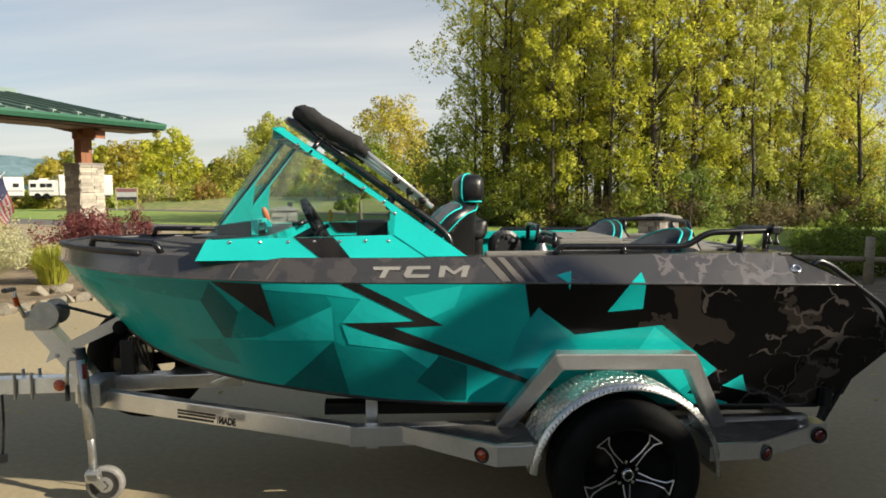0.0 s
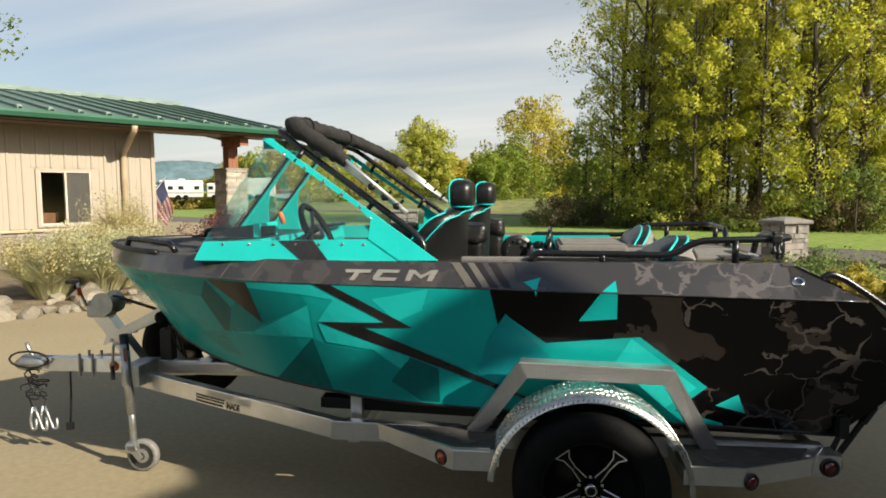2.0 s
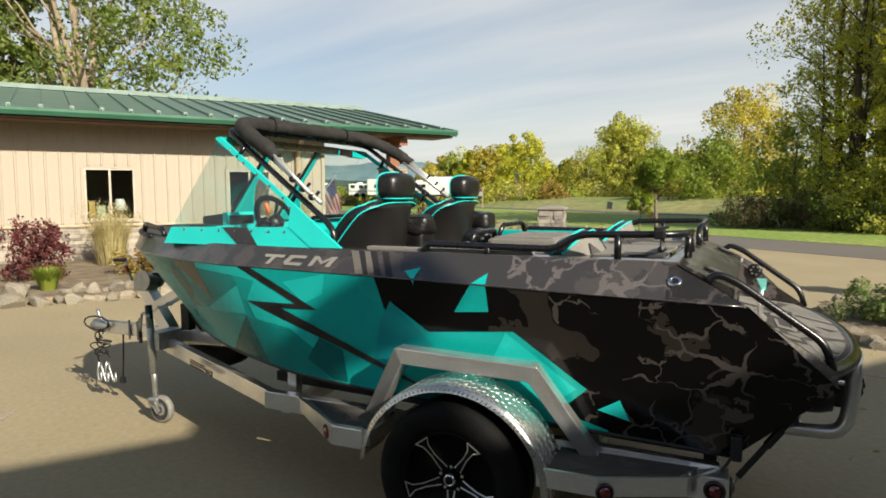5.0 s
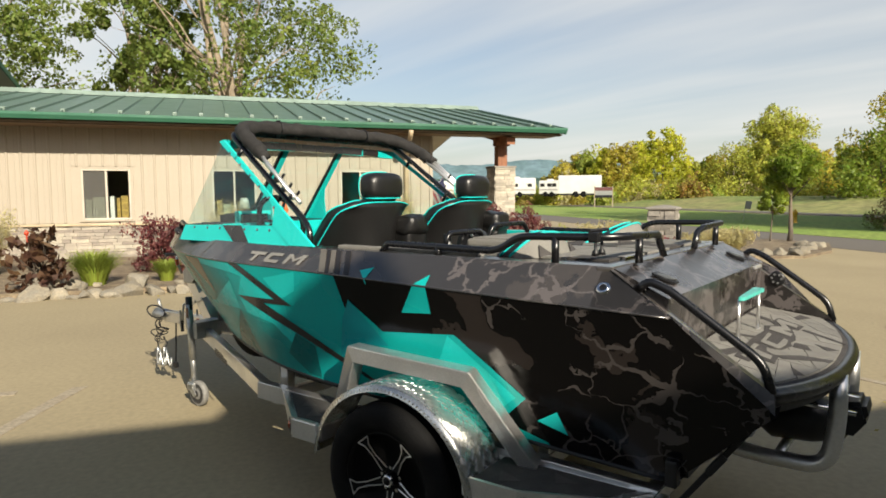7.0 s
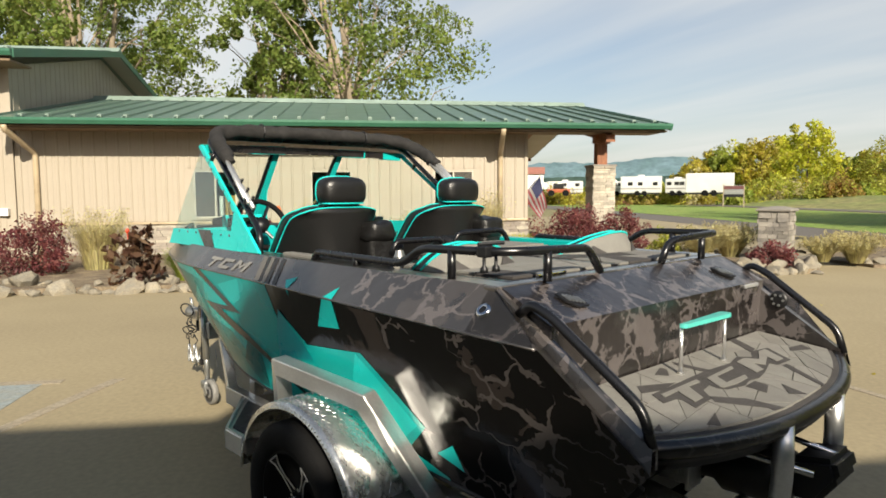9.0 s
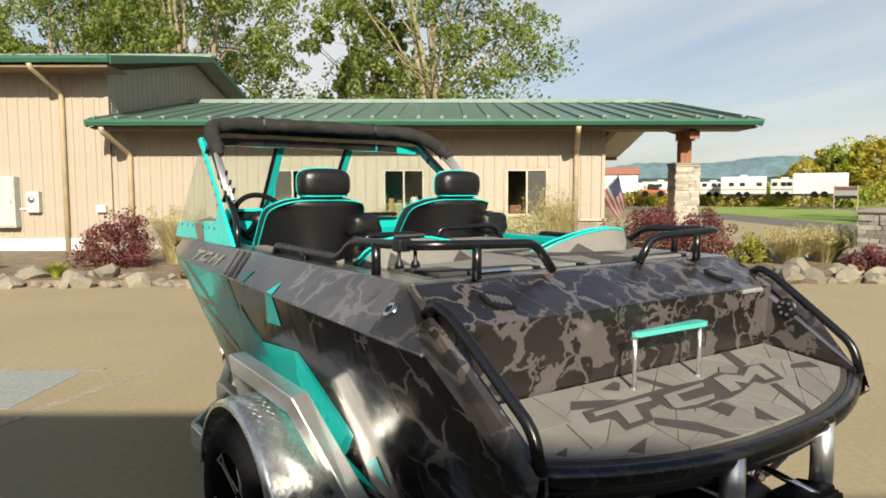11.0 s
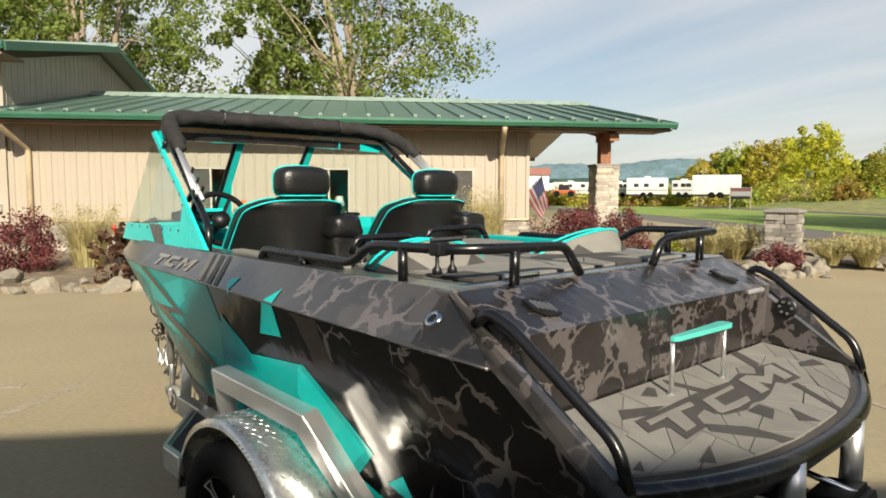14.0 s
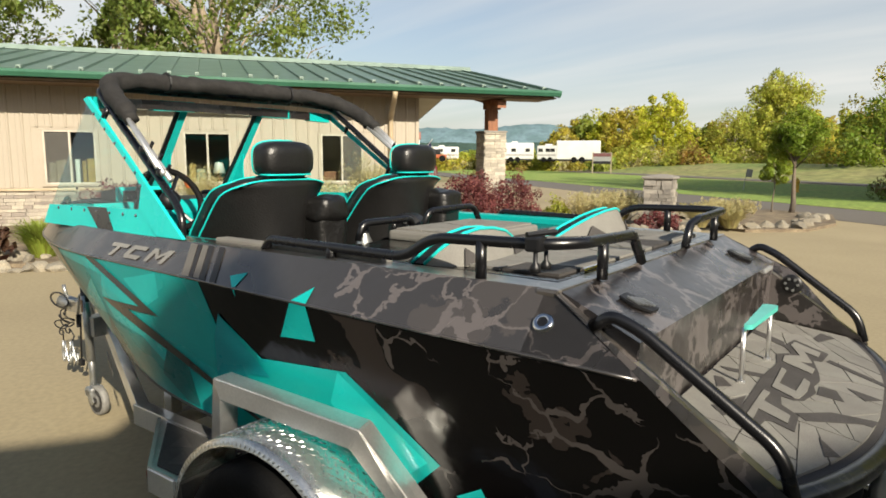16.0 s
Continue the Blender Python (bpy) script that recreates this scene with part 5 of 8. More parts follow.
# things seen inside the windows
M_CARTON_PALE = surface("pale_printed_carton", (0.46, 0.47, 0.36), rough=0.6, var=0.3, scale=14, fine=60, bump=0.02, tint=(0.22, 0.26, 0.16))
M_CARTON_GOLD = surface("golden_carton", (0.46, 0.31, 0.07), rough=0.6, var=0.3, scale=12, fine=60, bump=0.02, tint=(0.25, 0.15, 0.04))
for k, (s, w, h, mat) in enumerate(((-0.76, 0.16, 0.58, M_CARTON_PALE), (-0.53, 0.28, 0.64, M_CARTON_PALE), (-0.21, 0.10, 0.66, M_WHITE), (-0.06, 0.08, 0.62, M_CARTON_GOLD), (0.09, 0.17, 0.68, M_CARTON_GOLD), (2.45, 0.14, 0.55, M_CARTON_GOLD), (2.72, 0.34, 0.42, M_CARTON_PALE), (6.05, 0.4, 0.35, M_TIMBER))):
    bx = thing("carton", "printed carton standing behind the office window", "box", BUILD, "cartons in the window")
    part("body", box(s - w / 2, s + w / 2, 17.1, 17.35, 0.96, 0.98 + h, 0.006), mat, bx)
ct = thing("office_counter", "low tan counter inside the office windows", "counter", BUILD)
part("top", box(-1.4, 7.6, 16.95, 17.5, 0.90, 0.95, 0.006), M_TRIM_TAN, ct)
part("front", box(-1.3, 7.5, 17.0, 17.45, 0.05, 0.90), M_TRIM_TAN, ct)
lm = thing("table_lamp", "white shaded table lamp on the counter", "lamp", BUILD @ Matrix.Translation((3.1, 17.2, 0.95)))
part("shade", lathe(((0.10, 0.62), (0.17, 0.34), (0.165, 0.34), (0.095, 0.62)), Matrix(), 20), M_WHITE, lm, smooth=True)
part("base", lathe(((0.0, 0), (0.09, 0.0), (0.09, 0.02), (0.02, 0.05), (0.05, 0.2), (0.02, 0.33), (0.0, 0.34)), Matrix(), 16), M_TIMBER, lm, smooth=True)

# ---- boat: x aft, y to starboard, z up, metres from the trailer axle ----
def lerp_table(x, table):
    """Piecewise-linear look-up in rows of (x, value)."""
    if x <= table[0][0]:
        return table[0][1]
    for (x0, a), (x1, b) in zip(table, table[1:]):
        if x <= x1:
            return a + (b - a) * (x - x0) / (x1 - x0)
    return table[-1][1]


CHINE_Z = ((-2.90, 0.96), (-2.62, 0.845), (-2.36, 0.775), (-2.1, 0.735), (-1.83, 0.705), (-1.33, 0.655), (-0.75, 0.625), (0.16, 0.58), (0.97, 0.545))
CREASE_Z = ((-3.16, 1.335), (-2.6, 1.30), (-1.85, 1.28), (-0.8, 1.26), (0.02, 1.24), (0.96, 1.215))
STEM_X = ((0.90, -2.875), (0.96, -2.935), (1.02, -2.995), (1.15, -3.105), (1.27, -3.175), (1.36, -3.205))
AFT_X = ((0.0, 0.93), (0.53, 1.30), (1.0, 0.97))
TOP_Z = ((-3.16, 1.415), (-2.4, 1.39), (-1.3, 1.375), (0.7, 1.37))
TOP_IN = ((-3.16, 0.03), (-2.4, 0.07), (-1.2, 0.11), (0.7, 0.135))


def hull_point(x, v):
    """A point of the port side: v 0 chine, 1 crease, 2 the gunwale's top edge. Metres from the axle, x aft, y to starboard."""
    w = min(v, 1.0)
    zs = 0.96 + (1.335 - 0.96) * w
    xs = lerp_table(zs, STEM_X)
    x = max(x, xs)
    lo, hi = lerp_table(x, CHINE_Z), lerp_table(x, CREASE_Z)
    z = lo + (hi - lo) * w
    beam = (0.775 + 0.145 * w ** 1.1) + 0.035 * min(1.0, max(0.0, (x + 2.0) / 2.0)) * w + 0.0227 * (0.83 - x)
    t = min(1.0, (x - xs) / (2.1 - 0.35 * w))
    y = beam * (1 - (1 - t) ** 2) ** (0.80 - 0.22 * w)
    if v > 1:
        y = max(0.0, y - lerp_table(x, TOP_IN) * (v - 1))
        z += (lerp_table(x, TOP_Z) - z) * (v - 1)
    return x, -y, z


boat = thing("jet_boat", "teal and black jet boat with a dark crackle-patterned stern", "boat", BOAT)


def mirror(p):
    return (p[0], -p[1], p[2])


def hull_sheet(v0, v1, rows, cols=60, port=True, x_end=None):
    bm = bmesh.new()
    grid = []
    for j in range(rows + 1):
        v = v0 + (v1 - v0) * j / rows
        w = min(v, 1.0)
        xs = lerp_table(0.96 + 0.375 * w, STEM_X)
        xe = lerp_table(w, AFT_X) if x_end is None else x_end
        row = []
        for i in range(cols + 1):
            t = (i / cols) ** 1.35
            p = hull_point(xs + (xe - xs) * t, v)
            row.append(bm.verts.new(p if port else mirror(p)))
        grid.append(row)
    for a, b in zip(grid, grid[1:]):
        for i in range(cols):
            bm.faces.new((a[i], a[i + 1], b[i + 1], b[i]))
    return bm


for port in (True, False):
    part("hull_side", hull_sheet(0, 1, 16, port=port), M_CAMO, boat, smooth=True)
    # bottom panel, chine to keel
    bm = bmesh.new()
    rows = []
    for i in range(41):
        t = i / 40
        x = -2.89 + (0.93 + 2.89) * t ** 1.3
        c = hull_point(x, 0)
        k = (x, 0.0, c[2] - 0.13 * min(1.0, (x + 2.89) / 0.8))
        n1 = (x, c[1] * 0.93, c[2] - 0.025)
        rows.append([bm.verts.new(q if port else mirror(q)) for q in (c, n1, (x, c[1] * 0.5, (c[2] + k[2]) / 2), k)])
    for a, b in zip(rows, rows[1:]):
        for j in range(3):
            bm.faces.new((a[j], a[j + 1], b[j + 1], b[j]))
    part("hull_bottom", bm, M_BOTTOM, boat, "black painted bottom", smooth=True)
    # gunwale band, forward of the wing
    part("gunwale_band", hull_sheet(1, 2, 2, port=port, x_end=0.66), M_BAND, boat, smooth=True)

WING_TOP, WING_TIP_IN = (0.70, -0.845, 1.36), (1.285, -0.83, 0.965)
WALL_X, CREASE_X, CREASE_TOP, INNER_Y = 0.898, 0.915, 1.262, 0.80


def floor_z(x):
    """The swim platform slopes down aft."""
    return 1.12 - 0.115 * x


for port in (True, False):
    f = (lambda p: p) if port else mirror
    bm = bmesh.new()
    c66, t66, c97 = hull_point(0.66, 1), hull_point(0.66, 2), hull_point(0.97, 1)
    tip = hull_point(1.295, 0.53)
    a = [bm.verts.new(f(p)) for p in (t66, c66, c97, WING_TOP)]
    b = [bm.verts.new(f(p)) for p in (tip, WING_TIP_IN)]
    bm.faces.new(a), bm.faces.new((a[3], a[2], b[0], b[1]))
    bmesh.ops.solidify(bm, geom=bm.faces[:], thickness=0.004)
    part("wing_top", bm, M_BAND, boat)
    # inner face of the wing
    bm = prism([f(p) for p in ((0.70, -INNER_Y, 1.355), WING_TIP_IN[:1] + (-INNER_Y, 0.965), (1.285, -INNER_Y, 0.90), (0.70, -INNER_Y, 0.90))], (0, -0.012 if port else 0.012, 0))
    part("wing_inner", bm, M_CAMO_STERN, boat)
    bm = prism([f(p) for p in ((0.70, -INNER_Y, 1.357), (1.285, -INNER_Y, 0.967), WING_TIP_IN, WING_TOP)], (0, 0, -0.006))
    part("wing_edge", bm, M_BAND, boat)
    # lower closing plate of the side, from the tip forward
    bm = bmesh.new()
    q = [hull_point(0.93 + 0.37 * k / 6, 0.53 * k / 6) for k in range(7)]
    rows = [(bm.verts.new(f(p)), bm.verts.new(f((p[0] - 0.02, -0.60, p[2])))) for p in q]
    for r0, r1 in zip(rows, rows[1:]):
        bm.faces.new((r0[0], r0[1], r1[1], r1[0]))
    part("quarter_plate", bm, M_BOTTOM, boat)


def on_hull(poly, lift, port=True, cells=9):
    """A thin skin that lies on the hull's side inside an outline of (x, v)."""
    bm = bmesh.new()
    bmesh.ops.triangulate(bm, faces=[bm.faces.new([bm.verts.new((x, v, 0)) for x, v in poly])])
    xs, vs = [p[0] for p in poly], [p[1] for p in poly]
    k = max(2, int((max(xs) - min(xs)) / 0.09))
    for i in range(1, k):
        c = min(xs) + (max(xs) - min(xs)) * i / k
        bmesh.ops.bisect_plane(bm, geom=bm.verts[:] + bm.edges[:] + bm.faces[:], plane_co=(c, 0, 0), plane_no=(1, 0, 0))
    k = max(2, int((max(vs) - min(vs)) / 0.08))
    cuts = [min(vs) + (max(vs) - min(vs)) * i / k for i in range(1, k)] + [1.0]
    for c in cuts:
        bmesh.ops.bisect_plane(bm, geom=bm.verts[:] + bm.edges[:] + bm.faces[:], plane_co=(0, c, 0), plane_no=(0, 1, 0))
    bmesh.ops.triangulate(bm, faces=[f for f in bm.faces if len(f.verts) > 4])
    for v in bm.verts:
        x, y, z = hull_point(v.co.x, v.co.y)
        out = Vector((0, -1, -0.22)) if v.co.y <= 1 else Vector((-0.0, -0.75, 0.65))
        if x < -2.3:
            out += Vector((-0.8 * min(1, (-2.3 - x) / 0.7), 0, 0))
        p = Vector((x, y, z)) + out.normalized() * lift
        v.co = p if port else Vector(mirror(p))
    return bm


TEAL_FIELD = ((-3.15, 0.0), (-3.15, 1.0), (-0.705, 1.0), (-0.66, 0.645), (-0.626, 0.796), (-0.441, 0.592), (-0.005, 0.675), (0.321, 0.312), (0.182, 0.107), (0.404, 0.03), (0.42, 0.0))
# painted facets of the bow half, the middle, and the dark and pale marks over them
BOW_FACETS = (
    ("teal_facet", ((-2.809, 0.889), (-2.492, 0.973), (-2.173, 0.982), (-2.234, 0.785), (-2.485, 0.82)), M_TEAL_MID, 0.0026),
    ("teal_facet", ((-2.234, 0.785), (-2.174, 0.976), (-2.054, 0.712), (-2.112, 0.435), (-2.15, 0.435)), M_TEAL_DARK, 0.003),
    ("teal_facet", ((-2.162, 0.972), (-2.015, 0.776), (-2.054, 0.712)), M_TEAL, 0.0034),
    ("teal_facet", ((-2.054, 0.712), (-2.015, 0.776), (-1.879, 0.589), (-1.951, 0.492), (-2.116, 0.431)), M_TEAL_MID, 0.0032),
    ("teal_facet", ((-1.952, 0.486), (-1.607, 0.807), (-1.603, 0.509), (-2.152, 0.424)), M_TEAL_LIGHT, 0.0036),
    ("teal_facet", ((-2.159, 0.422), (-1.609, 0.503), (-1.889, 0.0), (-2.021, 0.0), (-2.085, 0.165)), M_TEAL, 0.0038),
    ("teal_facet", ((-1.924, 0.925), (-1.633, 0.9), (-1.607, 0.807), (-1.879, 0.589)), M_TEAL_MID, 0.003),
    ("teal_facet", ((-1.935, 0.985), (-1.541, 0.985), (-1.473, 0.867), (-1.633, 0.9), (-1.923, 0.93)), M_TEAL_LIGHT, 0.0033),
    ("teal_facet", ((-2.356, 0.335), (-2.166, 0.419), (-2.085, 0.165), (-2.217, 0.174)), M_TEAL_MID, 0.0028),
)
MID_FACETS = (
    ("teal_facet", ((-1.544, 0.985), (-1.218, 0.695), (-1.566, 0.665), (-1.473, 0.867)), M_TEAL_LIGHT, 0.003),
    ("teal_facet", ((-1.609, 0.503), (-1.882, 0.0), (-1.538, 0.0)), M_TEAL_DARK, 0.0032),
    ("teal_facet", ((-1.609, 0.503), (-1.545, 0.461), (-1.387, 0.435), (-1.513, 0.208), (-1.538, 0.0)), M_TEAL_MID, 0.0034),
    ("teal_facet", ((-1.566, 0.66), (-1.328, 0.529), (-1.105, 0.412), (-1.148, 0.295), (-1.232, 0.382), (-1.287, 0.452), (-1.535, 0.484)), M_TEAL_LIGHT, 0.0036),
    ("teal_facet", ((-1.213, 0.185), (-1.105, 0.407), (-0.965, 0.324), (-0.965, 0.03), (-1.065, 0.03)), M_TEAL_DARK, 0.0038),
    ("teal_facet", ((-1.387, 0.435), (-1.287, 0.447), (-1.14, 0.295), (-1.213, 0.196), (-1.065, 0.0), (-1.538, 0.0), (-1.513, 0.208)), M_TEAL_MID, 0.0028),
    # lighter teal here paints in the sunlit patch ahead of the shade edge
    ("teal_facet", ((-1.277, 0.886), (-0.997, 0.984), (-1.033, 0.808), (-1.165, 0.708)), M_TEAL_LIGHT, 0.0026),
    ("teal_facet", ((-0.997, 0.984), (-0.731, 0.988), (-0.696, 0.662), (-0.783, 0.372), (-1.021, 0.438), (-1.173, 0.554), (-1.185, 0.659), (-1.088, 0.678), (-1.033, 0.808)), M_TEAL, 0.0028),
    ("blue_facet", ((-0.631, 0.813), (-0.419, 0.483), (-0.548, 0.451), (-0.667, 0.161), (-0.773, 0.314), (-0.703, 0.639)), M_TEAL_BLUE, 0.0045),
    ("teal_facet", ((-0.043, 0.662), (0.273, 0.302), (0.131, 0.122), (-0.117, 0.456)), M_TEAL_LIGHT, 0.003),
)
HULL_MARKS = (
    ("teal_field", TEAL_FIELD, M_TEAL, 0.002),
    ("dark_wedge", ((-2.163, 0.983), (-1.928, 0.98), (-1.879, 0.589)), M_BLACKWRAP, 0.0045),
    ("dark_bolt", ((-1.567, 0.992), (-1.474, 0.991), (-1.083, 0.66), (-1.33, 0.646), (-0.46, 0.09), (-0.595, 0.14), (-1.566, 0.665), (-1.218, 0.695)), M_BLACKWRAP, 0.005),
    ("teal_triangle", ((-0.547, 1.266), (-0.469, 1.428), (-0.487, 0.949)), M_TEAL_LIGHT, 0.003),
    ("teal_triangle", ((-0.291, 0.777), (-0.192, 1.0), (-0.123, 1.384), (-0.115, 0.806)), M_TEAL, 0.003),
    ("teal_triangle", ((0.365, 0.171), (0.465, 0.269), (0.505, 0.123)), M_TEAL_LIGHT, 0.003),
)
BAND_MARKS = (
    ("pale_stripe", ((-0.90, 1.95), (-0.855, 1.95), (-0.766, 1.03), (-0.812, 1.03)), M_STRIPE, 0.003),
    ("dark_stripe", ((-0.850, 1.95), (-0.824, 1.95), (-0.742, 1.03), (-0.762, 1.03)), M_BAND_DARK, 0.003),
    ("pale_stripe", ((-0.820, 1.95), (-0.786, 1.95), (-0.700, 1.03), (-0.738, 1.03)), M_STRIPE, 0.003),
    ("dark_stripe", ((-0.782, 1.95), (-0.750, 1.95), (-0.665, 1.03), (-0.696, 1.03)), M_BAND_DARK, 0.003),
    ("dark_stripe", ((-0.715, 1.95), (-0.680, 1.95), (-0.600, 1.03), (-0.634, 1.03)), M_BAND_DARK, 0.003),
    ("pale_line", ((-2.026, 1.95), (-2.018, 1.95), (-2.070, 1.03), (-2.078, 1.03)), M_STRIPE, 0.003),
    ("pale_line", ((-1.848, 1.95), (-1.840, 1.95), (-1.899, 1.03), (-1.907, 1.03)), M_STRIPE, 0.003),
    ("mark_block", ((-1.416, 1.62), (-1.283, 1.62), (-1.29, 1.485), (-1.34, 1.485), (-1.361, 1.165), (-1.388, 1.165), (-1.367, 1.485), (-1.411, 1.485)), M_MARK, 0.004),
    ("mark_block", ((-1.253, 1.63), (-1.143, 1.63), (-1.148, 1.5), (-1.225, 1.5), (-1.240, 1.31), (-1.152, 1.31), (-1.162, 1.175), (-1.263, 1.175), (-1.274, 1.283)), M_MARK, 0.004),
    ("mark_block", ((-1.099, 1.635), (-1.068, 1.635), (-1.086, 1.19), (-1.113, 1.19)), M_MARK, 0.004),
    ("mark_block", ((-1.072, 1.58), (-1.068, 1.635), (-1.038, 1.419), (-1.038, 1.286), (-1.073, 1.483)), M_MARK, 0.0042),
    ("mark_block", ((-0.989, 1.635), (-0.985, 1.58), (-0.994, 1.489), (-1.038, 1.286), (-1.038, 1.419)), M_MARK, 0.0042),
    ("mark_block", ((-0.989, 1.64), (-0.956, 1.64), (-0.980, 1.195), (-1.008, 1.195)), M_MARK, 0.004),
)
for name, poly, mat, lift in BOW_FACETS + MID_FACETS + HULL_MARKS + BAND_MARKS:
    for port in (True, False):
        part(name, on_hull(poly, lift, port), mat, boat, smooth=False)
for port in (True, False):
    # rub strip at the chine
    pts = [hull_point(-2.86 + 3.78 * (k / 40) ** 1.2, 0) for k in range(41)]
    part("chine_strip", tube([p if port else mirror(p) for p in pts], 0.010, 6), M_BOTTOM, boat, smooth=True)
    pts = [hull_point(-3.16 + 4.12 * (k / 60) ** 1.5, 1.0) for k in range(61)]
    part("crease_weld", tube([p if port else mirror(p) for p in pts], 0.005, 6), M_BAND, boat, smooth=True)

# decks
bm = bmesh.new()
row = []
for i in range(31):
    x = -3.16 + (0.66 + 3.16) * (i / 30) ** 1.4
    p = hull_point(x, 2)
    inner = max(0.0, -p[1] - 0.10) if x > -2.12 else 0.0
    row.append((x, -p[1], p[2], inner))
for s in (1, -1):
    for (x0, y0, z0, i0), (x1, y1, z1, i1) in zip(row, row[1:]):
        if x1 <= -2.1:
            bm.faces.new([bm.verts.new(q) for q in ((x0, 0, z0 + 0.005), (x0, s * y0, z0), (x1, s * y1, z1), (x1, 0, z1 + 0.005))])
bmesh.ops.remove_doubles(bm, verts=bm.verts[:], dist=1e-4)
part("foredeck", bm, M_NONSKID, boat, "dark non-skid foredeck")
for s in (1, -1):
    bm = bmesh.new()
    for (x0, y0, z0, i0), (x1, y1, z1, i1) in zip(row, row[1:]):
        if x1 > -2.1:
            i0 = i0 or y0 - 0.10
            bm.faces.new([bm.verts.new(q) for q in ((x0, s * i0, z0), (x0, s * y0, z0), (x1, s * y1, z1), (x1, s * i1, z1))])
            bm.faces.new([bm.verts.new(q) for q in ((x0, s * i0, z0), (x0, s * i0, 1.20), (x1, s * i1, 1.20), (x1, s * i1, z1))])
    bmesh.ops.remove_doubles(bm, verts=bm.verts[:], dist=1e-4)
    part("side_deck", bm, M_BAND, boat)
    part("cockpit_liner", box(-1.80, -0.30, s * 0.750 - 0.006, s * 0.750 + 0.006, 1.05, 1.372), M_TEAL, boat, "teal cockpit side")
    part("coaming", box(-0.86, 0.04, s * 0.76 - (0.055 if s > 0 else 0.03), s * 0.76 + 0.03, 1.350, 1.402 if s > 0 else 1.388, 0.006), M_TEAL if s > 0 else M_FOAM, boat)
part("cockpit_floor", box(-2.10, -0.2, -0.56, 0.56, 0.84, 0.86), M_NONSKID, boat)
part("cockpit_front", box(-2.12, -2.10, -0.52, 0.52, 0.86, 1.40), M_NONSKID, boat)
bow_cap = tube([hull_point(-3.15 + 0.6 * (k / 12) ** 2, 2) for k in range(12, -1, -1)] + [mirror(hull_point(-3.15 + 0.6 * (k / 12) ** 2, 2)) for k in range(1, 13)], 0.016, 8)
part("bow_trim", bow_cap, M_PLASTIC, boat, smooth=True)

# engine cover deck and transom
part("engine_cover", box(-0.36, 0.655, -0.74, 0.74, 1.20, 1.372, 0.012), M_CAMO, boat)
part("deck_edge", box(0.635, 0.70, -0.84, 0.84, 1.340, 1.370, 0.008), M_BAND, boat)
bm = bmesh.new()
prism(((0.695, -0.815, 1.366), (CREASE_X, -0.815, CREASE_TOP), (WALL_X, -0.815, 0.94), (WALL_X - 0.03, -0.815, 0.94), (0.66, -0.815, 1.35)), (0, 1.63, 0), bm)
part("transom", bm, M_CAMO_STERN, boat)


def on_floor(poly, lift=0.0):
    return [(x, y, floor_z(x) + lift) for x, y in poly]


# swim platform: a D with a rolled edge
def platform_edge(k, inset=0.0):
    """k from -1 (port) to 1 (starboard)."""
    return (1.238 + (0.180 - inset * 0.3) * (1 - abs(k) ** 2.4) - inset, k * (0.806 - inset))


edge = [platform_edge(-1 + k / 15) for k in range(31)]
part("platform_base", prism(on_floor([(0.88, -0.80)] + edge + [(0.88, 0.80)], -0.080), (0, 0, 0.072)), M_FOAM_DARK, boat)
part("platform_rim", tube([(x + 0.006, y, floor_z(x) - 0.032) for x, y in edge], 0.030, 10), M_RIM_WRAP, boat, "rolled dark camouflage rim", smooth=True)
part("platform_skirt", prism([(x - 0.02, y * 0.98, floor_z(x) - 0.078) for x, y in edge] + [(0.90, 0.78, 0.935), (0.90, -0.78, 0.935)], (0, 0, -0.03)), M_BOTTOM, boat)


def shards(region, count, seed, z, gap=0.006, axis=0.0, parent=None, dark_share=0.12, h=0.008, height=None):
    """Angular foam pads: a convex outline split again and again by slanted cuts."""
    r = random.Random(seed)
    polys = [list(region)]

    def area(p):
        return 0.5 * abs(sum(a[0] * b[1] - b[0] * a[1] for a, b in zip(p, p[1:] + p[:1])))

    def cut(p, c, n):
        left, right = [], []
        for a, b in zip(p, p[1:] + p[:1]):
            da, db = (a[0] - c[0]) * n[0] + (a[1] - c[1]) * n[1], (b[0] - c[0]) * n[0] + (b[1] - c[1]) * n[1]
            (left if da >= 0 else right).append(a)
            if da * db < 0:
                t = da / (da - db)
                q = (a[0] + (b[0] - a[0]) * t, a[1] + (b[1] - a[1]) * t)
                left.append(q), right.append(q)
        return left, right

    while len(polys) < count:
        polys.sort(key=area)
        p = polys.pop()
        cx, cy = sum(q[0] for q in p) / len(p), sum(q[1] for q in p) / len(p)
        ang = r.uniform(0, math.pi)
        a, b = cut(p, (cx + r.uniform(-0.03, 0.03), cy + r.uniform(-0.03, 0.03)), (math.cos(ang), math.sin(ang)))
        if len(a) < 3 or len(b) < 3:
            polys.append(p)
            continue
        polys += [a, b]
    for p in polys:
        if area(p) < 0.0008:
            continue
        cx, cy = sum(q[0] for q in p) / len(p), sum(q[1] for q in p) / len(p)
        shrunk = []
        for x, y in p:
            d = math.hypot(x - cx, y - cy) or 1
            k = max(0.2, 1 - gap / d)
            shrunk.append((cx + (x - cx) * k, cy + (y - cy) * k))
        clean = [q for q, w in zip(shrunk, shrunk[1:] + shrunk[:1]) if math.hypot(q[0] - w[0], q[1] - w[1]) > 0.003]
        if len(clean) >= 3:
            part("foam_pad", prism([(x, y, height(x) if height else z) for x, y in clean], (0, 0, h)), M_FOAM_DARK if r.random() < dark_share else M_FOAM, parent or boat)


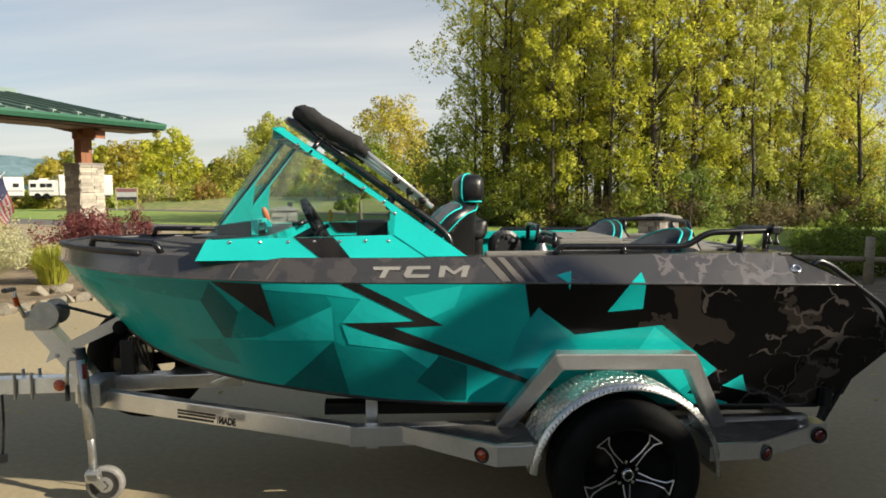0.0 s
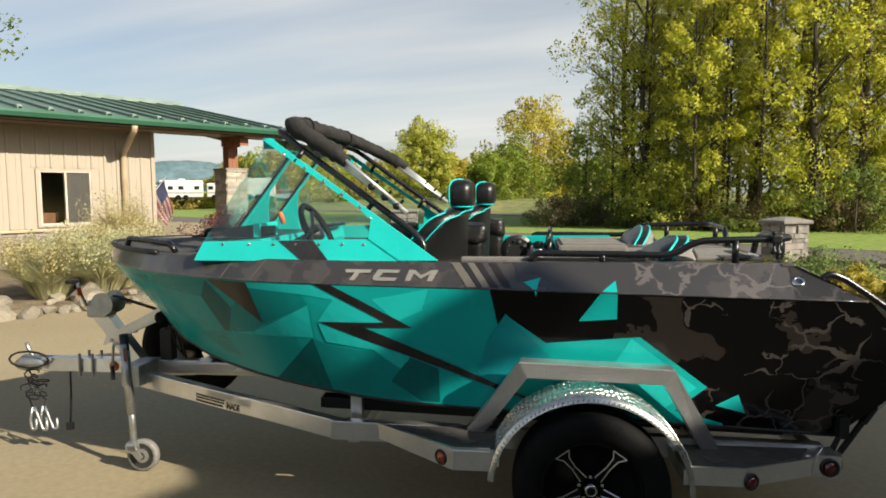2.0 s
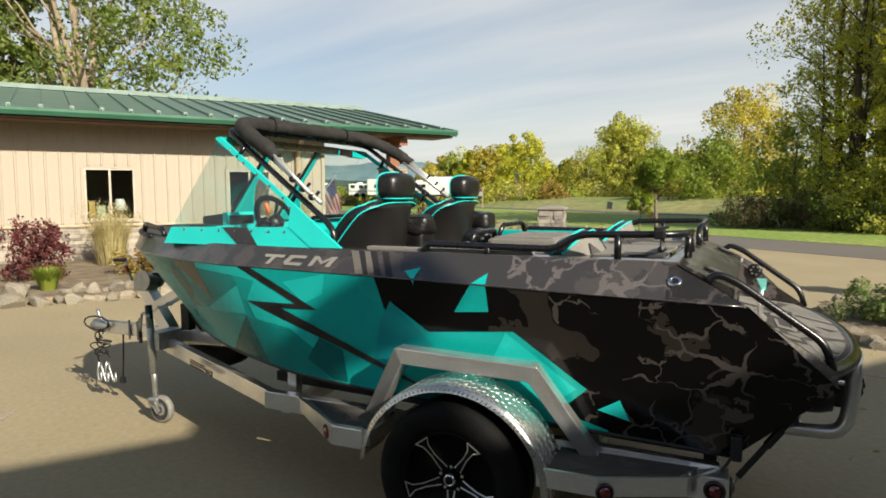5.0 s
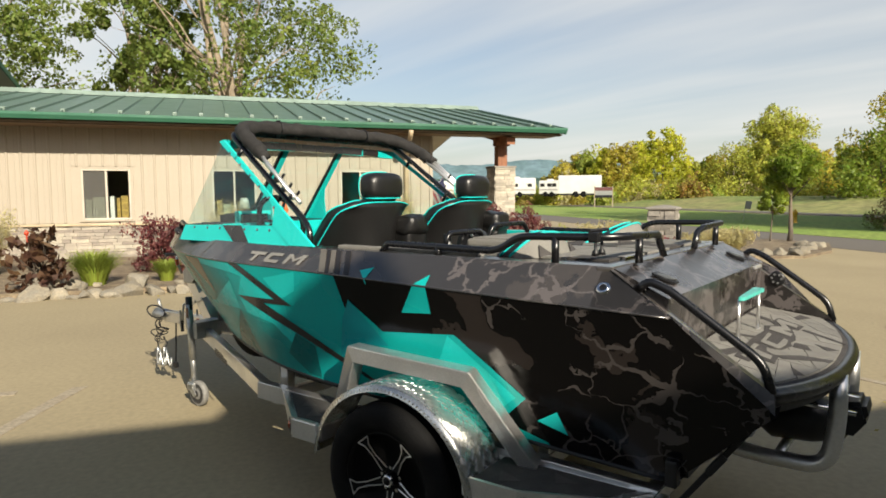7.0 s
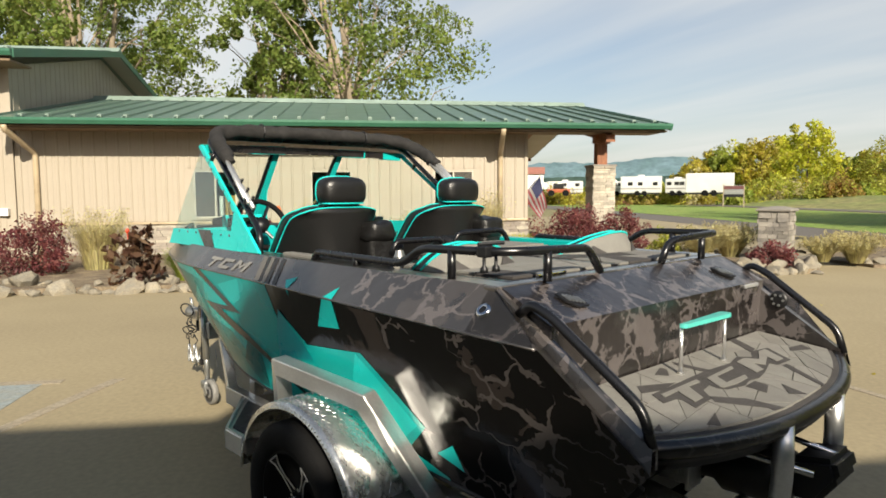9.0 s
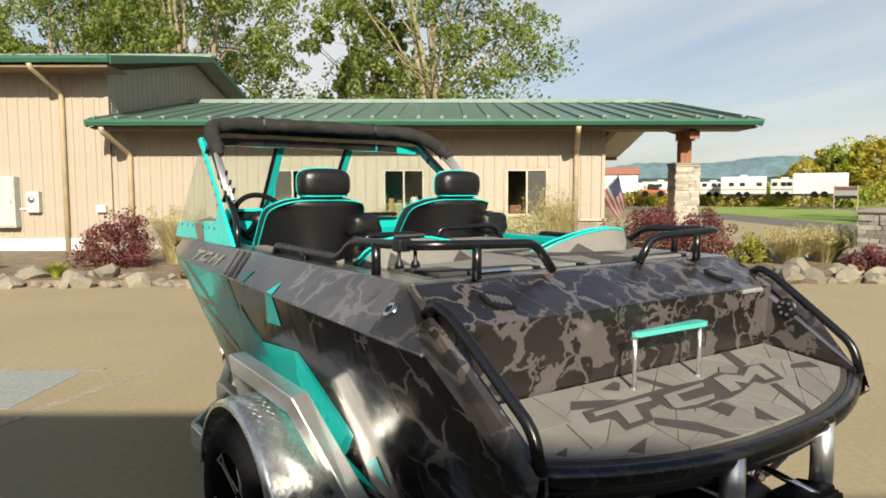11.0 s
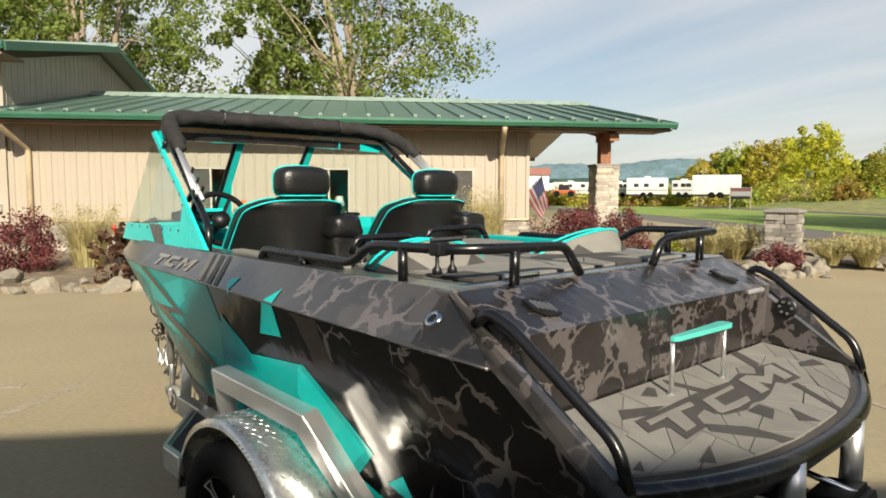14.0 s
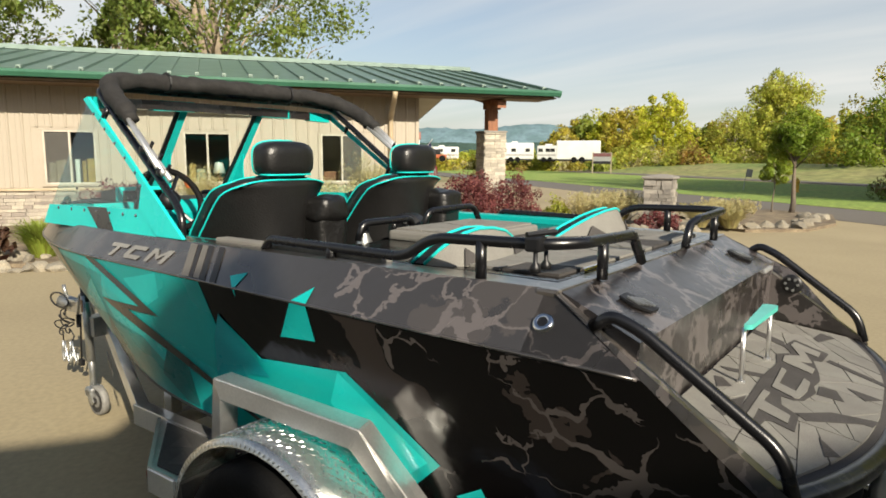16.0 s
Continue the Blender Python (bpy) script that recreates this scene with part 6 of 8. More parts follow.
inner = [platform_edge(-1 + k / 8, 0.022) for k in range(17)]
shards([(WALL_X + 0.012, -0.785)] + inner + [(WALL_X + 0.012, 0.785)], 40, 11, 0.0, gap=0.0035, dark_share=0.0, height=lambda x: floor_z(x) - 0.008)
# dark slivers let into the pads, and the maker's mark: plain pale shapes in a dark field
SLIVERS = (
    ((0.996, -0.436), (1.055, -0.273), (1.066, -0.387), (1.042, -0.483)),
    ((0.91, 0.475), (0.912, 0.529), (1.036, 0.452), (1.049, 0.38)),
    ((1.197, 0.325), (1.203, 0.361), (1.386, 0.235), (1.392, 0.199)),
    ((1.192, -0.291), (1.274, -0.195), (1.389, -0.157), (1.379, -0.219), (1.355, -0.215), (1.226, -0.326)),
    ((1.219, -0.072), (1.214, 0.018), (1.263, 0.019), (1.293, -0.068)),
    ((1.113, 0.623), (1.127, 0.73), (1.181, 0.699), (1.138, 0.576)),
    ((1.284, 0.083), (1.385, 0.054), (1.343, -0.001)),
    ((1.27, -0.419), (1.33, -0.504), (1.298, -0.534)),
    ((0.925, -0.064), (1.054, -0.018), (1.069, -0.053), (0.956, -0.086)),
    ((0.968, -0.267), (0.936, -0.176), (0.961, -0.169), (1.003, -0.226)),
    ((1.211, -0.664), (1.247, -0.704), (1.225, -0.72)),
)
MARK_FIELD = ((1.069, -0.463), (1.054, -0.063), (1.065, 0.138), (1.042, 0.256), (1.082, 0.316), (1.043, 0.396), (1.06, 0.52), (1.19, 0.433), (1.185, 0.31), (1.157, 0.299), (1.195, 0.157),
              (1.209, 0.069), (1.201, 0.0), (1.215, -0.061), (1.196, -0.167), (1.171, -0.189), (1.136, -0.184), (1.151, -0.258), (1.205, -0.308), (1.214, -0.438), (1.154, -0.412), (1.137, -0.422), (1.133, -0.496))
MARK_SHAPES = (
    ((1.090, -0.440), (1.085, -0.178), (1.106, -0.190), (1.104, -0.275), (1.186, -0.332), (1.190, -0.398), (1.106, -0.355), (1.110, -0.450)),
    ((1.100, -0.129), (1.088, 0.100), (1.106, 0.081), (1.111, -0.074), (1.165, -0.107), (1.165, 0.048), (1.187, 0.019), (1.192, -0.078), (1.183, -0.164), (1.17, -0.173)),
    ((1.077, 0.176), (1.071, 0.253), (1.113, 0.305), (1.065, 0.416), (1.067, 0.477), (1.166, 0.414), (1.167, 0.345), (1.118, 0.372), (1.159, 0.254), (1.119, 0.229), (1.178, 0.185), (1.178, 0.120)),
)
for poly in SLIVERS:
    part("dark_pad", prism(on_floor(poly, 0.0008), (0, 0, 0.0012)), M_FOAM_DARK, boat)
part("mark_field", prism(on_floor(MARK_FIELD, 0.0012), (0, 0, 0.0013)), M_FOAM_DARK, boat)
for poly in MARK_SHAPES:
    part("mark_block", prism(on_floor(poly, 0.003), (0, 0, 0.0025)), M_FOAM, boat)

# grab handle on the platform
gh = part("grab_handle", prism(rounded(((0.990, -0.185, 1.182), (1.040, -0.185, 1.182), (1.052, 0.185, 1.182), (1.002, 0.185, 1.182), (0.990, -0.185, 1.182)), 0.022)[1:-1], (0, 0, 0.016)), M_MINT, boat, "mint-green grab bar on two steel posts")
for x, y in ((1.015, -0.165), (1.030, 0.160)):
    part("post", tube(((x, y, floor_z(x)), (x, y, 1.184)), 0.0075, 10), M_ALU, gh, smooth=True)
    part("foot", tube(((x, y, floor_z(x)), (x, y, floor_z(x) + 0.006)), 0.013, 12), M_ALU, gh)

# vents, plug, chrome pieces on the stern
def slope_pose(x, y):
    t = (x - 0.695) / (CREASE_X - 0.695)
    return pose(x, y, 1.366 + (CREASE_TOP - 1.366) * t + 0.004, 0, math.degrees(math.atan2(1.366 - CREASE_TOP, CREASE_X - 0.695)), 0)


for y in (-0.59, 0.575):
    m = slope_pose(0.825, y) @ Matrix.Scale(0.85, 4)
    vent = part("vent", prism([m @ Vector(p) for p in ((-0.055, -0.05, 0), (0.0, -0.05, 0), (0.055, -0.012, 0), (0.055, 0.05, 0), (0.005, 0.05, 0), (-0.055, 0.012, 0))], (0.003, 0, 0.007)), M_PLASTIC, boat, "black grille vent")
    for k in range(5):
        part("slat", box(-0.036 + 0.008 * k, 0.012 + 0.008 * k, -0.034 + k * 0.015, -0.026 + k * 0.015, 0.010, 0.016, m=m), M_ZINC, vent)
plug = part("side_plug", lathe(((0.0, 0.012), (0.028, 0.012), (0.040, 0.008), (0.043, 0.0)), pose(0.995, INNER_Y - 0.001, 1.175, 90, 0, 0), 24), M_PLASTIC, boat, "round black socket cover", smooth=True)
for k in range(6):
    part("stud", tube(((0.995 + 0.025 * math.cos(k), INNER_Y - 0.014, 1.175 + 0.025 * math.sin(k)), (0.995 + 0.025 * math.cos(k), INNER_Y - 0.02, 1.175 + 0.025 * math.sin(k))), 0.006, 8), M_ZINC, plug)
part("chrome_latch", box(0.910, 0.926, 0.60, 0.74, 1.240, 1.258, 0.006), M_TUBE, boat)
for port in (True, False):
    f = (lambda p: p) if port else mirror
    c = Vector(f(hull_point(0.69, 1.48)))
    w = Vector((0, -0.72, 0.69)) if port else Vector((0, 0.72, 0.69))
    fit = part("side_fitting", lathe(((0.014, 0.008), (0.018, 0.011), (0.027, 0.008), (0.030, 0.0)), Matrix.Translation(c) @ w.to_track_quat("Z", "Y").to_matrix().to_4x4(), 24), M_CHROME, boat, "round chrome fitting with a dark bore", smooth=True)
    part("bore", lathe(((0.0, 0.005), (0.0155, 0.006)), Matrix.Translation(c) @ w.to_track_quat("Z", "Y").to_matrix().to_4x4(), 20), M_PLASTIC, fit)

# rails
R = 0.0165
for port in (True, False):
    f = (lambda p: p) if port else mirror
    # wing rail
    rail = part("wing_rail", tube(rounded([f(p) for p in ((0.80, -0.84, 1.288), (0.845, -0.837, 1.328), (0.92, -0.83, 1.298), (1.245, -0.815, 1.068), (1.275, -0.815, 0.965))], 0.06), R, 10), M_PIPE, boat, "black pipe grab rail", smooth=True)
    # long deck rail: low forward run, then raised
    pts = [f(p) for p in ((-0.52, -0.81, 1.37), (-0.49, -0.81, 1.412), (0.16, -0.81, 1.405), (0.265, -0.81, 1.475), (0.64, -0.80, 1.482), (0.715, -0.72, 1.484), (0.71, -0.35, 1.474), (0.695, -0.30, 1.455), (0.70, -0.235, 1.372))]
    rail = part("deck_rail", tube(rounded(pts, 0.06), R, 10), M_PIPE, boat, "black pipe deck rail", smooth=True)
    for p, top in (((-0.17, -0.81), 1.41), ((0.44, -0.807), 1.478), ((0.713, -0.585), 1.480)):
        part("post", tube([f((p[0], p[1], 1.366)), f((p[0], p[1], top))], R, 10), M_PIPE, rail, smooth=True)
    # bow rail
    b0, b1 = hull_point(-2.86, 2), hull_point(-2.48, 2)
    pts = [f(p) for p in ((b0[0], b0[1] + 0.03, b0[2]), (b0[0] + 0.01, b0[1] + 0.03, b0[2] + 0.055), (b1[0], b1[1] + 0.05, b1[2] + 0.05), (b1[0] + 0.03, b1[1] + 0.05, b1[2]))]
    part("bow_rail", tube(rounded(pts, 0.04), R, 10), M_PIPE, boat, smooth=True)

# clamp with two hanging knobs on the port rail
cl = part("rail_clamp", box(0.595, 0.64, -0.835, -0.785, 1.462, 1.504, 0.008), M_PLASTIC, boat, "black rail clamp with hanging knobs")
part("clamp_lever", tube(((0.60, -0.83, 1.508), (0.64, -0.74, 1.512)), 0.008, 6), M_PLASTIC, cl)
for y in (-0.825, -0.765):
    part("knob", lathe(((0.0, 0.0), (0.006, 0.0), (0.006, -0.03), (0.014, -0.04), (0.016, -0.055), (0.0, -0.058)), pose(0.625, y, 1.465), 12), M_PLASTIC, cl, smooth=True)

# engine cover pads and rear cushions
for s, seed in ((-1, 31), (1, 32)):
    y0, y1 = sorted((s * 0.03, s * 0.67))
    shards([(-0.02, y0), (0.62, y0), (0.62, y1), (-0.02, y1)], 16, seed, 1.372, 0.005, dark_share=0.2)
part("cover_joint", box(-0.28, 0.62, -0.012, 0.012, 1.372, 1.378), M_PLASTIC, boat)
part("deck_hinge", tube(((0.635, -0.55, 1.378), (0.635, -0.38, 1.378)), 0.008, 8), M_CHROME, boat)


ARCH = ((0.0, 0.0), (0.15, 0.43), (0.35, 0.77), (0.55, 0.95), (0.72, 1.0), (0.86, 0.88), (0.95, 0.54), (1.0, 0.0))


def rear_seat(side):
    """A rear backrest leaning aft: an arched black vinyl front and top strip between two teal pipings, grey foam behind."""
    front, strip, back = [], [], []
    for k in range(25):
        q = k / 24
        h = lerp_table(q, ARCH)
        y, z, x = side * (0.17 + 0.56 * q), 1.372 + 0.108 * h, 0.12 + 0.10 * h
        front.append([(0.095, y, 1.366), (0.09 + 0.35 * (x - 0.09), y, 1.366 + 0.66 * (z - 1.366)), (x, y, z)])
        strip.append([(x, y, z), (x + 0.025, y, z + 0.004), (x + 0.052, y, z)])
        back.append([(x + 0.052, y, z), (x + 0.075, y, 1.372 + 0.5 * (z - 1.372)), (x + 0.11, y, 1.366)])

    def cloth(name, rows, mat, parent, label=""):
        bm = bmesh.new()
        grid = [[bm.verts.new(p) for p in r] for r in rows]
        for a, b in zip(grid, grid[1:]):
            for i in range(len(a) - 1):
                bm.faces.new((a[i], a[i + 1], b[i + 1], b[i]))
        return part(name, bm, mat, parent, label, smooth=True)

    c = cloth("rear_backrest", back, M_FOAM, boat, "arched rear backrest of grey foam and black vinyl")
    cloth("vinyl_front", front, M_VINYL, c, "black vinyl front")
    cloth("top_strip", strip, M_VINYL, c)
    for k in (0, 2):
        part("piping", tube([(r[k][0], r[k][1], r[k][2] + 0.002) for r in strip], 0.0062, 6), M_TEAL_LIGHT, c, smooth=True)
    for a, b, d in ((4, 7, 10), (18, 21, 22)):
        part("pad", prism([Vector(back[a][2]) + Vector((0.001, 0, 0.008)), Vector(back[b][1]) + Vector((0.004, 0, 0.01)), Vector(back[d][2]) + Vector((0.001, 0, 0.008))], (0.003, 0, 0.002)), M_FOAM_DARK, c)


rear_seat(-1), rear_seat(1)
part("centre_table", box(-0.36, 0.02, -0.30, 0.30, 1.372, 1.412, 0.012), M_FOAM, boat, "flat grey foam-topped centre deck")
shards([(-0.34, -0.28), (0.0, -0.28), (0.0, 0.28), (-0.34, 0.28)], 9, 41, 1.412, 0.005)
part("back_bar", tube(rounded(((-0.42, 0.0, 1.372), (-0.40, 0.02, 1.47), (-0.39, 0.38, 1.475), (-0.38, 0.43, 1.372)), 0.06), 0.015, 8), M_PIPE, boat, "black pipe seat bar", smooth=True)
part("back_bar", tube(rounded(((-0.42, -0.42, 1.372), (-0.41, -0.40, 1.445), (-0.40, -0.10, 1.445), (-0.42, -0.06, 1.372)), 0.06), 0.015, 8), M_PIPE, boat, smooth=True)


# ---- windscreen ----
def lean_y(z):
    """Half width of the screen at a height: it leans in towards the top."""
    return 0.855 - 0.075 * (z - 1.37) / 0.62


for port in (True, False):
    s = -1 if port else 1
    P = lambda x, z, o=0.0: (x, s * (lean_y(z) + o), z)
    out = (0, s * 0.012, 0)
    part("screen_coaming", prism([P(-2.235, 1.372), P(-2.185, 1.468), P(-1.30, 1.482), P(-1.06, 1.372)], out), M_TEAL_LIGHT, boat, "teal screen coaming")
    part("screen_brace", prism([P(-1.875, 1.985), P(-1.835, 1.995), P(-0.965, 1.378), P(-1.16, 1.378), P(-1.315, 1.484), P(-1.305, 1.575), P(-1.36, 1.63)], (0, s * 0.016, 0)), M_TEAL_LIGHT, boat, "teal side brace plate")
    part("dark_patch", prism([P(-1.78, 1.474, 0.013), P(-1.60, 1.477, 0.013), P(-1.52, 1.376, 0.013), P(-1.66, 1.376, 0.013)], (0, s * 0.002, 0)), M_BLACKWRAP, boat)
    g = part("side_glass", prism([P(-2.18, 1.47, -0.004), P(-1.872, 1.975, -0.004), P(-1.37, 1.62, -0.004), P(-1.315, 1.57, -0.004), P(-1.32, 1.48, -0.004)], (0, s * 0.005, 0)), M_GLASS, boat)
    g.visible_shadow = False
    for x, z in ((-1.76, 1.925), (-1.65, 1.852), (-1.55, 1.785), (-1.455, 1.72), (-1.36, 1.655), (-1.31, 1.60)):
        c = Vector(P(x, z - 0.015, 0.016))
        part("bolt", lathe(((0.0, 0.005), (0.006, 0.004), (0.009, 0.0)), Matrix.Translation(c) @ Vector((0, s, 0)).to_track_quat("Z", "Y").to_matrix().to_4x4(), 10), M_CHROME, boat, smooth=True)
    for x in (-2.08, -1.94, -1.81, -1.69, -1.57, -1.45, -1.34):
        c = Vector(P(x, 1.455, 0.012))
        part("bolt", lathe(((0.0, 0.005), (0.006, 0.004), (0.009, 0.0)), Matrix.Translation(c) @ Vector((0, s, 0)).to_track_quat("Z", "Y").to_matrix().to_4x4(), 10), M_CHROME, boat, smooth=True)
# front: two raked glass panels with slim black posts behind, and centre posts
TOPX, BASEX = -1.86, -2.33
for y0, y1 in ((-0.775, -0.26), (-0.25, 0.295), (0.305, 0.775)):
    k0, k1 = y0 / 0.775, y1 / 0.775
    base = lambda k: (BASEX + 0.13 * k * k, 0.845 * k, 1.455)
    topp = lambda k: (TOPX - 0.05 * (1 - k * k), 0.775 * k, 1.978)
    bm = prism([base(k0), base(k1), topp(k1), topp(k0)], (0.004, 0, 0.002))
    g = part("front_glass", bm, M_GLASS, boat)
    g.visible_shadow = False
part("top_bar", tube(rounded(((-1.852, -0.775, 1.968), (-1.875, -0.57, 1.978), (-1.90, 0, 1.984), (-1.875, 0.57, 1.978), (-1.852, 0.775, 1.968)), 0.2), 0.024, 4, square=True), M_BLACKWRAP, boat, "black top rail of the windscreen with teal sleeves")
for y0, y1 in ((-0.775, -0.70), (-0.45, -0.20), (0.25, 0.46), (0.62, 0.775)):
    px = lambda y: -1.90 + 0.048 * (y / 0.775) ** 2
    pz = lambda y: 1.984 - 0.016 * (y / 0.775) ** 2
    part("rail_sleeve", tube([(px(y0), y0, pz(y0)), (px((y0 + y1) / 2), (y0 + y1) / 2, pz((y0 + y1) / 2)), (px(y1), y1, pz(y1))], 0.0275, 4, square=True), M_TEAL, boat)
for y in (-0.245, 0.265):
    m = (BASEX + 0.01, y * 1.0, 1.44)
    part("screen_post", prism([(m[0] - 0.005, m[1] - 0.022, m[2]), (m[0] - 0.005, m[1] + 0.022, m[2]), (-1.905, y + 0.020, 1.99), (-1.905, y - 0.020, 1.99)], (0.03, 0, 0.0)), M_TEAL_LIGHT, boat)
    part("post_strip", prism([(m[0] + 0.0, m[1] - 0.050, m[2]), (m[0] + 0.0, m[1] - 0.026, m[2]), (-1.89, y - 0.024, 1.985), (-1.89, y - 0.048, 1.985)], (0.012, 0, 0)), M_PLASTIC, boat)
    part("post_gusset", prism([(m[0] + 0.03, m[1], 1.42), (m[0] + 0.27, m[1], 1.42), (m[0] + 0.24, m[1], 1.52), (m[0] + 0.235, m[1] * 0.985, 1.64), (m[0] + 0.25, m[1] * 0.97, 1.74), (m[0] + 0.17, m[1] * 0.98, 1.66)], (0, 0.008, 0)), M_TEAL, boat)
part("screen_base", prism([(BASEX - 0.05, -0.03, 1.40), (-2.24, -0.855, 1.375), (-2.19, -0.855, 1.46), (BASEX + 0.01, 0.0, 1.46)], (0.01, 0, 0)), M_TEAL, boat)
part("screen_base", prism([(BASEX - 0.05, 0.03, 1.40), (-2.24, 0.855, 1.375), (-2.19, 0.855, 1.46), (BASEX + 0.01, 0.0, 1.46)], (0.01, 0, 0)), M_TEAL, boat)

part("dark_patch", prism([(-1.757, 0.838, 1.474), (-1.56, 0.838, 1.474), (-1.495, 0.848, 1.40), (-1.692, 0.848, 1.40)], (0, -0.003, 0)), M_BLACKWRAP, boat)

# dash
part("dash_top", prism([(-2.20, -0.76, 1.455), (-1.92, -0.76, 1.475), (-1.90, -0.76, 1.40), (-1.92, -0.76, 1.30), (-2.10, -0.76, 1.30)], (0, 1.52, 0)), M_TEAL, boat, "teal dashboard")
part("dash_shelf", box(-2.30, -1.93, -0.66, 0.66, 1.462, 1.474, 0.004), M_PLASTIC, boat)
pod = part("dash_pod", prism([(-2.20, -0.585, 1.44), (-2.20, -0.585, 1.522), (-2.02, -0.585, 1.543), (-2.004, -0.585, 1.543), (-2.004, -0.585, 1.44)], (0, 0.26, 0)), M_PLASTIC, boat, "black instrument pod with a teal-framed screen")
for box_of in ((-0.590, -0.568, 1.442, 1.550), (-0.342, -0.320, 1.442, 1.550), (-0.568, -0.342, 1.530, 1.550), (-0.568, -0.342, 1.442, 1.458)):
    part("screen_bezel", box(-2.03, -1.996, *box_of, 0.003), M_TEAL_LIGHT, pod)
part("display", box(-2.004, -2.0005, -0.566, -0.344, 1.460, 1.528), M_DISPLAY, pod, "dark green glossy display")
part("grab_bar", tube(rounded(((-1.93, 0.20, 1.49), (-1.86, 0.21, 1.50), (-1.86, 0.62, 1.50), (-1.93, 0.63, 1.49)), 0.04), 0.014, 8), M_PIPE, boat, smooth=True)
part("side_box", box(-1.55, -1.33, 0.65, 0.745, 1.36, 1.50, 0.02), M_PLASTIC, boat, "black side pocket")
tag = part("orange_float", lathe(((0.0, 0.0), (0.016, 0.005), (0.018, 0.05), (0.012, 0.075), (0, 0.08)), pose(-2.02, -0.16, 1.53, 12, -14, 0), 12), surface("orange_float", (0.65, 0.17, 0.05), rough=0.5), boat, "orange key float", smooth=True)

# steering wheel
wm = pose(-1.70, -0.47, 1.495, 0, 62, 0)
ring = [wm @ Vector((0.165 * math.cos(a * math.pi / 18), 0.165 * math.sin(a * math.pi / 18), 0)) for a in range(37)]
wheel = part("steering_wheel", tube(ring, 0.017, 10, caps=False), M_RUBBER, boat, "black steering wheel", smooth=True)
for a in (0.5, 2.6, 4.71):
    part("spoke", tube((wm @ Vector((0, 0, -0.03)), wm @ Vector((0.16 * math.cos(a), 0.16 * math.sin(a), 0))), 0.011, 6), M_PIPE, wheel)
part("column", tube((wm @ Vector((0, 0, 0.0)), wm @ Vector((0, 0, -0.22))), 0.03, 10), M_PLASTIC, wheel)
part("hub", lathe(((0.0, 0.02), (0.045, 0.015), (0.05, -0.03)), wm, 16), M_PLASTIC, wheel, smooth=True)
part("throttle", tube(rounded(((-1.72, -0.66, 1.40), (-1.69, -0.655, 1.50), (-1.64, -0.64, 1.52)), 0.03), 0.012, 8), M_PLASTIC, boat)


# ---- seats ----
def soft(centre, half, power=3.5, nu=24, nv=14, jitter=0.0):
    """A stuffed cushion: a rounded block with no hard edges."""
    bm = bmesh.new()
    rows = []
    for j in range(nv + 1):
        b = -math.pi / 2 + math.pi * j / nv
        row = []
        for i in range(nu):
            a = 2 * math.pi * i / nu
            d = (math.cos(a) * math.cos(b), math.sin(a) * math.cos(b), math.sin(b))
            k = sum(abs(c) ** power for c in d) ** (-1 / power)
            p = Vector([centre[q] + half[q] * d[q] * k for q in range(3)])
            if jitter:
                p += Vector((noise.noise(p * 11), noise.noise(p * 11 + Vector((7, 0, 0))), noise.noise(p * 11 + Vector((0, 7, 0))))) * jitter
            row.append(bm.verts.new(p))
        rows.append(row)
    for a, b in zip(rows, rows[1:]):
        for i in range(nu):
            bm.faces.new((a[i], a[(i + 1) % nu], b[(i + 1) % nu], b[i]))
    bmesh.ops.remove_doubles(bm, verts=bm.verts[:], dist=1e-4)
    return bm


BACK_Z0, BACK_Z1 = 0.98, 1.612
EDGE_X = ((0.98, -0.40), (1.20, -0.34), (1.36, -0.275), (1.49, -0.17), (1.585, -0.08), (1.612, -0.03))


def back_point(t, k, side, y, ax):
    """t up, k across from -1 to 1; side 1 is the rear face, 0 the front edge of the gusset. ax is the rear face's place."""
    z = BACK_Z0 + (BACK_Z1 - BACK_Z0) * t
    half = 0.285 * (1 - 0.20 * max(0.0, (t - 0.84) / 0.16) ** 2.6)
    edge = lerp_table(z, EDGE_X)
    rear = edge * abs(k) ** 2.4 - 0.02 * (1 - t)
    front = edge - 0.075 + 0.06 * (1 - t) * (1 - k * k)
    return Vector((ax + (rear if side else min(front, rear - 0.05)), y + half * k, z + (0.0 if side else 0.012) - 0.02 * max(0.0, (t - 0.9) / 0.1) * k ** 4))


def seat_shell(y, ax, rows=18, cols=18):
    bm = bmesh.new()
    sheets = []
    for side in (0, 1):
        grid = [[bm.verts.new(back_point(j / rows, -1 + 2 * i / cols, side, y, ax)) for i in range(cols + 1)] for j in range(rows + 1)]
        for a, b in zip(grid, grid[1:]):
            for i in range(cols):
                bm.faces.new((a[i], a[i + 1], b[i + 1], b[i]))
        sheets.append(grid)
    f, r = sheets
    for j in range(rows):
        bm.faces.new((f[j][0], f[j + 1][0], r[j + 1][0], r[j][0])), bm.faces.new((f[j][-1], r[j][-1], r[j + 1][-1], f[j + 1][-1]))
    for i in range(cols):
        bm.faces.new((f[-1][i], r[-1][i], r[-1][i + 1], f[-1][i + 1]))
    bmesh.ops.recalc_face_normals(bm, faces=bm.faces[:])
    return bm


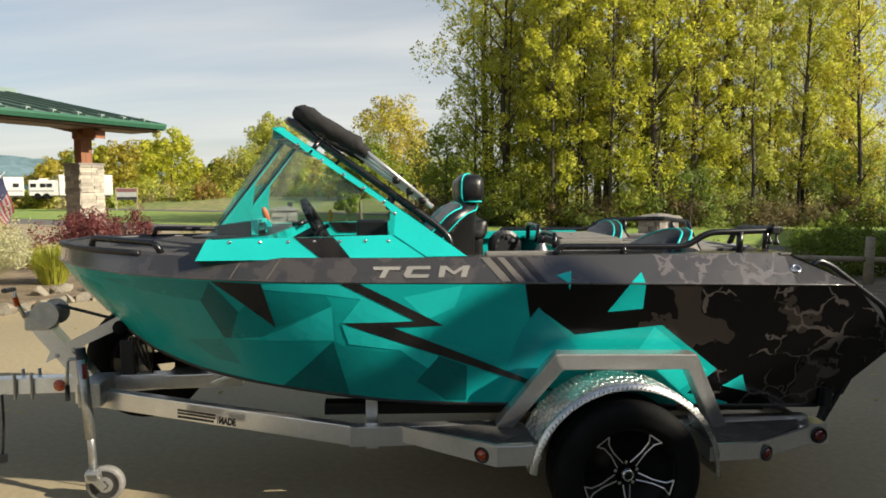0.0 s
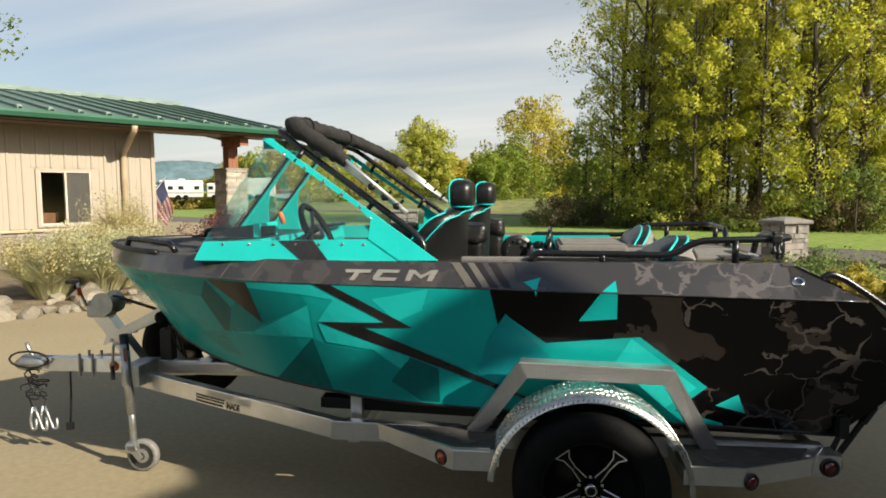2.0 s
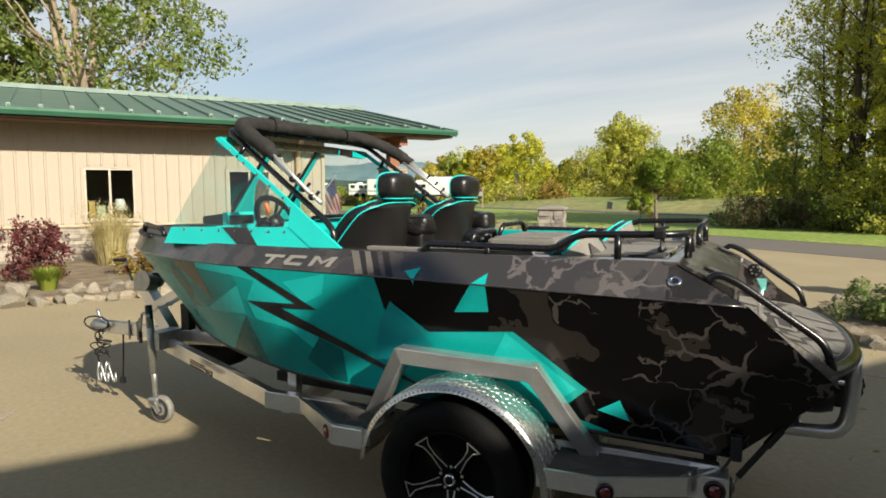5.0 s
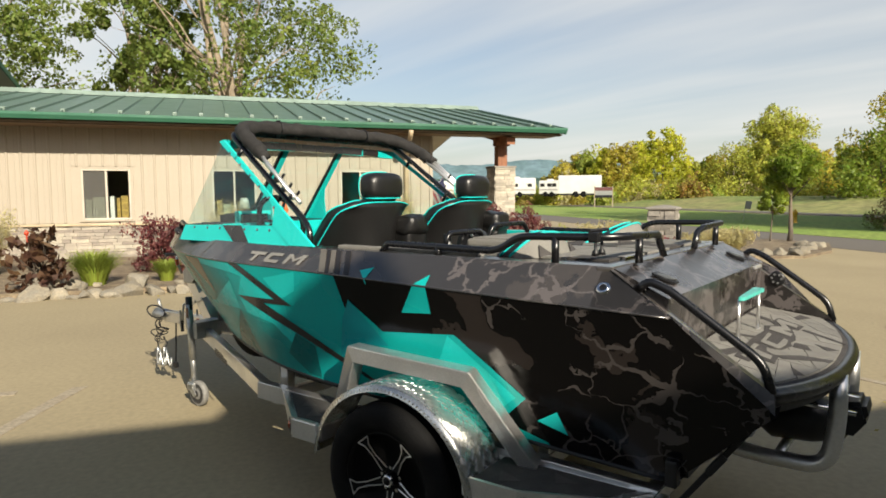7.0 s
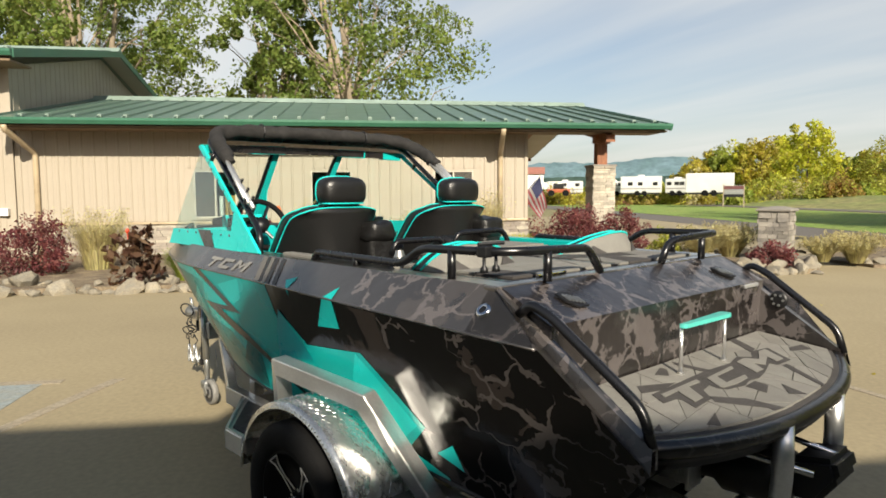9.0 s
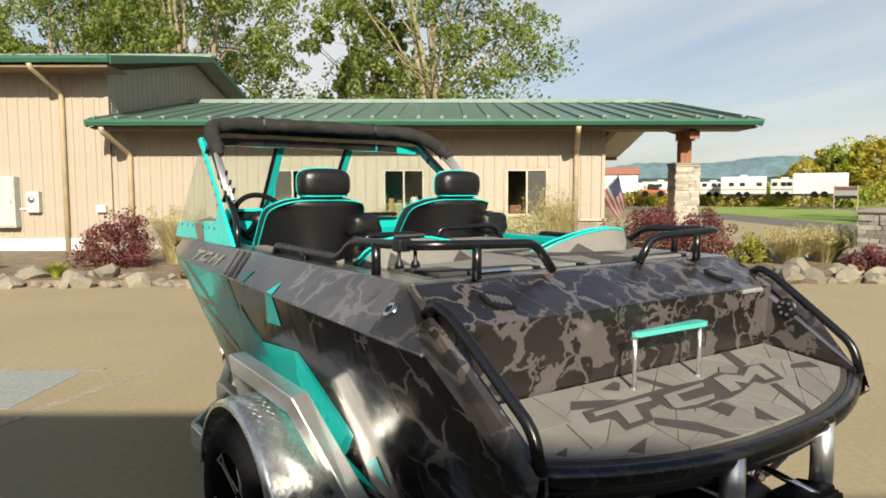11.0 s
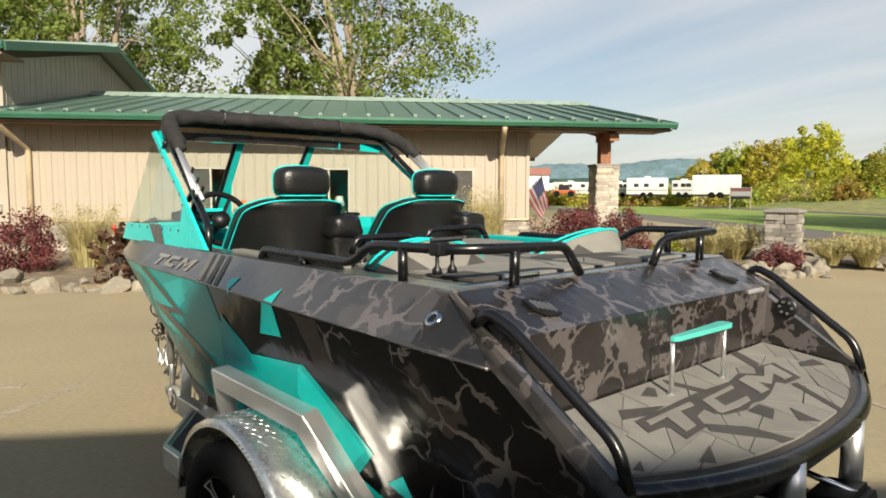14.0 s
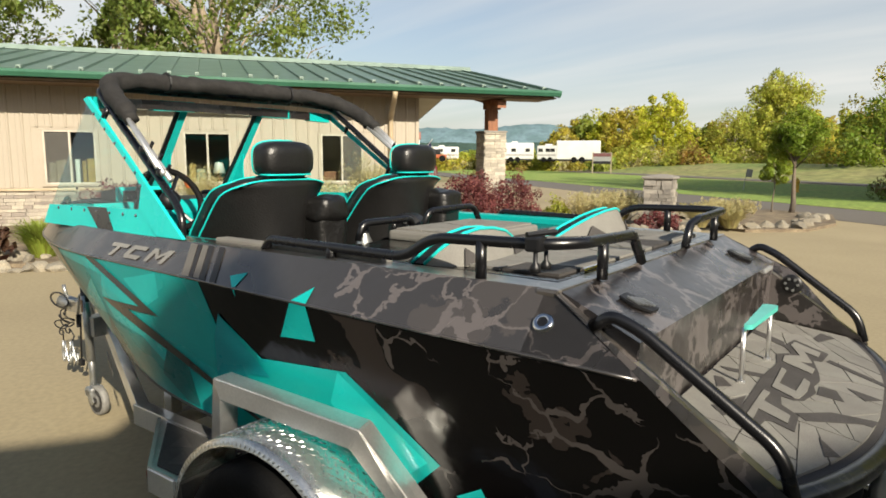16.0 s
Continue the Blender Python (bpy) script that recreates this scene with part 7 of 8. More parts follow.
def boat_seat(y, ax):
    seat = part("seat_back", seat_shell(y, ax), M_VINYL, boat, "black embossed vinyl bucket seat with teal piping", smooth=True)
    for side in (1, 0):
        path = [back_point(0.3 + 0.7 * k / 20, -1, side, y, ax) for k in range(21)] + [back_point(1, -1 + k / 10, side, y, ax) for k in range(1, 20)] + [back_point(1 - 0.7 * k / 20, 1, side, y, ax) for k in range(21)]
        part("piping", tube(path, 0.0042, 6), M_TEAL_LIGHT, seat, smooth=True)
    part("seat_base", soft((ax - 0.42, y, 1.08), (0.26, 0.26, 0.09), 5), M_VINYL, seat, smooth=True)
    part("pedestal", box(ax - 0.55, ax - 0.15, y - 0.2, y + 0.2, 0.86, 0.99, 0.01), M_PLASTIC, seat)
    hr = part("headrest", soft((ax - 0.035, y, 1.701), (0.072, 0.143, 0.081), 3.6), M_VINYL, seat, "black embossed vinyl headrest", smooth=True)
    ring = []
    for k in range(49):
        c, d = math.cos(k * math.pi / 24), math.sin(k * math.pi / 24)
        ring.append((ax - 0.030 - 0.062 * abs(c) ** 0.7, y + math.copysign(0.131 * abs(c) ** 0.556, c), 1.701 + math.copysign(0.083 * abs(d) ** 0.556, d)))
    part("piping", tube(ring, 0.0042, 6, caps=False), M_TEAL_LIGHT, hr, smooth=True)
    hem = [(ax + a, y + b, 1.634) for a, b in ((-0.083, -0.108), (-0.03, -0.128), (0.015, -0.115), (0.030, 0.0), (0.015, 0.115), (-0.03, 0.128), (-0.083, 0.108))]
    part("piping", tube(rounded(hem, 0.03), 0.0042, 6), M_TEAL_LIGHT, hr, smooth=True)
    part("neck", box(ax - 0.07, ax - 0.01, y - 0.10, y + 0.10, 1.59, 1.64, 0.01), M_PLASTIC, seat)
    # pouch strapped to the rear's inner side
    bag = part("seat_pouch", soft((ax - 0.012, y + 0.205, 1.335), (0.085, 0.085, 0.185), 7.0, jitter=0.014), M_POUCH, seat, "soft black leather pouch", smooth=True)
    part("flap", soft((ax - 0.002, y + 0.205, 1.470), (0.092, 0.094, 0.062), 5.0, jitter=0.018), M_POUCH, bag, smooth=True)
    part("strap", tube(((ax + 0.055, y + 0.15, 1.42), (ax + 0.056, y + 0.152, 1.26)), 0.008, 4, square=True), M_CLOTH, bag)
    return seat


boat_seat(-0.397, -0.858), boat_seat(0.437, -0.787)

# gear behind the seats
reel = part("cable_reel", lathe(((0.0, -0.045), (0.03, -0.045), (0.035, -0.035), (0.07, -0.03), (0.085, -0.045), (0.10, -0.035), (0.10, 0.03), (0.08, 0.04), (0.0, 0.04)), pose(-0.60, 0.12, 1.345, 90, 0, 12), 24), M_PLASTIC, boat, "black hose reel")
for k in range(10):
    a = k * math.tau / 10
    part("stud", tube(((-0.60 + 0.062 * math.cos(a), 0.078, 1.345 + 0.062 * math.sin(a)), (-0.602 + 0.062 * math.cos(a), 0.068, 1.345 + 0.062 * math.sin(a))), 0.010, 6), M_ZINC if k % 3 else M_PLASTIC, reel)

bottle = thing("drink_bottle", "pale metal drinking bottle standing behind the seats", "bottle", BOAT @ Matrix.Translation((-0.47, -0.33, 1.20)))
part("body", lathe(((0.0, 0.0), (0.036, 0.0), (0.038, 0.01), (0.038, 0.15), (0.02, 0.19), (0.02, 0.20)), Matrix(), 20), M_ZINC, bottle, smooth=True)
part("cap", lathe(((0.022, 0.195), (0.022, 0.235), (0.0, 0.238)), Matrix(), 16), M_PLASTIC, bottle, smooth=True)
part("rear_shelf", box(-0.68, -0.37, -0.70, 0.70, 1.18, 1.20, 0.004), M_FOAM_DARK, boat)

# ---- folded top: rack, canvas roll, struts ----
rack = part("top_rack", tube(rounded(((-1.04, -0.825, 1.372), (-1.04, -0.82, 1.46), (-1.10, -0.81, 1.52), (-1.80, -0.765, 2.03), (-1.835, -0.60, 2.045), (-1.835, 0.60, 2.045), (-1.80, 0.765, 2.03), (-1.10, 0.81, 1.52), (-1.04, 0.82, 1.46), (-1.04, 0.825, 1.372)), 0.06), 0.017, 10), M_PIPE, boat, "black pipe rack for the folded top", smooth=True)
for s in (-1, 1):
    for x, z in ((-1.30, 1.66), (-1.66, 1.925)):
        part("standoff", tube(((x, s * 0.785, z + 0.01), (x - 0.045, s * 0.80, z - 0.055)), 0.013, 8), M_PIPE, rack, smooth=True)
pts = rounded(((-1.43, -0.80, 1.872), (-1.57, -0.785, 1.962), (-1.735, -0.755, 2.057), (-1.775, -0.55, 2.085), (-1.775, 0.0, 2.092), (-1.775, 0.55, 2.088), (-1.735, 0.755, 2.065), (-1.57, 0.79, 1.985), (-1.43, 0.80, 1.905)), 0.16, 8)
dense = []
for a, b in zip(pts, pts[1:]):
    k = max(1, int((b - a).length / 0.02))
    dense += [a.lerp(b, i / k) for i in range(k)]
dense.append(pts[-1])
rad = [0.044 + 0.007 * noise.noise((i * 0.22, 3, 0)) + 0.004 * noise.noise((i * 0.8, 8, 0)) - (0.014 if i < 3 or i > len(dense) - 4 else 0) for i in range(len(dense))]
roll = tube(dense, 0.055, 18, radii=rad)
for v in roll.verts:
    q = v.co
    v.co += Vector((noise.noise(q * 14), noise.noise(q * 14 + Vector((9, 0, 0))), noise.noise(q * 14 + Vector((0, 9, 0))))) * 0.009
    v.co += Vector((noise.noise((q.x * 40, q.y * 9, q.z * 40)), 0, noise.noise((q.x * 40, q.y * 9, q.z * 40 + 5)))) * 0.006
part("canvas_roll", roll, M_CLOTH, boat, "rolled black canvas top in a sleeve", smooth=True)
for y in (-0.42, 0.38):
    part("tie_strap", tube([(-1.775 + 0.047 * math.cos(a * 0.55), y, 2.090 + 0.047 * math.sin(a * 0.55)) for a in range(13)], 0.007, 5), M_PLASTIC, boat)
for s in (-1, 1):
    up = 0.03 if s > 0 else 0.0
    for o, r in ((-0.032, 0.0125), (0.002, 0.0125), (0.034, 0.010)):
        a, b = Vector((-1.50, s * (0.795 + o * 0.4), 1.905 + up + o * 0.7)), Vector((-1.15 - o * 0.8, s * (0.825 + o * 0.4), 1.637 + up + o * 0.8))
        part("bow_tube", tube((a, b), r, 10), M_TUBE, boat, "satin aluminium folded bow tube", smooth=True)
    for x, z in ((-1.30, 1.742), (-1.235, 1.69), (-1.175, 1.645)):
        h = part("top_hinge", soft((x, s * 0.825, z + up), (0.019, 0.018, 0.018), 3.0, 12, 8), M_PLASTIC, boat, smooth=True)
        part("lever", tube(((x, s * 0.80, z + up), (x + 0.03, s * 0.80, z + up + 0.03)), 0.008, 6), M_PLASTIC, h)

# ---- jet drive and guard under the platform ----
jet = part("jet_nozzle", tube(((0.93, 0, 0.66), (1.10, 0, 0.66), (1.14, 0, 0.66), (1.30, 0, 0.665), (1.36, 0, 0.665)), 0.1, 20, radii=(0.085, 0.085, 0.115, 0.11, 0.095)), M_PLASTIC, boat, "black jet nozzle", smooth=True)
bucket = prism(((1.34, 0.02, 0.73), (1.49, 0.02, 0.755), (1.51, 0.02, 0.68), (1.44, 0.02, 0.58), (1.34, 0.02, 0.58)), (0, 0.22, 0))
bmesh.ops.bevel(bucket, geom=bucket.edges[:], offset=0.02, segments=2, affect="EDGES")
part("reverse_bucket", bucket, M_PLASTIC, jet, "black reverse bucket")
part("sticker", lathe(((0.0, 0.001), (0.03, 0.001), (0.03, 0.0)), pose(1.30, -0.02, 0.757, 20, 6, 0), 20), M_WHITE, jet)
part("sticker_ring", lathe(((0.024, 0.002), (0.03, 0.002)), pose(1.30, -0.02, 0.757, 20, 6, 0), 20), M_RED, jet)
part("transom_plate", box(0.90, 0.94, -0.60, 0.60, 0.50, 0.90), M_BOTTOM, boat)
for y in (-0.20, 0.20):
    lug = part("jet_bracket", prism(((0.94, y, 0.60), (1.10, y, 0.60), (1.10, y, 0.66), (1.05, y, 0.70), (1.05, y, 0.74), (0.94, y, 0.78)), (0, 0.008, 0)), M_ZINC, boat, "bare metal jet bracket plate")
    part("bracket_flange", box(1.085, 1.10, y - 0.05, y + 0.05, 0.60, 0.69, 0.003), M_ZINC, lug)
    part("bolt_head", lathe(((0.0, 0.008), (0.012, 0.006), (0.013, 0.0)), pose(1.03, y - 0.001, 0.64, 90, 0, 0), 8), M_ZINC, lug)
for y in (-0.24, 0.25):
    part("jet_guard", tube(rounded(((1.415, y, 0.93), (1.418, y, 0.72), (1.385, y, 0.535), (1.12, y, 0.530), (0.93, y, 0.555)), 0.15, 8), 0.034, 12), M_ALU, boat, "bare aluminium jet guard tube", smooth=True)
part("jet_guard_bar", tube(((1.20, -0.24, 0.53), (1.20, 0.25, 0.53)), 0.022, 10), M_ALU, boat, smooth=True)
for y in (-0.14, 0.16):
    part("steering_rod", tube(((0.94, y, 0.76), (1.25, y, 0.76), (1.47, y * 0.8, 0.74)), 0.012, 8), M_CHROME, boat, smooth=True)
    part("rod_clevis", box(1.10, 1.16, y - 0.02, y + 0.02, 0.74, 0.79, 0.006), M_ZINC, boat)
for s in (-1, 1):
    part("stern_eye", tube(rounded(((0.93, s * 0.74, 0.72), (1.0, s * 0.74, 0.74), (1.0, s * 0.74, 0.66), (0.93, s * 0.74, 0.65)), 0.03), 0.012, 8), M_CHROME, boat, smooth=True)

for s in (-1, 1):
    eye, low = Vector((1.19, s * 0.72, 0.79)), Vector((0.95, s * 0.77, 0.46))
    st = part("tie_down_strap", tube((eye, low), 0.010, 4, square=True), M_CLOTH, boat, "black ratchet tie-down strap")
    mid = eye.lerp(low, 0.45)
    part("ratchet", box(-0.05, 0.05, -0.018, 0.018, -0.014, 0.014, 0.006, m=Matrix.Translation(mid) @ (low - eye).to_track_quat("X", "Z").to_matrix().to_4x4()), M_PLASTIC, st)
    part("strap_hook", tube(rounded((low, low + Vector((-0.01, 0, -0.03)), low + Vector((-0.03, 0, -0.02))), 0.01), 0.006, 6), M_ZINC, st)

# ---- trailer ----
trailer = thing("boat_trailer", "bare aluminium single-axle boat trailer with tread-plate fenders", "trailer", TRAILER)
M_STEP = surface("black_step_foam", (0.065, 0.063, 0.06), spec=0.1, rough=0.9, var=0.15, scale=10, fine=240, bump=0.25)


def beam(a, b, w=0.03, h=0.05, name="frame_beam", mat=None, label=""):
    """A box beam from a to b, w and h half sizes."""
    a, b = Vector(a), Vector(b)
    q = (b - a).to_track_quat("X", "Z").to_matrix().to_4x4()
    m = Matrix.Translation((a + b) / 2) @ q
    return part(name, box(-(b - a).length / 2, (b - a).length / 2, -w, w, -h, h, 0.004, m=m), mat or M_ALU, trailer, label)


def mitred(points, half):
    """A square pipe along a path, its faces kept upright and its bends mitred."""
    bm = bmesh.new()
    pts = [Vector(p) for p in points]
    rings = []
    for i, p in enumerate(pts):
        a = (p - pts[i - 1]).normalized() if i else (pts[1] - p).normalized()
        b = (pts[i + 1] - p).normalized() if i < len(pts) - 1 else a
        way = (a + b).normalized()
        side = Vector((0, 1, 0))
        side = (side - way * side.dot(way)).normalized()
        up = way.cross(side) / max(0.5, a.dot(way))
        rings.append([bm.verts.new(p + side * half * u + up * half * v) for u, v in ((1, 1), (-1, 1), (-1, -1), (1, -1))])
    for r0, r1 in zip(rings, rings[1:]):
        for k in range(4):
            bm.faces.new((r0[k], r0[(k + 1) % 4], r1[(k + 1) % 4], r1[k]))
    bm.faces.new(rings[0]), bm.faces.new(rings[-1][::-1])
    bmesh.ops.bevel(bm, geom=[e for e in bm.edges if len(e.link_faces) == 2], offset=0.004, segments=2, affect="EDGES")
    bmesh.ops.recalc_face_normals(bm, faces=bm.faces[:])
    return bm


beam((-3.73, 0, 0.60), (-2.20, 0, 0.60), 0.04, 0.045, "tongue")
for s in (-1, 1):
    beam((-3.10, s * 0.07, 0.555), (-1.52, s * 0.735, 0.485), 0.028, 0.05)
    beam((-1.56, s * 0.735, 0.485), (0.86, s * 0.735, 0.440), 0.03, 0.05)
    # bunks under the hull
    beam((-1.70, s * 0.42, 0.535), (0.80, s * 0.42, 0.455), 0.05, 0.03, "bunk", M_BOTTOM)
    for x, z in ((-1.45, 0.56), (0.3, 0.47)):
        beam((x, s * 0.62, 0.48), (x, s * 0.62, 0.66), 0.03, 0.03, "bunk_bracket")
for x in (-1.45, -0.7, 0.3, 0.82):
    beam((x, -0.72, 0.44), (x, 0.72, 0.44), 0.03, 0.035, "cross_beam")
beam((-0.27, -1.0, 0.36), (-0.27, 1.0, 0.36), 0.035, 0.035, "axle", M_ZINC)
for s in (-1, 1):
    beam((-2.35, s * 0.10, 0.60), (-2.12, s * 0.15, 0.70), 0.03, 0.012, "stem_chock")
beam((-2.62, 0, 0.645), (-1.9, 0, 0.645), 0.10, 0.006, "tongue_plate")

HUB = (-0.27, 0.36)
for s in (-1, 1):
    # fender steps, tapered boxes before and behind the wheel
    W, ZF, ZR = 1.08, 0.455, 0.405
    part("step_frame", prism([(-1.30, s * 0.77, ZF), (-0.68, s * 0.77, ZF), (-0.68, s * W, ZF), (-0.89, s * W, ZF)], (0, 0, 0.07)), M_ALU, trailer)
    part("step_tread", prism([(-1.23, s * 0.79, ZF + 0.071), (-0.70, s * 0.79, ZF + 0.071), (-0.70, s * (W - 0.03), ZF + 0.071), (-0.885, s * (W - 0.03), ZF + 0.071)], (0, 0, 0.006)), M_STEP, trailer, "dark foam step pad")
    part("step_skirt", prism([(-1.30, s * 0.775, ZF + 0.07), (-0.89, s * (W + 0.003), ZF + 0.07), (-0.89, s * (W + 0.003), ZF - 0.02), (-1.30, s * 0.775, ZF)], (0, s * 0.006, 0)), M_ALU, trailer)
    part("step_skirt", box(-0.889, -0.72, s * (W + 0.005) - 0.004, s * (W + 0.005) + 0.004, ZF - 0.02, ZF + 0.073, 0.002), M_ALU, trailer)
    part("step_frame", prism([(0.14, s * 0.77, ZR), (0.84, s * 0.77, ZR), (0.74, s * 0.93, ZR), (0.40, s * W, ZR), (0.14, s * W, ZR)], (0, 0, 0.07)), M_ALU, trailer)
    part("step_tread", prism([(0.18, s * 0.79, ZR + 0.071), (0.78, s * 0.79, ZR + 0.071), (0.70, s * 0.91, ZR + 0.071), (0.39, s * (W - 0.03), ZR + 0.071), (0.18, s * (W - 0.03), ZR + 0.071)], (0, 0, 0.006)), M_STEP, trailer, "dark foam step pad")
    for x, y in ((-0.98, 0.88), (-0.84, 0.98), (0.3, 0.98), (0.5, 0.87)):
        z = (ZF if x < 0 else ZR) + 0.078
        part("step_accent", prism([(x - 0.06, s * (y - 0.05), z), (x + 0.07, s * y, z), (x - 0.01, s * (y + 0.05), z)], (0, 0, 0.002)), M_FOAM_DARK, trailer)
    part("tail_block", box(0.74, 0.90, s * 0.81 - 0.06, s * 0.81 + 0.06, ZR - 0.03, ZR + 0.075, 0.005), M_ALU, trailer)
    # bright turned-up lips round the steps
    for ring in (((-1.30, 0.785, ZF + 0.075), (-0.89, W - 0.003, ZF + 0.075), (-0.72, W - 0.003, ZF + 0.075)), ((0.16, W - 0.005, ZR + 0.075), (0.40, W - 0.005, ZR + 0.075), (0.74, 0.925, ZR + 0.075), (0.84, 0.785, ZR + 0.075))):
        part("step_lip", tube([(x, s * y, z) for x, y, z in ring], 0.008, 4, square=True), M_ALU, trailer)

    # lamps
    def lamp(name, place, face, mat, size, label):
        m = Matrix.Translation(place) @ Vector(face).to_track_quat("Z", "Y").to_matrix().to_4x4() @ Matrix.Scale(size, 4)
        lens = part(name, lathe(((0.0, 0.018), (0.018, 0.015), (0.027, 0.005), (0.028, 0.0)), m, 20), mat, trailer, label, smooth=True)
        part("bezel", lathe(((0.028, 0.0), (0.028, 0.010), (0.037, 0.008), (0.039, 0.0)), m, 20), M_PLASTIC, lens, smooth=True)

    lamp("side_lamp", (-0.948, s * 1.040, ZF + 0.022), (-0.60, s * 0.80, 0), M_AMBER, 1.0, "round amber marker lamp")
    lamp("side_lamp", (0.43, s * 1.072, ZR + 0.022), (0.40, s * 0.92, 0), M_RED, 1.0, "round red marker lamp")
    lamp("tail_lamp", (0.845, s * 0.872, ZR + 0.018), (0, s, 0), M_RED, 1.15, "round red tail lamp")
    lamp("tail_lamp", (0.901, s * 0.81, ZR + 0.018), (1, 0, 0), M_RED, 1.15, "round red tail lamp")
    # guide guard
    pts = [(-0.81, s * 0.80, 0.52), (-0.565, s * 0.955, 0.888), (0.088, s * 0.95, 0.866), (0.325, s * 0.80, 0.47)]
    gg = mitred(pts, 0.037)
    part("guide_guard", gg, M_ALU, trailer, "square aluminium guide frame")
    # fender arch
    bm = bmesh.new()
    A0, A1, K, R0 = radians(4), radians(185), 44, 0.465
    rows = []
    for i in range(K + 1):
        a = A0 + (A1 - A0) * i / K
        cx, cz = HUB[0] - R0 * math.cos(a), HUB[1] + R0 * math.sin(a) * 0.945
        nx, nz = -math.cos(a), math.sin(a)
        rows.append([bm.verts.new(p) for p in ((cx, s * 0.83, cz), (cx, s * 1.07, cz), (cx - nx * 0.004, s * 1.090, cz - nz * 0.004), (cx - nx * 0.030, s * 1.097, cz - nz * 0.030))])
    for a, b in zip(rows, rows[1:]):
        for j in range(3):
            bm.faces.new((a[j], a[j + 1], b[j + 1], b[j]))
    fender = part("fender", bm, M_PLATE, trailer, "bright diamond tread-plate fender", smooth=True)
    # raised tread bars
    vs = []
    rt = random.Random(5)
    for i in range(1, 60):
        a = A0 + (A1 - A0) * i / 60
        for j in range(9):
            y = 0.845 + 0.028 * j + (0.014 if i % 2 else 0)
            if y > 1.07:
                continue
            ang = 0.6 if (i + j) % 2 else -0.6
            c = Vector((HUB[0] - (R0 + 0.0005) * math.cos(a), s * y, HUB[1] + (R0 + 0.0005) * math.sin(a) * 0.945))
            tang, nrm, ax = Vector((math.sin(a), 0, math.cos(a))), Vector((-math.cos(a), 0, math.sin(a))), Vector((0, 1, 0))
            d = (tang * math.cos(ang) + ax * math.sin(ang)) * 0.0125
            e = (-tang * math.sin(ang) + ax * math.cos(ang)) * 0.0040
            h = nrm * 0.0022
            top = [c + d * 0.7 + h, c + e * 0.5 + h, c - d * 0.7 + h, c - e * 0.5 + h]
            low = [c + d, c + e, c - d, c - e]
            for q in range(4):
                w = (q + 1) % 4
                vs += [low[q], low[w], top[w], top[q]]
            vs += top
    tagged(quads("tread_texture", [tuple(v) for v in vs], M_PLATE, fender), kind="stuff")
    # bars on the outer lip
    vs = []
    for i in range(1, 62):
        a = A0 + (A1 - A0) * i / 62
        c = Vector((HUB[0] - (R0 - 0.018) * math.cos(a), s * 1.0955, HUB[1] + (R0 - 0.018) * math.sin(a) * 0.945))
        tang, nrm = Vector((math.sin(a), 0, math.cos(a))), Vector((-math.cos(a), 0, math.sin(a)))
        d, e = (nrm + tang * 0.6) * 0.009, (tang - nrm * 0.6) * 0.0025
        o = Vector((0, s * 0.002, 0))
        vs += [c - d + o, c - e + o, c + d + o, c + e + o]
    tagged(quads("lip_texture", [tuple(v) for v in vs], M_CHROME, fender), kind="stuff")
    # wheel
    m = pose(HUB[0] + 0.006, s * 1.005, HUB[1], 90 if s < 0 else -90, 0, 0)
    tyre_prof = ((0.232, -0.10), (0.26, -0.112), (0.30, -0.118), (0.335, -0.105), (0.352, -0.085), (0.356, -0.05), (0.352, -0.045), (0.356, -0.04), (0.357, 0.0), (0.356, 0.04), (0.352, 0.045), (0.356, 0.05), (0.352, 0.085), (0.335, 0.105), (0.30, 0.118), (0.26, 0.112), (0.232, 0.10))
    wheel = part("wheel", lathe(((0.235, -0.10), (0.235, 0.095), (0.222, 0.098), (0.214, 0.07), (0.19, 0.02), (0.06, 0.005), (0.0, 0.005)), m, 40), M_RIM, trailer, "black five-spoke alloy wheel", smooth=True)
    part("tyre", lathe(tyre_prof, m, 56, closed=True), M_RUBBER, wheel, smooth=True)
    for k in range(5):
        t = m @ Matrix.Rotation(k * 2 * math.pi / 5 + 0.33 + math.pi / 5, 4, "Z")
        part("spoke", prism([t @ Vector(p) for p in ((0.05, -0.017, 0.045), (0.13, -0.009, 0.064), (0.185, -0.014, 0.076), (0.216, -0.036, 0.083), (0.216, 0.036, 0.083), (0.185, 0.014, 0.076), (0.13, 0.009, 0.064), (0.05, 0.017, 0.045))], t.to_3x3() @ Vector((0, 0, 0.012))), M_RIM, wheel)
        for sg in (-1, 1):
            part("bright_edge", tube([t @ Vector(p) for p in ((0.055, sg * 0.017, 0.058), (0.13, sg * 0.009, 0.077), (0.185, sg * 0.014, 0.089), (0.216, sg * 0.036, 0.096))], 0.0034, 5), M_ALU, wheel)
        part("bright_edge", tube([t @ Vector(p) for p in ((0.216, -0.036, 0.096), (0.216, 0.036, 0.096))], 0.0034, 5), M_ALU, wheel)
        part("lug_nut", tube([t @ Matrix.Rotation(0.63, 4, "Z") @ Vector(p) for p in ((0.055, 0, 0.03), (0.055, 0, 0.055))], 0.009, 6), M_CHROME, wheel)
    part("hub_cap", lathe(((0.0, 0.085), (0.024, 0.082), (0.03, 0.07), (0.032, 0.0)), m, 20), M_RIM, wheel, smooth=True)
    part("hub_ring", lathe(((0.019, 0.0835), (0.023, 0.086), (0.029, 0.0815), (0.031, 0.07)), m, 24), M_CHROME, wheel, smooth=True)

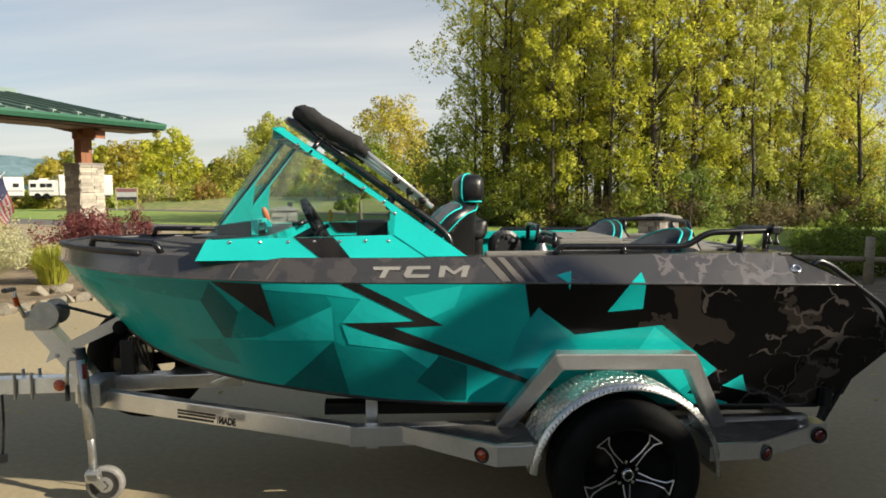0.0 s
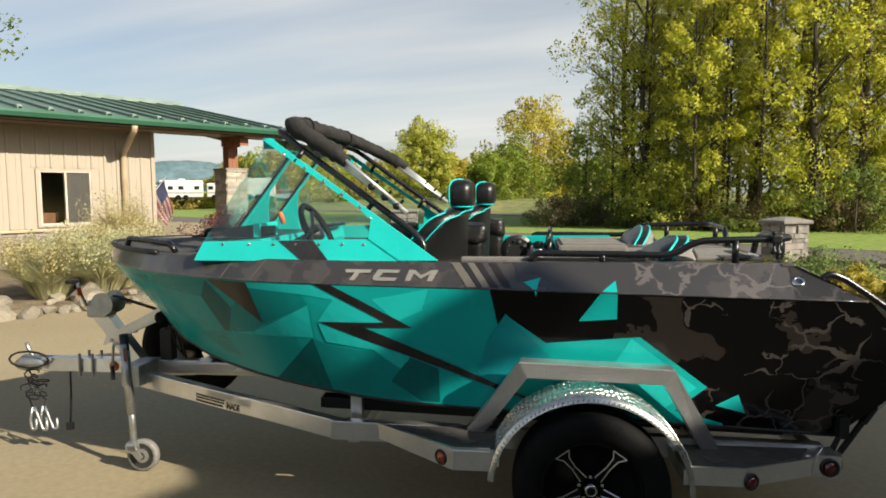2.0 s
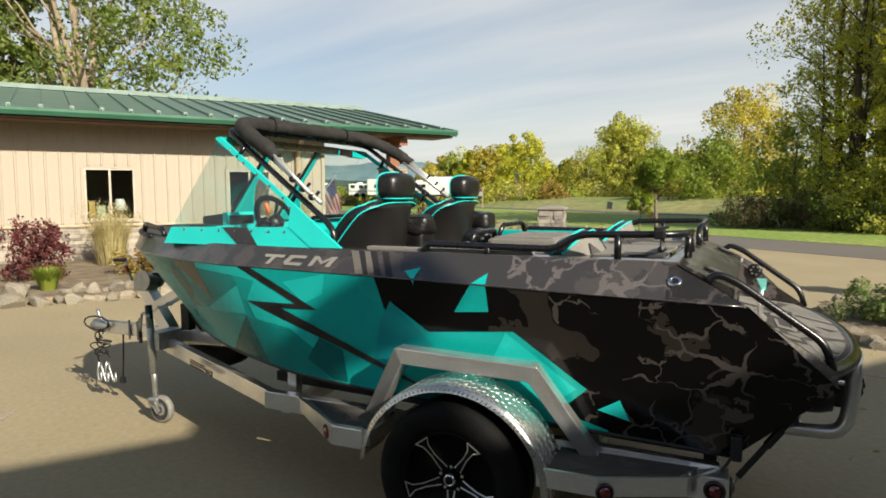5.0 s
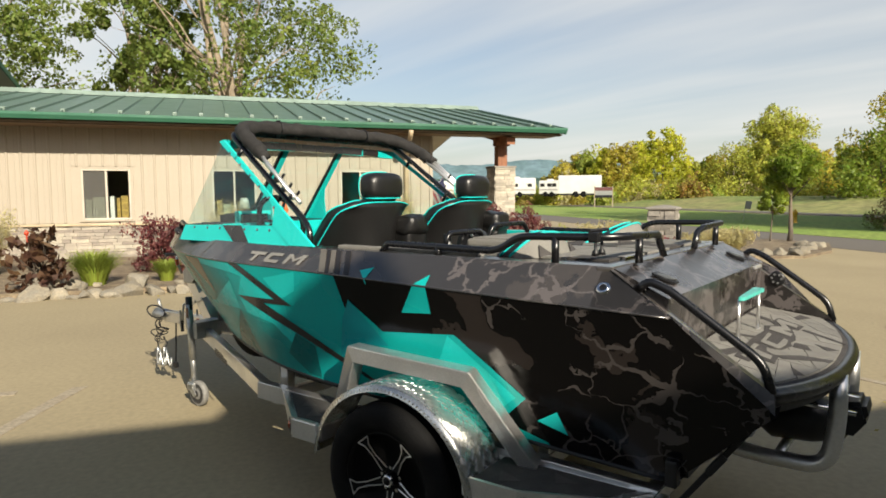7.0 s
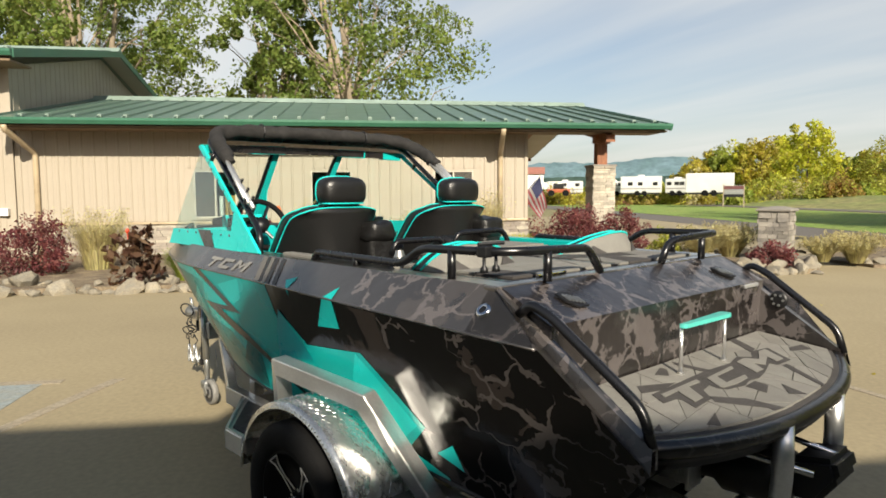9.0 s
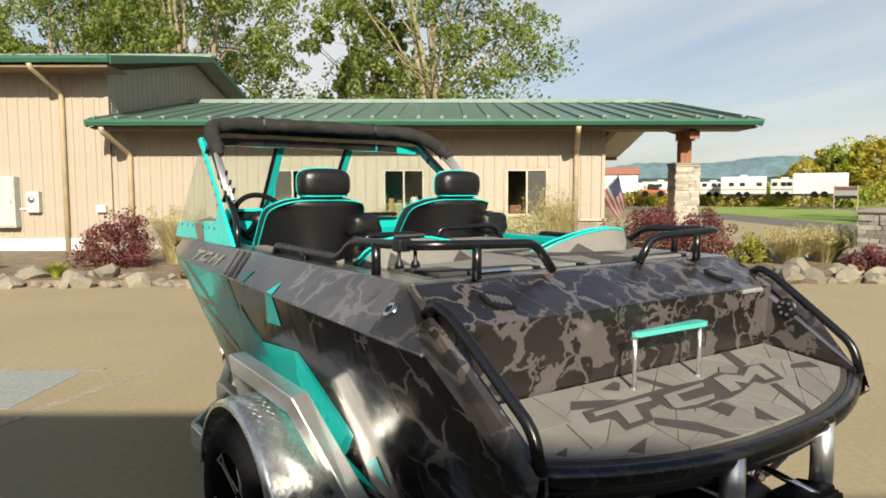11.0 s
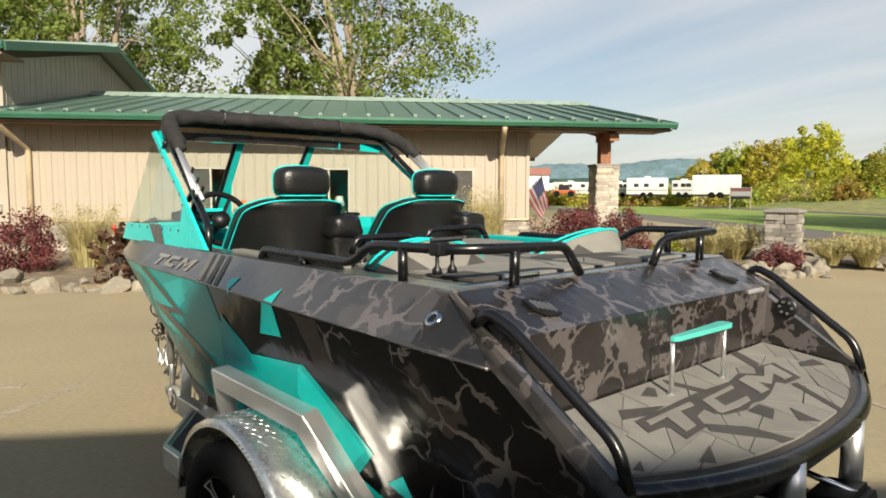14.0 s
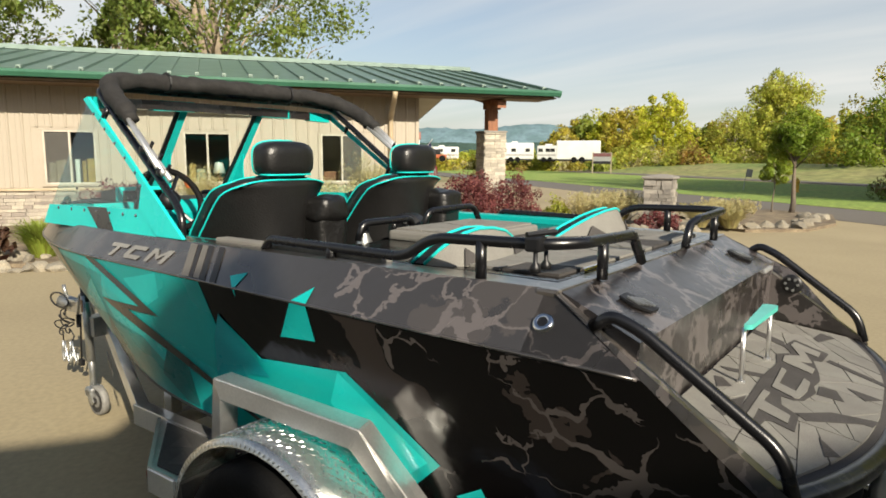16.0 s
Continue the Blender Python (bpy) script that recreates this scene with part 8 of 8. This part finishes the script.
# coupler
cp = part("coupler", tube(((-3.68, 0, 0.60), (-3.78, 0, 0.605), (-3.87, 0, 0.60), (-3.93, 0, 0.585)), 0.05, 12, radii=(0.05, 0.05, 0.058, 0.03)), M_ZINC, trailer, "zinc ball coupler", smooth=True)
part("latch", tube(((-3.82, 0, 0.65), (-3.85, 0, 0.70), (-3.86, 0, 0.735)), 0.014, 8), M_ZINC, cp, smooth=True)
for x in (-3.45, -3.36):
    part("u_bolt", tube(((x, -0.05, 0.53), (x, -0.05, 0.68)), 0.009, 8), M_ZINC, trailer)
    part("u_bolt", tube(((x, 0.05, 0.53), (x, 0.05, 0.68)), 0.009, 8), M_ZINC, trailer)
part("marker_lamp", lathe(((0.0, 0.02), (0.02, 0.016), (0.028, 0.004), (0.034, 0.0)), pose(-3.215, -0.041, 0.598, 90, 0, 0), 18), M_AMBER, trailer, "round amber side marker", smooth=True)
# safety cables: one loop over the coupler, loose coils below, two bright hooks each
loop = [(-3.80 + 0.14 * math.cos(a * 0.52), -0.065, 0.635 + 0.055 * math.sin(a * 0.52)) for a in range(13)]
part("cable_loop", tube(loop, 0.007, 6), M_PLASTIC, trailer, "black breakaway cable looped over the coupler", smooth=True)
for y, dx, ph in ((-0.06, 0.0, 0.0), (-0.03, 0.05, 2.0)):
    pts = []
    for k in range(46):
        a = k * 0.62 + ph
        pts.append((-3.79 + dx * (k / 45) + (0.05 + 0.02 * math.sin(k * 0.35 + ph)) * math.cos(a), y + 0.03 * math.sin(a * 0.7), 0.55 - 0.0040 * k + 0.022 * math.sin(a)))
    end = Vector((-3.79 + dx, y, 0.30))
    ch = part("safety_cable", tube(pts + [tuple(end)], 0.0055, 5), M_PLASTIC, trailer, "coiled black safety cable with bright hooks", smooth=True)
    for lean in (-0.02, 0.03):
        top = end + Vector((lean * 0.3, 0, 0.015))
        hk = rounded((top, top + Vector((lean, 0, -0.09)), top + Vector((lean * 1.3 + 0.015, 0, -0.155)), top + Vector((lean * 1.3 + 0.045, 0, -0.15)), top + Vector((lean * 1.2 + 0.045, 0, -0.08))), 0.02)
        part("hook", tube(hk, 0.009, 7), M_ZINC, ch, "bright steel hook", smooth=True)
part("light_plug_cable", tube(rounded(((-3.52, -0.05, 0.56), (-3.515, -0.06, 0.40), (-3.53, -0.06, 0.22)), 0.05), 0.007, 6), M_PLASTIC, trailer, smooth=True)
part("light_plug", box(-3.555, -3.51, -0.075, -0.045, 0.17, 0.22, 0.006), M_PLASTIC, trailer)

# jack
M_WHEEL_PALE = surface("pale_grey_tyre", (0.20, 0.195, 0.18), rough=0.6, var=0.15, scale=20, bump=0.05)
M_WHEEL_DARK = surface("dark_wheel_disc", (0.028, 0.027, 0.026), rough=0.5, var=0.2, scale=20, bump=0.05)
JX, JY = -2.97, -0.26
jack = part("jack_post", tube(((JX + 0.008, JY, 0.12), (JX - 0.008, JY, 0.50)), 0.021, 12), M_ZINC, trailer, "zinc swing-up tongue jack", smooth=True)
part("outer_tube", tube(((JX - 0.002, JY, 0.36), (JX - 0.03, JY, 0.80)), 0.027, 12), M_ZINC, jack, smooth=True)
part("jack_head", tube(((JX - 0.022, JY, 0.68), (JX - 0.032, JY, 0.86)), 0.026, 12), M_PLASTIC, jack, "black jack head", smooth=True)
part("crank", tube(rounded(((JX - 0.03, JY, 0.80), (JX - 0.10, JY, 0.80), (JX - 0.10, JY - 0.02, 0.66)), 0.02), 0.009, 8), M_ZINC, jack, smooth=True)
part("grip", tube(((JX - 0.10, JY - 0.02, 0.58), (JX - 0.10, JY - 0.02, 0.665)), 0.013, 8), M_PLASTIC, jack)
part("label_plate", box(JX - 0.012, JX + 0.012, JY - 0.040, JY - 0.036, 0.70, 0.78), M_RED, jack)
part("mount", box(JX - 0.06, JX + 0.06, JY, -0.03, 0.53, 0.66, 0.006), M_ZINC, jack)
part("fork", box(JX - 0.03, JX + 0.055, JY - 0.048, JY + 0.048, 0.12, 0.19, 0.018), M_ZINC, jack)
part("jack_wheel", lathe(((0.0, -0.022), (0.03, -0.026), (0.06, -0.016), (0.088, -0.026), (0.10, -0.016), (0.10, 0.016), (0.088, 0.026), (0.06, 0.016), (0.03, 0.026), (0.0, 0.022)), pose(JX + 0.065, JY, 0.102, 90, 0, 0), 28), M_WHEEL_PALE, jack, "pale grey jack wheel tyre", smooth=True)
for side in (-1, 1):
    part("wheel_disc", lathe(((0.0, 0.030), (0.022, 0.030), (0.024, 0.022), (0.066, 0.020), (0.074, 0.026), (0.080, 0.022)), pose(JX + 0.065, JY, 0.102, 90 * side, 0, 0), 28), M_WHEEL_DARK, jack, "dark grey wheel disc", smooth=True)
part("fork_arm", prism(((JX - 0.028, JY - 0.040, 0.17), (JX + 0.035, JY - 0.040, 0.17), (JX + 0.085, JY - 0.040, 0.10), (JX + 0.06, JY - 0.040, 0.075)), (0, -0.008, 0)), M_ZINC, jack)

# winch post, winch, bow arm
wp = part("winch_post", tube(((-3.06, 0, 0.62), (-3.33, 0, 0.97)), 0.045, 4, square=True), M_ALU, trailer, "aluminium winch post")
for s in (-1, 1):
    part("bow_arm", prism([(-3.275, s * 0.055, 0.735), (-3.245, s * 0.055, 0.805), (-2.86, s * 0.055, 1.0), (-2.835, s * 0.055, 0.935)], (0, s * 0.008, 0)), M_ALU, wp)
    for p in ((-3.21, 0.775), (-3.12, 0.81), (-2.885, 0.945)):
        part("bolt_head", lathe(((0.0, 0.008), (0.012, 0.006), (0.013, 0.0)), Matrix.Translation((p[0], s * 0.063, p[1])) @ Vector((0, s, 0)).to_track_quat("Z", "Y").to_matrix().to_4x4(), 8), M_ZINC, wp)
winch = part("winch", box(-3.38, -3.24, -0.06, 0.06, 0.92, 1.03, 0.015), M_ZINC, wp, "zinc hand winch")
part("drum", lathe(((0.0, -0.075), (0.075, -0.075), (0.075, -0.065), (0.04, -0.065), (0.04, 0.065), (0.075, 0.065), (0.075, 0.075), (0.0, 0.075)), pose(-3.26, 0, 1.01, 90, 0, 0), 24), M_ZINC, winch, smooth=False)
part("handle", tube(rounded(((-3.36, -0.08, 1.0), (-3.39, -0.10, 1.10), (-3.40, -0.10, 1.165)), 0.02), 0.010, 8), M_ZINC, winch, smooth=True)
part("handle_grip", tube(((-3.40, -0.10, 1.165), (-3.40, -0.20, 1.17)), 0.014, 8), M_PLASTIC, winch)
part("orange_band", tube(((-3.385, -0.10, 1.07), (-3.395, -0.10, 1.12)), 0.015, 8), M_AMBER, winch)
part("winch_strap", prism([(-3.22, -0.022, 1.055), (-2.80, -0.022, 0.93), (-2.80, 0.022, 0.93), (-3.22, 0.022, 1.055)], (0, 0, 0.006)), M_CLOTH, trailer)
part("bow_roller", tube(((-2.86, -0.08, 0.93), (-2.86, 0.08, 0.93)), 0.04, 16), M_RUBBER, trailer, smooth=True)

# spare wheel on the tongue
sm = pose(-2.83, 0.30, 0.655, 90, 0, 0)
sp = part("spare_wheel", lathe(tuple((r * 1.0, h * 0.85) for r, h in ((0.195, -0.10), (0.24, -0.112), (0.30, -0.118), (0.345, -0.095), (0.356, -0.05), (0.356, 0.05), (0.345, 0.095), (0.30, 0.118), (0.24, 0.112), (0.195, 0.10))), sm, 44, closed=True), M_RUBBER, trailer, "black spare wheel on the trailer tongue", smooth=True)
part("rim", lathe(((0.198, -0.08), (0.198, 0.09), (0.18, 0.09), (0.18, -0.08)), sm, 40, closed=True), M_RIM, sp)
part("rim_hub", lathe(((0.0, 0.05), (0.05, 0.05), (0.05, -0.03), (0.0, -0.03)), sm, 20), M_RIM, sp)
for k in range(5):
    t = sm @ Matrix.Rotation(k * 2 * math.pi / 5 + 0.2, 4, "Z")
    part("rim_spoke", prism([t @ Vector(p) for p in ((0.03, -0.035, 0.02), (0.185, -0.045, 0.06), (0.185, 0.045, 0.06), (0.03, 0.035, 0.02))], t.to_3x3() @ Vector((0, 0, 0.02))), M_RIM, sp)
part("spare_mount", box(-2.87, -2.79, 0.02, 0.26, 0.60, 0.80, 0.006), M_ZINC, trailer)
lock = part("latch_assembly", box(-2.86, -2.78, -0.10, -0.03, 0.66, 0.86, 0.008), M_PLASTIC, trailer, "black latch with hoses")
for k in range(3):
    part("hose", tube(rounded(((-2.82 + 0.01 * k, -0.08, 0.84), (-2.78 + 0.03 * k, -0.12, 0.90), (-2.74 + 0.02 * k, -0.10, 0.74), (-2.70, -0.06, 0.66)), 0.05), 0.006, 6), M_PLASTIC, lock, smooth=True)

# maker's plate on the frame: plain bars
pm = Matrix.Translation((-2.30, -0.445, 0.522)) @ (Vector((1.58, -0.665, -0.07))).to_track_quat("X", "Z").to_matrix().to_4x4()
for x0, x1, z0, z1 in ((-0.17, 0.06, 0.012, 0.022), (-0.17, 0.06, -0.004, 0.006), (-0.17, 0.05, -0.024, -0.012), (0.072, 0.075, -0.024, 0.012)):
    part("plate_bar", box(x0, x1, -0.034, -0.0305, z0, z1, m=pm), M_PLASTIC, trailer)

cv = bpy.data.curves.new("made", "FONT")
cv.body, cv.size, cv.extrude, cv.offset = "MADE", 0.050, 0.0006, 0.0032
probe = bpy.data.objects.new("made", cv)
scene.collection.objects.link(probe)
bpy.context.view_layer.update()
word = bmesh.new()
word.from_mesh(probe.to_mesh())
bpy.data.objects.remove(probe)
word.transform(pm @ Matrix.Translation((0.082, -0.034, -0.022)) @ Matrix.Rotation(math.pi / 2, 4, "X") @ Matrix.Diagonal((0.74, 1, 1, 1)))
part("sticker_word", word, M_PLASTIC, trailer, "black lettering on the frame")

# rear tie-down straps
for s in (-1, 1):
    st = part("tie_strap", prism([(0.985, s * 0.75, 0.68), (0.985, s * 0.79, 0.68), (0.865, s * 0.86, 0.50), (0.865, s * 0.82, 0.50)], (0.006, 0, 0)), M_CLOTH, trailer, "black ratchet tie-down strap")
    part("ratchet", box(0.90, 0.945, s * 0.805 - 0.03, s * 0.805 + 0.03, 0.545, 0.65, 0.008), M_PLASTIC, st)
    part("strap_hook", tube(rounded(((0.985, s * 0.77, 0.67), (1.0, s * 0.77, 0.71), (0.97, s * 0.76, 0.72)), 0.02), 0.007, 6), M_CHROME, st, smooth=True)
